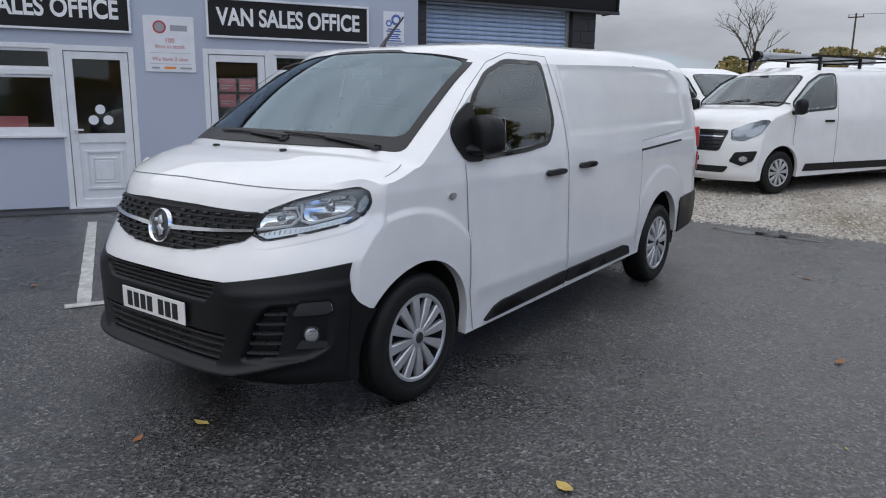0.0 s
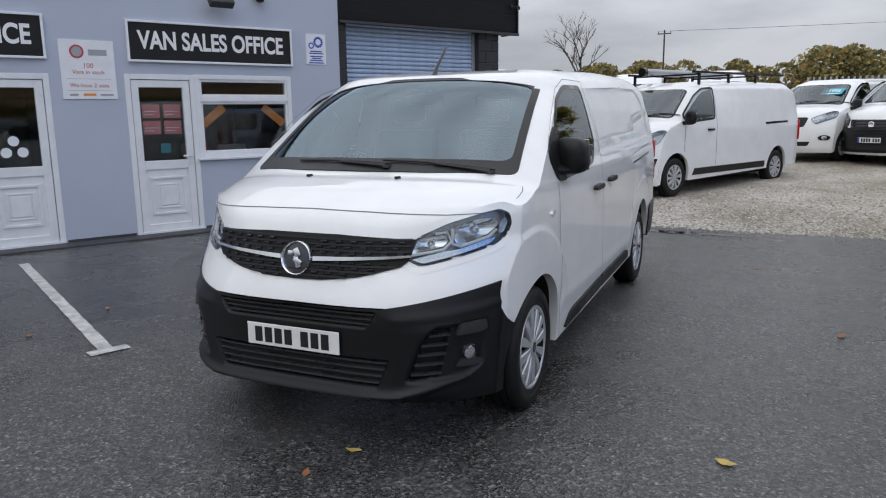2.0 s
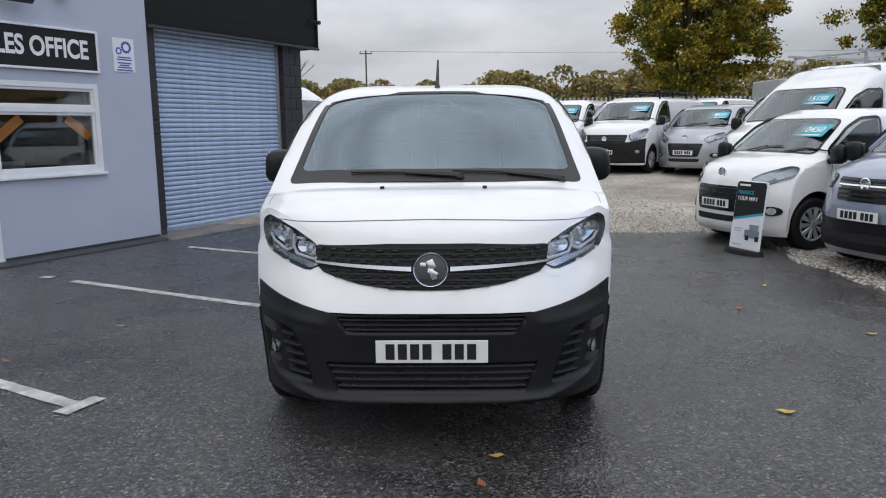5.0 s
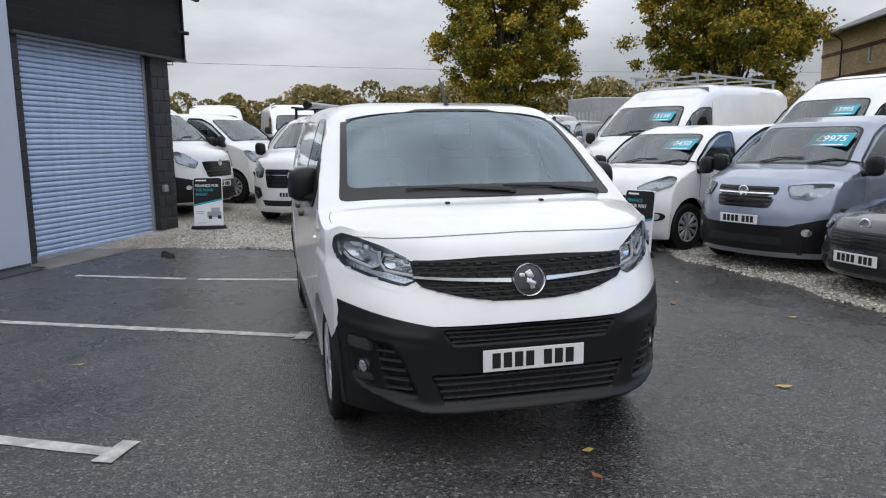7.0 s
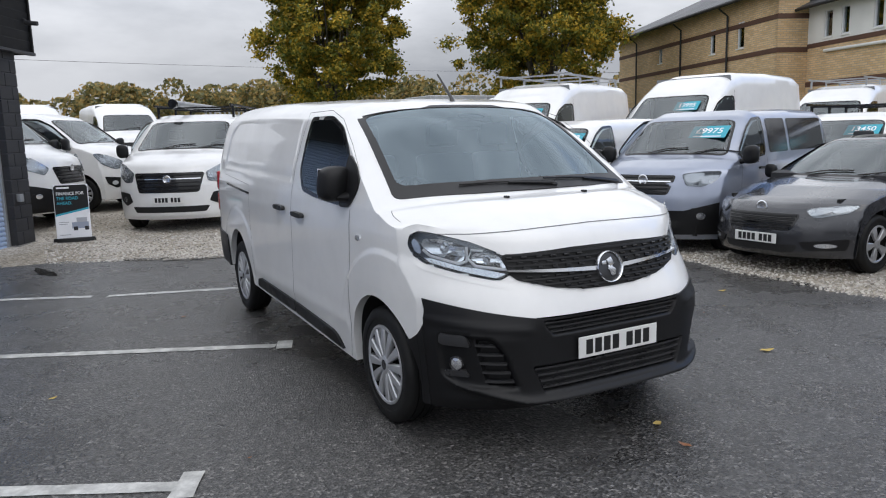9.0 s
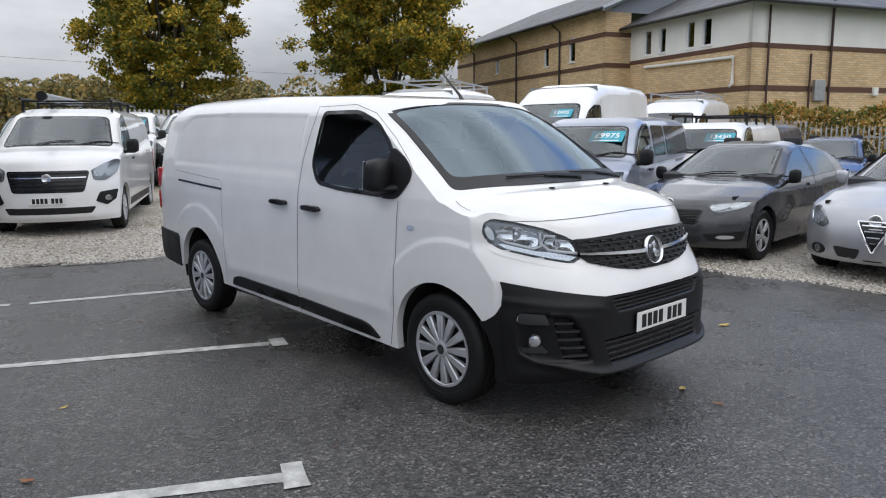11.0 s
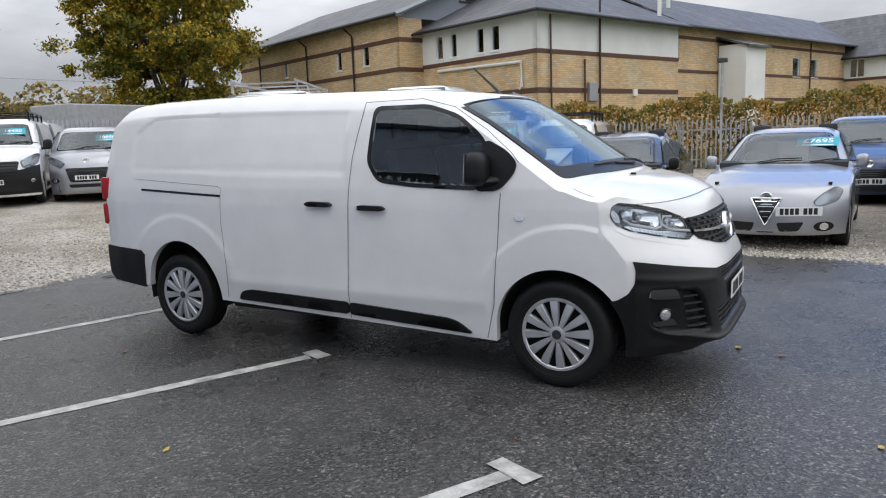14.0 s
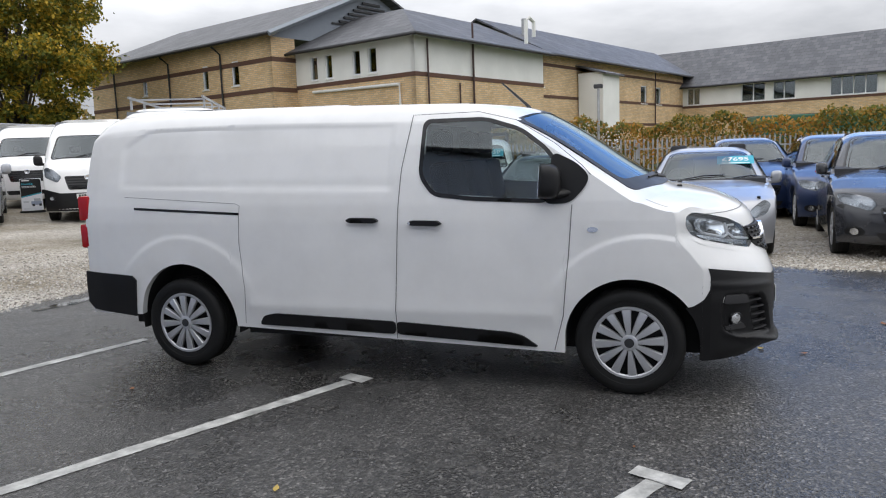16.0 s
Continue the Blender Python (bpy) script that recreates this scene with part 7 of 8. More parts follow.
for row, (z, hw) in enumerate(((1.004, 0.54), (0.979, 0.54), (0.955, 0.54), (0.910, 0.51), (0.885, 0.44), (0.860, 0.32), (0.837, 0.18))):
    u = -hw + 0.05 * (row % 2)
    while u < hw:
        if abs(u) > 0.10:
            p = bend(0.012)(u, z)
            yaw = math.degrees(math.atan2(bend()(u + 0.02, z).x - bend()(u - 0.02, z).x, 0.04))
            mm = Matrix.Translation(p) @ pose(0, 0, 0, 0, 0, -yaw)
            if tab_ob is None:
                tab_ob = part("mesh_tab", tab, M["gloss_black"], grille, m=mm)
            else:
                shared("mesh_tab", tab_ob.data, grille, mm)
        u += 0.075
badge = part("badge", lathe([(0.072, 0.008), (0.075, 0.020), (0.080, 0.024), (0.084, 0.016), (0.086, 0.0)], 36, "X"), M["chrome"], van, "round chrome emblem ring", True, pose(0.814, 0, 0.918, 0, -12, 0))
part("badge_face", lathe([(0.001, 0.012), (0.04, 0.011), (0.074, 0.008)], 32, "X"), M["badge_grey"], badge, "", True)
bm = bmesh.new()
for lo, hi, a in (((0.010, -0.012, -0.05), (0.02, 0.014, 0.012), 20), ((0.010, -0.01, -0.02), (0.021, 0.04, 0.006), -30), ((0.010, -0.004, 0.0), (0.021, 0.03, 0.045), 25), ((0.010, -0.05, 0.012), (0.018, -0.02, 0.035), 0)):
    add_box(bm, lo, hi, pose(0, 0, 0, a, 0, 0), 0.004)
part("emblem", bm, M["lamp_chrome"], badge, "plain raised chrome shapes", True)
number_plate(van, Matrix.Translation((0.893, 0.003, 0.541)) @ pose(0, 0, 0, 90, 0, 90))
# underside, wheels
bm = bmesh.new()
add_box(bm, (-4.0, -0.60, 0.24), (0.70, 0.60, 0.62))
add_box(bm, (-2.75, -0.86, 0.27), (-0.48, 0.86, 0.45))
for ax in (0.0, -3.275):
    for sgn in (1, -1):
        add_box(bm, (ax - 0.45, sgn * 0.62 - 0.03, 0.30), (ax + 0.45, sgn * 0.62 + 0.03, 0.85))
    add_box(bm, (ax - 0.45, -0.80, 0.80), (ax + 0.30, 0.80, 0.84))
part("underside", bm, M["dark_metal"], van)
for ax in (0.0, -3.275):
    for sgn in (1, -1):
        bm = bmesh.new()
        cx, ra, rh = (0.012, 0.414, 0.414) if ax == 0 else (-3.23, 0.436, 0.464)
        pts = [(cx + ra * math.cos(t), 0.335 + rh * math.sin(t)) for t in np.linspace(-0.12, math.pi + 0.12, 40)]
        a = [bm.verts.new((x, sgn * (hull.side(x, max(z, 0.3)) - 0.012), z)) for x, z in pts]
        b = [bm.verts.new((x, sgn * 0.60, z)) for x, z in pts]
        for i in range(len(pts) - 1):
            bm.faces.new((a[i], a[i + 1], b[i + 1], b[i]))
        part("arch_liner", bm, M["dark_metal"], van)
        add_wheel(van, "hero", pose(ax, sgn * (0.925 - 0.108), 0.335, 0, 0, 0 if sgn > 0 else 180), (0.335, 0.215, 0.224, 12, "cover", M["wheel_silver"]))
cabin(van, hull, -1.50, 0.10, 0.66, 1.76, 0.05, [(-0.46, 0.5), (0.20, 0.46), (0.66, 0.42)], -0.46, -1.12)
aerial = part("aerial", tube([(-0.775, 0, 1.83), (-0.80, 0, 1.875), (-0.985, 0, 2.045)], [0.024, 0.012, 0.006], 8), M["gloss_black"], van, "", True)

# ---- trees ----
def broad_tree(place, height, spread, seed, leaves, first=0.12, name="tree", label="tall hornbeam with dense green and yellow autumn leaves", leaf_size=0.125):
    r = random.Random(seed)
    t = empty(name, pose(*place), label, "tree", "trees")
    bm = bmesh.new()
    fork = height * first
    add_tube(bm, [(0, 0, -0.2), (0.02, 0.03, fork * 0.5), (0, 0, fork)], [0.42, 0.34, 0.32], 12)
    tips = []
    for k in range(15):
        a = 2 * math.pi * k / 15 + r.uniform(-0.2, 0.2)
        lean = r.uniform(0.12, 0.62)
        ln = height * r.uniform(0.62, 0.86) * (1.05 - 0.45 * lean)
        pts, rad = [(0, 0, fork * r.uniform(0.7, 1.0))], [r.uniform(0.12, 0.20)]
        for j in range(1, 6):
            f = j / 5
            out = math.sin(lean) * ln * f * (1 - 0.25 * f) * spread / (height * 0.45)
            pts.append((math.cos(a + 0.1 * f) * out + r.uniform(-0.12, 0.12), math.sin(a + 0.1 * f) * out + r.uniform(-0.12, 0.12), fork + ln * math.cos(lean * 0.8) * f))
            rad.append(rad[0] * (1 - 0.85 * f))
            if j > 1:
                tips.append((Vector(pts[-1]), f))
        add_tube(bm, pts, rad, 7, False)
    part("trunk", bm, M["bark"], t, "", True)
    bm = bmesh.new()
    clumps = []
    while len(clumps) < 620:
        z = r.uniform(0.10, 1.0)
        if z < 0.34 and r.random() < 0.55:
            continue
        shape = math.sin(min(1.0, (z - 0.06) / 0.42) * math.pi / 2) * (1.0 if z < 0.62 else math.sqrt(max(0.0, 1 - ((z - 0.62) / 0.42) ** 2)))
        a = r.uniform(0, 6.283)
        bulge = 0.84 + 0.16 * math.sin(3 * a + seed) + 0.10 * math.sin(7 * a + 9 * z)
        rr = spread * shape * bulge * math.sqrt(r.uniform(0.18, 1.0))
        clumps.append((Vector((rr * math.cos(a), rr * math.sin(a), z * height)), r.uniform(0.40, 0.80)))
    per = leaves // len(clumps)
    for c, size in clumps:
        for _ in range(per):
            d = Vector((r.gauss(0, 0.5), r.gauss(0, 0.5), r.gauss(0, 0.34))) * size
            p = c + d
            n = Vector((r.uniform(-1, 1), r.uniform(-1, 1), r.uniform(0.1, 1.0))).normalized()
            u = n.orthogonal().normalized()
            w = n.cross(u)
            ang = r.uniform(0, 6.28)
            u, w = u * math.cos(ang) + w * math.sin(ang), w * math.cos(ang) - u * math.sin(ang)
            s = leaf_size * r.uniform(0.7, 1.4)
            bm.faces.new([bm.verts.new(p + q) for q in (-u * s, w * s * 0.55, u * s, -w * s * 0.55)])
    part("crown", bm, M["leaf_autumn"], t)
    return t


broad_tree((-46.0, 16.2, 0.8), 15.5, 5.6, 3, 105000)
broad_tree((-37.6, 28.4, 0.8), 16.0, 6.2, 8, 105000)

# ---- parked vehicles ----
W, BP = M["white_paint"], M["black_plastic"]
VAN2 = respec(MIDVAN, 1.0, 1.02, 1.035)
VAN2.update(lamp=[(0.60, 0.99), (0.63, 0.84), (0.78, 0.83), (0.92, 0.94), (0.965, 1.14), (0.90, 1.15), (0.73, 1.06)], grille=[(-0.58, 0.99), (-0.50, 0.66), (0.50, 0.66), (0.58, 0.99)], low=[(-0.64, 0.43), (-0.58, 0.33), (0.58, 0.33), (0.64, 0.43)], plate_z=0.54, badge_z=0.88, fog=(0.80, 0.55), pod=True)
FAMILY = respec(SMALLVAN, 1.02, 1.03, 1.03)
FAMILY.update(lamp=[(0.48, 1.03), (0.55, 0.89), (0.72, 0.875), (0.84, 0.97), (0.865, 1.06), (0.70, 1.06)], grille=[(-0.42, 1.02), (-0.35, 0.77), (0.35, 0.77), (0.42, 1.02)], plate_z=0.63, badge_z=0.96, bumper=0.57, fog=(0.72, 0.50), pod=True)
TOWNVAN = dict(CONNECT, plate_z=0.57, badge_z=0.97, grille=[(-0.47, 0.80), (-0.37, 0.47), (0.37, 0.47), (0.47, 0.80)], low=[(-0.42, 0.42), (-0.38, 0.34), (0.38, 0.34), (0.42, 0.42)])
GREYHATCH = dict(HATCH, plate_z=0.40, badge_z=0.73, grille=[(-0.44, 0.67), (-0.38, 0.49), (0.38, 0.49), (0.44, 0.67)], lamp=[(0.46, 0.72), (0.56, 0.63), (0.80, 0.69), (0.84, 0.765), (0.74, 0.765), (0.56, 0.745)], slim=True)


def on_ground(x, y):
    return (x, y, gz(x - 0.8, y))


plain_vehicle("panel_van", "white panel van with a roof rack and grey tube carrier", "van", VAN2, on_ground(-9.1, -0.73), -27, W, rack="ladder", chrome_grille=True, fine=0.05)
plain_vehicle("panel_van", "white panel van with dark bumper and roof bars", "van", dict(VAN2, bumper=0.80), on_ground(-15.0, 4.0), -37, W, BP, sheet="14450", rack="bars", band=True)
plain_vehicle("panel_van", "white panel van with a price sheet, beside a parked van", "van", MIDVAN, on_ground(-15.6, 2.3), -30, W, sheet="11995")
plain_vehicle("small_van", "white small van with a price sheet and black grille", "van", TOWNVAN, on_ground(-5.5, 3.6), -70, W, sheet="10450", fine=0.05)
plain_vehicle("small_van", "silver-blue van-based car with black lower bumper", "van", FAMILY, on_ground(-3.44, 4.36), -73, M["bluegrey_paint"], BP, sheet="\u00a39975", fine=0.05, chrome_grille=True, glassed=True)
plain_vehicle("hatchback", "dark grey hatchback on gravel", "car", GREYHATCH, on_ground(-1.69, 4.41), -88, M["grey_paint"], style="alloy", fine=0.05)
plain_vehicle("hatchback", "silver hatchback with an offset number plate", "car", SHIELD, (0.60, 4.60, 0.0), -92, M["silver_paint"], style="alloy", plate_at=0.36, shield=True, sheet="\u00a37695", fine=0.05, mirror_mat=M["silver_paint"])
plain_vehicle("suv", "dark grey sports utility car on gravel", "car", SUV, (3.05, 4.65, -0.02), -95, M["grey_paint"], style="alloy", fine=0.05, mirror_mat=M["grey_paint"], chrome_grille=True)
plain_vehicle("suv", "dark blue sports utility car beside a grey one", "car", SUV, (3.1, 8.2, -0.02), -92, M["blue_paint"], style="alloy", mirror_mat=M["blue_paint"])
plain_vehicle("suv", "dark red sports utility car at the fence", "car", SUV, (3.6, 12.4, -0.02), -92, M["red_paint"], style="alloy", mirror_mat=M["red_paint"])
plain_vehicle("suv", "dark blue sports utility car behind a silver hatchback", "car", SUV, (1.75, 10.2, -0.02), -88, M["blue_paint"], style="alloy", mirror_mat=M["blue_paint"])
plain_vehicle("hatchback", "blue hatchback near the hedge", "car", HATCH, (-3.0, 12.2, 0.0), -80, M["blue_paint"], style="alloy")
plain_vehicle("high_roof_van", "white high-roof van with a roof rack and price sheet", "van", BIGVAN, on_ground(-8.6, 5.2), -62, W, BP, sheet="15150", rack="galv")
plain_vehicle("high_roof_van", "white high-roof van with a price sheet", "van", respec(BIGVAN, 1.0, 1.0, 1.06), on_ground(-7.2, 7.9), -75, W, BP, sheet="13995")
plain_vehicle("high_roof_van", "white high-roof van at the back of the row", "van", BIGVAN, on_ground(-8.4, 15.0), -75, W, rack="galv")
plain_vehicle("small_van", "white small van with a black roof rack", "van", SMALLVAN, on_ground(-3.6, 8.0), -78, W, sheet="13450", rack="bars")
plain_vehicle("small_van", "dark blue small van with a price sheet", "van", SMALLVAN, on_ground(-4.3, 10.9), -78, M["blue_paint"], sheet="8750")
plain_vehicle("small_van", "silver small van on gravel", "van", TOWNVAN, on_ground(-14.3, 5.85), -42, M["silver_paint"], sheet="18850", mirror_mat=M["silver_paint"])
plain_vehicle("large_van", "white large van with dark grille beside the garage", "van", respec(BIGVAN, 0.95, 1.0, 0.95), on_ground(-11.3, -2.0), 60, W, BP)
plain_vehicle("panel_van", "white panel van parked at an angle", "van", VAN2, on_ground(-13.2, -0.55), 58, W)
plain_vehicle("large_van", "white large van parked at the back", "van", respec(BIGVAN, 1.0, 1.0, 0.92), on_ground(-22.6, -2.6), 5, W)
plain_vehicle("large_van", "white large van parked at the back", "van", respec(BIGVAN, 1.0, 1.0, 0.92), on_ground(-21.8, 0.3), 5, W)
plain_vehicle("high_roof_van", "white high-roof van with black lower bumper", "van", respec(BIGVAN, 1.0, 1.0, 0.97), on_ground(-12.75, 7.98), -52, W, BP)
plain_vehicle("large_van", "white large van with dark grille on gravel", "van", respec(BIGVAN, 1.0, 1.0, 0.94), on_ground(-16.9, 10.1), -50, W)
plain_vehicle("panel_van", "white panel van at the far fence", "van", MIDVAN, on_ground(-20.0, 7.4), -40, W, sheet="9995")


# ---- advertising boards ----
def board_sign(x, y, heading, top_text, blue_first):
    b = empty("pavement_board", pose(x, y, gz(x, y), 0, 0, heading), "black and white pavement board on a rubber foot", "sign", "pavement boards")
    bm = bmesh.new()
    pts = [(0.31 * math.cos(t), 0.17 * math.sin(t)) for t in np.linspace(0, 2 * math.pi, 25)[:-1]]
    lo = [bm.verts.new((0.8 * py, px, 0.0)) for px, py in pts]
    hi = [bm.verts.new((0.7 * py, px * 0.94, 0.055)) for px, py in pts]
    for i in range(len(pts)):
        bm.faces.new((lo[i - 1], lo[i], hi[i], hi[i - 1]))
    bm.faces.new(hi)
    part("foot", bm, M["rubber"], b)
    pnl = part("panel", box((-0.012, -0.25, 0.05), (0.012, 0.25, 0.90), 0.01), M["sign_white"], b, m=pose(0, 0, 0, 0, -6, 0))
    head = [(-0.24, 0.52), (-0.24, 0.86), (-0.21, 0.89), (0.21, 0.89), (0.24, 0.86), (0.24, 0.42)]
    bm = bmesh.new()
    bm.faces.new([bm.verts.new((0.0135, -py, pz)) for py, pz in head])
    part("dark_panel", bm, M["sign_black"], pnl)
    band = bmesh.new()
    band.faces.new([band.verts.new((0.0137, -py, pz)) for py, pz in [(-0.24, 0.50), (-0.24, 0.53), (0.24, 0.43), (0.24, 0.40)]])
    part("blue_band", band, M["sticker"], pnl)
    face = Matrix(((0, 0, 1, 0.0142), (1, 0, 0, 0), (0, 1, 0, 0), (0, 0, 0, 1)))
    z = 0.755
    for i, line in enumerate(top_text):
        lettering("lettering", line, 0.068, M["sticker"] if (i == 0) == blue_first else M["white_ink"], pnl, Matrix.Translation((0, -0.21, z)) @ face, align="LEFT", stretch=0.92)
        z -= 0.075
    part("logo_bar", box((0.0137, -0.20, 0.835), (0.0145, -0.02, 0.86)), M["white_ink"], pnl)
    # the picture of a car, as plain shapes
    for lo_, hi_, mt in (((0.0137, -0.02, 0.20), (0.0143, 0.22, 0.30), "bluegrey_paint"), ((0.0137, 0.05, 0.30), (0.0143, 0.20, 0.37), "silver_paint"), ((0.0139, 0.0, 0.17), (0.0146, 0.06, 0.23), "ink"), ((0.0139, 0.16, 0.17), (0.0146, 0.22, 0.23), "ink"), ((0.0137, -0.20, 0.30), (0.0142, -0.06, 0.31), "sign_grey"), ((0.0137, -0.20, 0.27), (0.0142, -0.08, 0.28), "sign_grey"), ((0.0137, -0.20, 0.10), (0.0142, -0.05, 0.11), "sign_grey")):
        part("print_shape", box(lo_, hi_), M[mt], pnl)
    return b


board_sign(-4.78, 3.72, -68, ["FINANCE", "YOUR WAY"], True)
board_sign(-9.15, -2.17, -8, ["FINANCE FOR", "THE ROAD", "AHEAD."], False)
board_sign(-16.0, 9.35, -45, ["FINANCE", "YOUR WAY"], True)

# ---- the brick building beyond the hedge ----
BX, BY = Vector((0.345, 0.939, 0)).normalized(), Vector((-0.939, 0.345, 0)).normalized()
BASE = Matrix((BX, BY, Vector((0, 0, 1)))).transposed().to_4x4()
BASE.translation = (-12.6, 29.9, 0)
block = empty("brick_building", BASE, "two-storey buff brick building with white render and slate roofs", "building")


def facing(a, b):
    """A frame whose x runs along a wall from a to b and whose -y looks out of it."""
    a, b = Vector((*a, 0)), Vector((*b, 0))
    x = (b - a).normalized()
    y = Vector((0, 0, 1)).cross(x)
    m = Matrix((x, y, Vector((0, 0, 1)))).transposed().to_4x4()
    m.translation = a
    return m, (b - a).length


def facade(a, b, levels, wins, bands):
    """A wall of stacked materials from a to b, with window openings cut through and brown string courses."""
    m, ln = facing(a, b)
    for z0, z1, mat in levels:
        bm = bmesh.new()
        cuts = sorted({0.0, ln} | {v for w in wins for v in (w[0], w[1])})
        for s0, s1 in zip(cuts, cuts[1:]):
            z = z0
            for w in sorted((w for w in wins if w[0] <= s0 + 1e-6 and w[1] >= s1 - 1e-6 and w[3] > z0 and w[2] < z1), key=lambda w: w[2]):
                if w[2] > z:
                    add_box(bm, (s0, 0, z), (s1, 0.3, w[2]))
                z = min(w[3], z1)
            if z < z1:
                add_box(bm, (s0, 0, z), (s1, 0.3, z1))
        bmesh.ops.remove_doubles(bm, verts=bm.verts, dist=1e-4)
        part("wall", bm, M[mat], block, m=m)
    for z0, z1 in bands:
        part("string_course", box((-0.02, -0.03, z0), (ln + 0.02, 0.05, z1)), M["brown_brick"], block, m=m)
    for s0, s1, z0, z1, n in wins:
        w = part("window", box((s0, 0.12, z0), (s1, 0.14, z1)), M["far_glass"], block, "white framed window", m=m)
        bm = bmesh.new()
        for lo, hi in (((s0, 0.05, z0), (s0 + 0.07, 0.16, z1)), ((s1 - 0.07, 0.05, z0), (s1, 0.16, z1)), ((s0 + 0.07, 0.05, z1 - 0.07), (s1 - 0.07, 0.16, z1)), ((s0 + 0.07, 0.05, z0), (s1 - 0.07, 0.16, z0 + 0.07))):
            add_box(bm, lo, hi)
        for k in range(1, n):
            c = lerp(s0, s1, k / n)
            add_box(bm, (c - 0.04, 0.05, z0 + 0.07), (c + 0.04, 0.16, z1 - 0.07))
        part("frame", bm, M["upvc"], w)
        part("sill", box((s0 - 0.06, -0.06, z0 - 0.06), (s1 + 0.06, 0.12, z0)), M["white_render"], w)
        part("blind", box((s0, 0.3, z0), (s1, 0.32, z1)), M["trim_grey"], w)
    return m


def slope(pts, mat="slate", thick=0.12, name="roof"):
    """A roof plane through its corners, with some thickness."""
    vs = [Vector(p) for p in pts]
    x = (vs[1] - vs[0]).normalized()
    m = Matrix((Vector((x.x, x.y, 0)).normalized(), Vector((0, 0, 1)).cross(Vector((x.x, x.y, 0)).normalized()), Vector((0, 0, 1)))).transposed().to_4x4()
    m.translation = vs[0]
    inv = m.inverted()
    bm = bmesh.new()
    up = [bm.verts.new(inv @ v) for v in vs]
    dn = [bm.verts.new(inv @ v - Vector((0, 0, thick))) for v in vs]
    bm.faces.new(up)
    bm.faces.new(dn[::-1])
    for i in range(len(vs)):
        bm.faces.new((up[i - 1], up[i], dn[i], dn[i - 1]))
    bmesh.ops.recalc_face_normals(bm, faces=bm.faces)
    return part(name, bm, M[mat], block, m=m)


BB = [(5.50, 5.72), (3.55, 3.80)]
# white block: its two sides meet at the near corner
facade((0, 9.1), (0, 0), [(0, 5.72, "brick"), (5.72, 7.6, "white_render")], [(9.1 - 7.85, 9.1 - 7.25, 5.9, 7.25, 1), (9.1 - 6.6, 9.1 - 6.05, 5.9, 7.25, 1), (9.1 - 4.45, 9.1 - 3.85, 5.9, 7.25, 1), (9.1 - 3.3, 9.1 - 2.65, 5.9, 7.25, 1)], BB)
facade((0, 0), (12.7, 0), [(0, 5.72, "brick"), (5.72, 7.6, "white_render")], [], BB)
facade((12.7, 0.4), (38.5, 0.4), [(0, 7.7, "brick")], [(0.25, 0.75, 5.6, 7.3, 1), (16.3, 17.5, 5.0, 6.45, 1), (19.2, 20.6, 5.0, 6.45, 1)], [(6.95, 7.15), (4.9, 5.1), (3.2, 3.4)])
facade((-1.73, 30.0), (-1.73, 9.1), [(0, 8.6, "brick")], [(30 - 15.9, 30 - 15.3, 5.95, 7.4, 1), (30 - 12.9, 30 - 12.2, 5.95, 7.4, 1), (30 - 23.0, 30 - 22.4, 6.1, 7.2, 1)], [(7.05, 7.3), (5.35, 5.6)])
facade((-1.73, 9.1), (0.0, 9.1), [(0, 8.6, "brick")], [], [(7.05, 7.3), (5.35, 5.6)])
facade((38.5, 0.4), (38.5, -30), [(0, 5.0, "brick"), (5.0, 6.75, "white_render")], [(0.4, 1.6, 5.05, 6.55, 2), (5.2, 7.2, 5.05, 6.6, 2), (7.8, 9.6, 5.05, 6.6, 2), (12.2, 15.6, 5.05, 6.6, 4)], [(4.78, 5.0), (3.6, 3.72)])
# roofs
slope([(-2.4, 31, 8.55), (-2.4, 8.4, 8.55), (6.5, 8.4, 12.2), (6.5, 31, 12.2)])
slope([(6.5, 8.4, 12.2), (15.4, 8.4, 8.55), (15.4, 31, 8.55), (6.5, 31, 12.2)])
slope([(-0.7, 9.4, 7.55), (-0.7, -0.7, 7.55), (5.2, 5.2, 10.2), (5.2, 9.4, 10.2)])
slope([(-0.7, -0.7, 7.55), (13.0, -0.7, 7.55), (13.0, 5.2, 10.2), (5.2, 5.2, 10.2)])
slope([(13.0, -0.3, 7.72), (44.0, -0.3, 7.72), (44.0, 5.4, 10.8), (13.0, 5.4, 10.6)])
slope([(37.8, 1.0, 6.7), (37.8, -31, 6.7), (44.0, -31, 10.6), (44.0, 5.0, 10.6)])
slope([(13.0, 5.4, 10.6), (44.0, 5.4, 10.8), (44.0, 11, 7.7), (13, 11, 7.7)])
# gable with its grey cladding and barge board
bm = bmesh.new()
bm.faces.new([bm.verts.new(p) for p in ((-1.73, 9.08, 8.4), (15.0, 9.08, 8.4), (6.5, 9.08, 12.0))])
part("gable", bm, M["fascia"], block)
part("barge_board", tube([(-2.45, 8.35, 8.40), (6.5, 8.35, 12.05)], 0.16, 4), M["fascia"], block)
part("gutter", tube([(-2.45, 31, 8.42), (-2.45, 8.4, 8.42)], 0.10, 8), M["gutter"], block)
part("gutter", tube([(-0.75, 9.2, 7.45), (-0.75, -0.75, 7.45), (13.0, -0.75, 7.45)], 0.08, 8), M["gutter"], block)
part("gutter", tube([(13.0, -0.35, 7.6), (38.4, -0.35, 7.6)], 0.08, 8), M["gutter"], block)
part("gutter", tube([(37.75, 0.9, 6.6), (37.75, -31, 6.6)], 0.08, 8), M["gutter"], block)
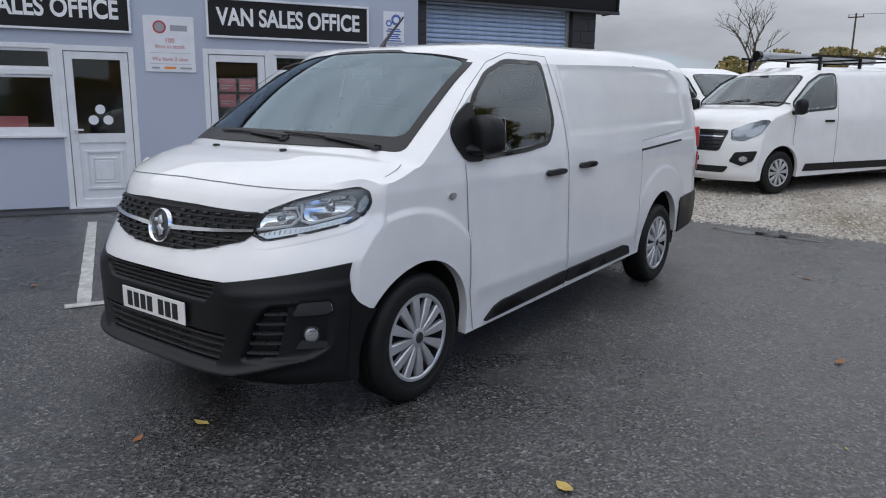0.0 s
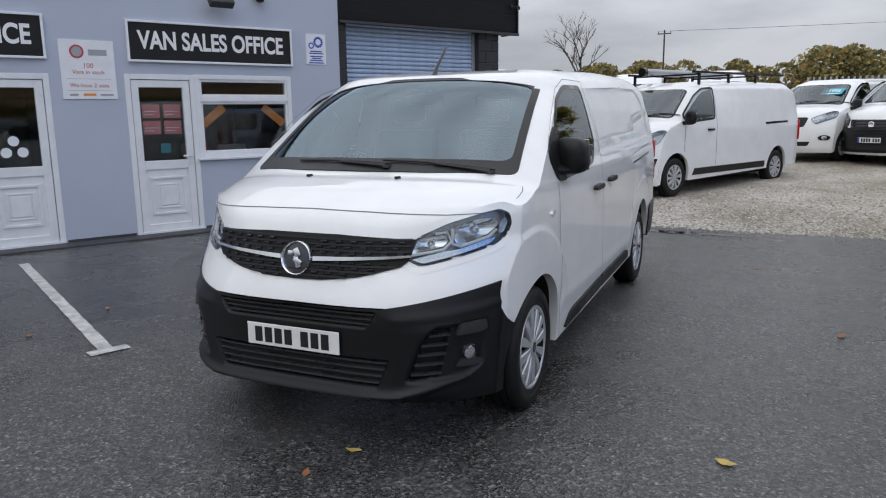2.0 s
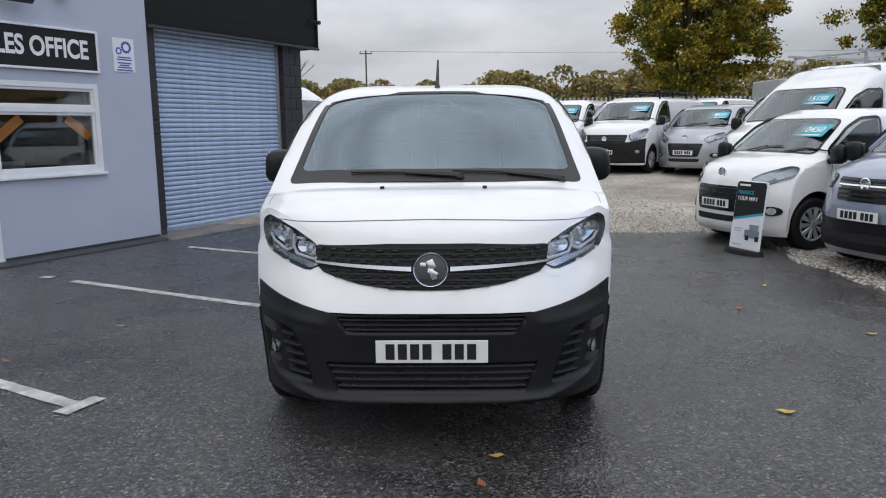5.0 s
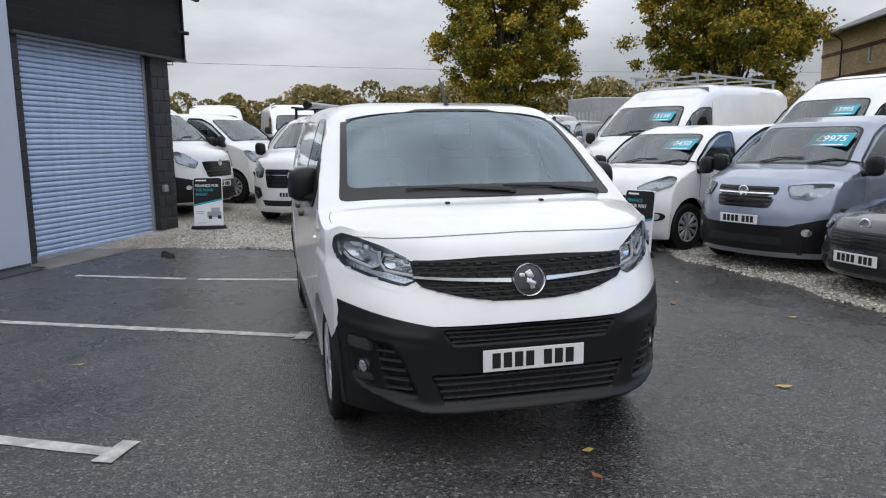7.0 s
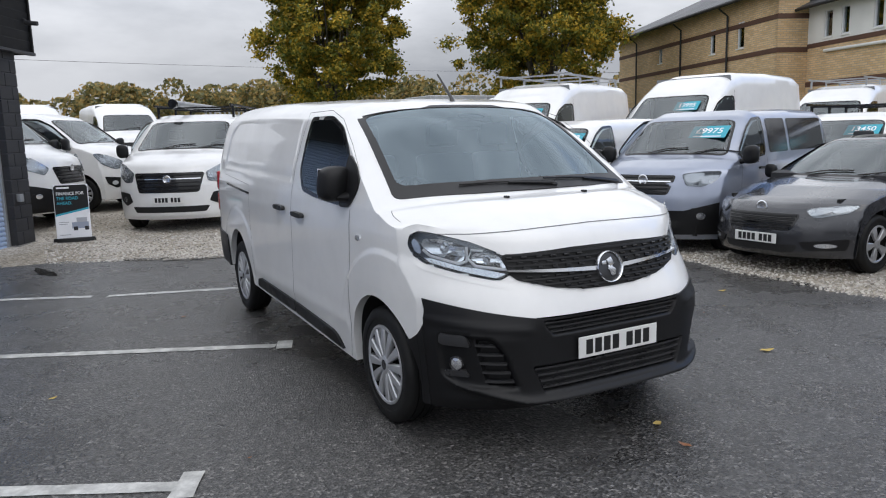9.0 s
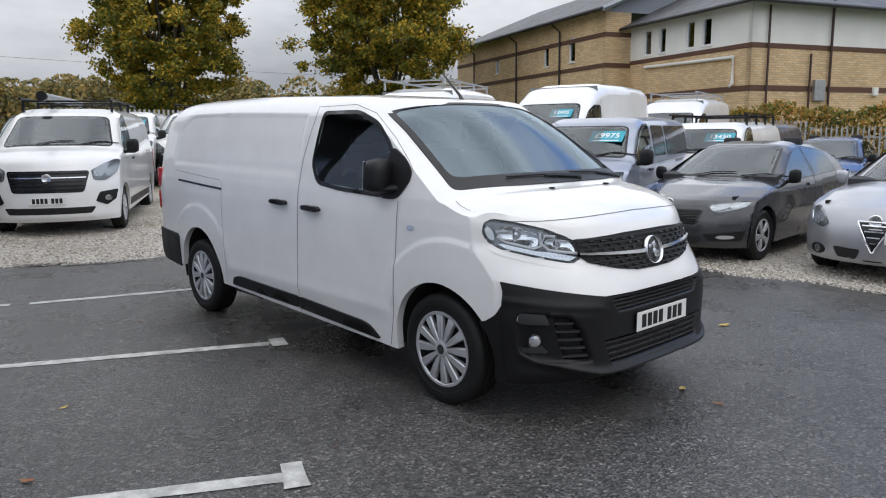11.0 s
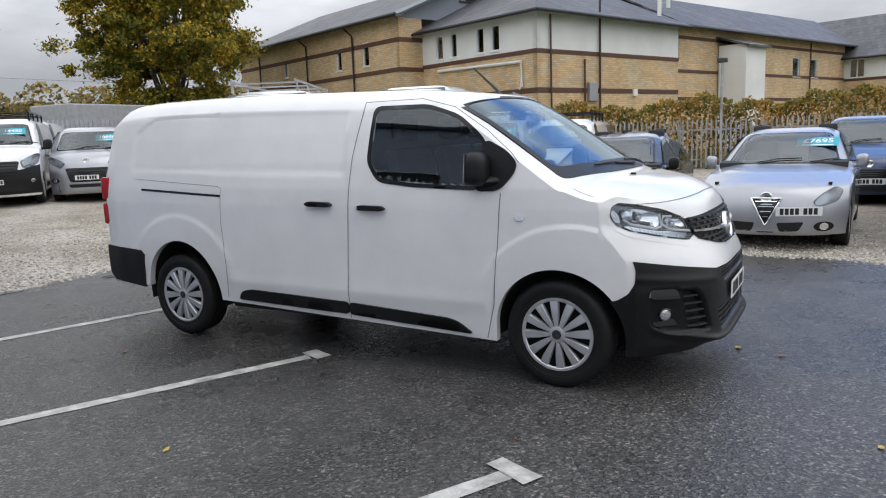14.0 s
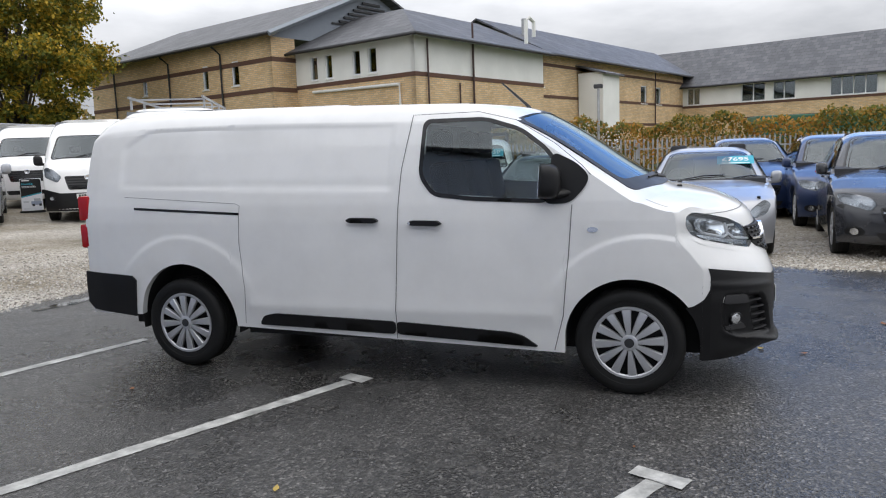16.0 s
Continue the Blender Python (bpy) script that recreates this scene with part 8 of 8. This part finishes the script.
part("eaves_board", box((-0.55, -0.55, 7.42), (13.0, -0.40, 7.58)), M["fascia"], block)
for x, y, z0, z1, mt, r in ((0.9, -0.12, 0, 7.4, "pipe_brown", 0.05), (4.9, -0.12, 0, 8.6, "pipe_brown", 0.06), (3.6, -0.12, 0, 5.3, "pipe_brown", 0.05), (31.7, 0.25, 0, 7.6, "pipe_brown", 0.06)):
    part("downpipe", tube([(x, y, z0), (x, y, z1)], r, 8), M[mt], block)
for y, z1 in ((13.8, 8.3), (19.5, 8.3), (26.5, 8.3)):
    part("downpipe", tube([(-1.85, y, 0), (-1.85, y, z1 - 0.4), (-2.4, y, z1)], 0.06, 8), M["gutter"], block)
part("overflow_pipe", tube([(-0.12, 7.6, 5.25), (-0.12, 1.0, 5.15), (-0.12, 1.0, 3.9), (-0.3, 1.0, 3.8)], 0.08, 8), M["white_render"], block, "white overflow pipe")
part("flue", tube([(15.3, 3.0, 8.9), (15.3, 3.0, 10.5)], 0.16, 12), M["galv"], block, "steel flue")
part("vent_pipe", tube([(9.9, -0.5, 7.9), (9.9, -0.5, 9.3), (10.3, -0.5, 9.5), (10.8, -0.5, 9.3), (10.8, -0.5, 8.4)], 0.12, 8), M["white_render"], block, "bent white vent pipe")
part("stair_tower", box((18.0, -1.6, 0), (20.6, 0.3, 6.7), 0.02), M["white_render"], block, "white enclosed tower against the wall")
slope([(17.8, -1.9, 6.6), (20.8, -1.9, 6.6), (20.8, 0.4, 7.3), (17.8, 0.4, 7.3)])
louver = part("louver", box((3.0, 9.0, 9.6), (8.0, 9.06, 9.7)), M["gutter"], block)
for k in range(6):
    hw = 2.9 - 0.42 * k
    part("louver_slat", box((6.5 - hw, 8.95, 9.75 + 0.27 * k), (6.5 + hw, 9.06, 9.88 + 0.27 * k)), M["gutter"], louver)
part("alarm_box", box((8.0, -0.14, 3.4), (8.35, 0.0, 3.8), 0.02), M["white_render"], block)
part("cabinet", box((3.9, -0.2, 3.1), (4.6, 0.0, 4.1), 0.02), M["galv"], block)

# ---- palisade fence and hedge ----
fence = empty("palisade_fence", pose(0, 22.7, 0), "galvanised steel palisade fence", "fence")
pale = None
x = -7.0
while x < 16:
    bm = None
    mm = pose(x, 0, 0, 0, 0, 0)
    if pale is None:
        bm = bmesh.new()
        prof = [(-0.034, 0.0), (-0.018, -0.020), (0.018, -0.020), (0.034, 0.0)]
        lo = [bm.verts.new((px, py, 0.06)) for px, py in prof]
        hi = [bm.verts.new((px, py, 1.72)) for px, py in prof]
        for i in range(3):
            bm.faces.new((lo[i], lo[i + 1], hi[i + 1], hi[i]))
        for tx in (-0.026, 0.0, 0.026):
            t = bm.verts.new((tx, -0.012, 1.80 if tx else 1.83))
            i = 0 if tx < 0 else 1 if tx == 0 else 2
            bm.faces.new((hi[i], hi[i + 1], t))
        pale = part("pale", bm, M["galv"], fence, m=mm)
    else:
        shared("pale", pale.data, fence, mm)
    x += 0.165
for k in range(9):
    part("post", box((-0.05, 0.02, 0), (0.05, 0.10, 1.78)), M["galv"], fence, m=pose(-7.0 + 2.85 * k, 0, 0))
for z in (0.35, 1.42):
    part("rail", box((-7.0, 0.0, z - 0.025), (16, 0.03, z + 0.025)), M["galv"], fence)


def far_fence(pts):
    bm = bmesh.new()
    for (ax, ay), (bx, by) in zip(pts, pts[1:]):
        ln = math.hypot(bx - ax, by - ay)
        n = int(ln / 0.17)
        for k in range(n):
            px, py = lerp(ax, bx, k / n), lerp(ay, by, k / n)
            add_box(bm, (px - 0.033, py - 0.03, gz(px, py) + 0.05), (px + 0.033, py + 0.03, gz(px, py) + 1.98))
        for z in (0.4, 1.55):
            add_tube(bm, [(ax - 0.05, ay, gz(ax, ay) + z), (bx - 0.05, by, gz(bx, by) + z)], 0.03, 4)
    return bm


tagged(part("fence", far_fence([(-24.5, 3.0), (-23.4, 16.0), (-14.0, 22.4), (-7.0, 22.7)]), M["galv"]), "galvanised palisade fence at the far side of the yard", "fence", kind="stuff")


def leaf_cloud(n, spot, size, seed):
    r = random.Random(seed)
    bm = bmesh.new()
    for _ in range(n):
        p = Vector(spot(r))
        nn = Vector((r.uniform(-1, 1), r.uniform(-1, 0.4), r.uniform(-0.2, 1))).normalized()
        u = nn.orthogonal().normalized()
        w = nn.cross(u)
        a = r.uniform(0, 6.28)
        u, w = u * math.cos(a) + w * math.sin(a), w * math.cos(a) - u * math.sin(a)
        s = size * r.uniform(0.6, 1.4)
        bm.faces.new([bm.verts.new(p + q) for q in (-u * s, w * s * 0.6, u * s, -w * s * 0.6)])
    return bm


def hedge_spot(r):
    x = r.uniform(-15, 18)
    top = 2.42 + 0.16 * math.sin(x * 1.3) + 0.10 * math.sin(x * 3.7 + 1) + 0.06 * math.sin(x * 9)
    z = top * (1 - (r.random() ** 1.6)) + r.gauss(0, 0.04)
    thick = 0.55 + 0.12 * math.sin(x * 2.1 + z * 3)
    return x, 23.5 + (r.uniform(-1, 1) if r.random() < 0.4 else -r.uniform(0.6, 1.75) if r.random() < 0.5 else -r.uniform(0.6, 1.15)) * thick, max(0.03, z)


hedge = empty("hedge", pose(0, 0, 0), "clipped beech hedge in green and copper leaf", "hedge")
part("leaves", leaf_cloud(42000, hedge_spot, 0.068, 4), M["leaf_hedge"], hedge)
bm = bmesh.new()
rr = random.Random(9)
for k in range(90):
    x = -15 + k * 0.366
    add_tube(bm, [(x, 23.5, 0), (x + rr.uniform(-0.1, 0.1), 23.5 + rr.uniform(-0.2, 0.2), 1.0), (x + rr.uniform(-0.3, 0.3), 23.5 + rr.uniform(-0.3, 0.3), 1.9)], [0.03, 0.02, 0.008], 5, False)
part("stems", bm, M["bark"], hedge)

lamp = empty("street_lamp", pose(-2.68, 22.5, 0), "slim grey lamp post with a square head", "lamp post")
part("pole", tube([(0, 0, 0), (0, 0, 3.75)], 0.05, 10), M["galv"], lamp, "", True)
part("lamp_head", box((-0.16, -0.14, 3.72), (0.16, 0.14, 3.86), 0.02), M["plinth"], lamp)

skip = empty("skip", pose(6.5, 34.0, 0, 0, 0, 8), "green steel container behind the hedge", "container")
part("skip_body", box((-3, -1, 0), (4, 1, 2.75), 0.05), M["green_metal"], skip)

# ---- distant trees, pole and wires ----
def grove_spot(seed, x0, y0, x1, y1, lo, hi):
    rg = random.Random(seed)
    clumps = []
    for k in range(46):
        f = rg.random()
        cx, cy = lerp(x0, x1, f), lerp(y0, y1, f)
        h = rg.uniform(lo, hi)
        clumps.append((cx + rg.uniform(-8, 8), cy + rg.uniform(-8, 8), h, rg.uniform(0.32, 0.5) * h))

    def spot(r):
        cx, cy, h, w = r.choice(clumps)
        a, b = r.uniform(0, 6.283), r.uniform(-1, 1)
        q = math.sqrt(1 - b * b) * (0.8 + 0.2 * math.sin(5 * a + cx))
        return cx + w * q * math.cos(a), cy + w * q * math.sin(a), h * 0.55 + h * 0.45 * b

    return spot


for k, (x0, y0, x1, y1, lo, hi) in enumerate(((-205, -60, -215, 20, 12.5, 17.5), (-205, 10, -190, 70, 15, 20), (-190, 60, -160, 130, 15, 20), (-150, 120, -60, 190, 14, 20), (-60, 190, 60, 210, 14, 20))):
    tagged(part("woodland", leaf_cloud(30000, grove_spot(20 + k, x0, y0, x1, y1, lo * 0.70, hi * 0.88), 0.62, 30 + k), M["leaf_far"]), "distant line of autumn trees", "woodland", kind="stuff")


def bare_tree(x, y, z, height, seed):
    r = random.Random(seed)
    t = empty("bare_tree", pose(x, y, z), "leafless tree standing far off", "tree")
    bm = bmesh.new()

    def grow(p, d, ln, rad, depth):
        q = p + d * ln
        add_tube(bm, [p, (p + q) / 2 + Vector((r.uniform(-1, 1), r.uniform(-1, 1), 0)) * ln * 0.05, q], [rad, rad * 0.8, rad * 0.6], 5, False)
        if depth:
            for _ in range(3 if depth > 2 else 3):
                nd = (d + Vector((r.uniform(-1, 1), r.uniform(-1, 1), r.uniform(-0.3, 0.7))) * 0.75).normalized()
                grow(p.lerp(q, r.uniform(0.55, 1.0)), nd, ln * r.uniform(0.55, 0.8), rad * 0.55, depth - 1)

    grow(Vector((0, 0, 0)), Vector((0.05, 0.1, 1)).normalized(), height * 0.36, height * 0.02, 5)
    part("branches", bm, M["bark"], t)
    return t


bare_tree(-112, -27.0, 1.2, 17.5, 3)
bare_tree(-120, 42.0, 1.2, 12.0, 6)
bare_tree(-118, 38.0, 1.2, 11.0, 12)
upole = empty("utility_pole", pose(-114.5, -14.2, 1.2), "wooden utility pole with a crossbar", "pole")
part("pole", tube([(0, 0, 0), (0, 0, 12.6)], [0.16, 0.11], 8), M["wood_pole"], upole)
part("crossbar", box((-0.08, -1.0, 12.0), (0.08, 1.0, 12.15)), M["wood_pole"], upole)
for y in (-0.9, 0.0, 0.9):
    part("insulator", lathe([(0.001, 0.35), (0.07, 0.3), (0.05, 0.0)], 8, "Z"), M["trim_grey"], upole, m=pose(0, y, 12.15))
for y in (-0.9, 0.9):
    pts = [(0.6 * f * 40, y + f * 190, 12.45 - 3.2 * (f * (1 - f)) * 4 * 0.5) for f in np.linspace(0, 1, 15)]
    part("wire", tube(pts, 0.012, 4), M["gutter"], upole)

# ---- a box lorry beyond the far fence ----
lorry = empty("box_lorry", pose(-26.6, 12.9, gz(-26.6, 12.9), 0, 0, 92), "pale grey box lorry behind the far fence", "lorry")
part("box_body", box((0, -1.2, 0.75), (6.4, 1.2, 2.62), 0.04), M["galv"], lorry)
part("chassis", box((0.1, -0.5, 0.45), (8.2, 0.5, 0.75), 0.02), M["dark_metal"], lorry)
part("cab", box((6.6, -1.1, 0.5), (8.3, 1.1, 2.3), 0.15), M["white_paint"], lorry)
for k in range(9):
    part("body_rib", box((0.35 + 0.7 * k, 1.2, 0.8), (0.39 + 0.7 * k, 1.215, 2.58)), M["galv"], lorry)
for ax in (1.3, 7.4):
    for sgn in (1, -1):
        add_wheel(lorry, (0.335, "cover"), pose(ax, sgn * 0.98, 0.335, 0, 0, 0 if sgn > 0 else 180), (0.335, 0.215, 0.335 * 0.63, 10, "cover", M["wheel_silver"]))
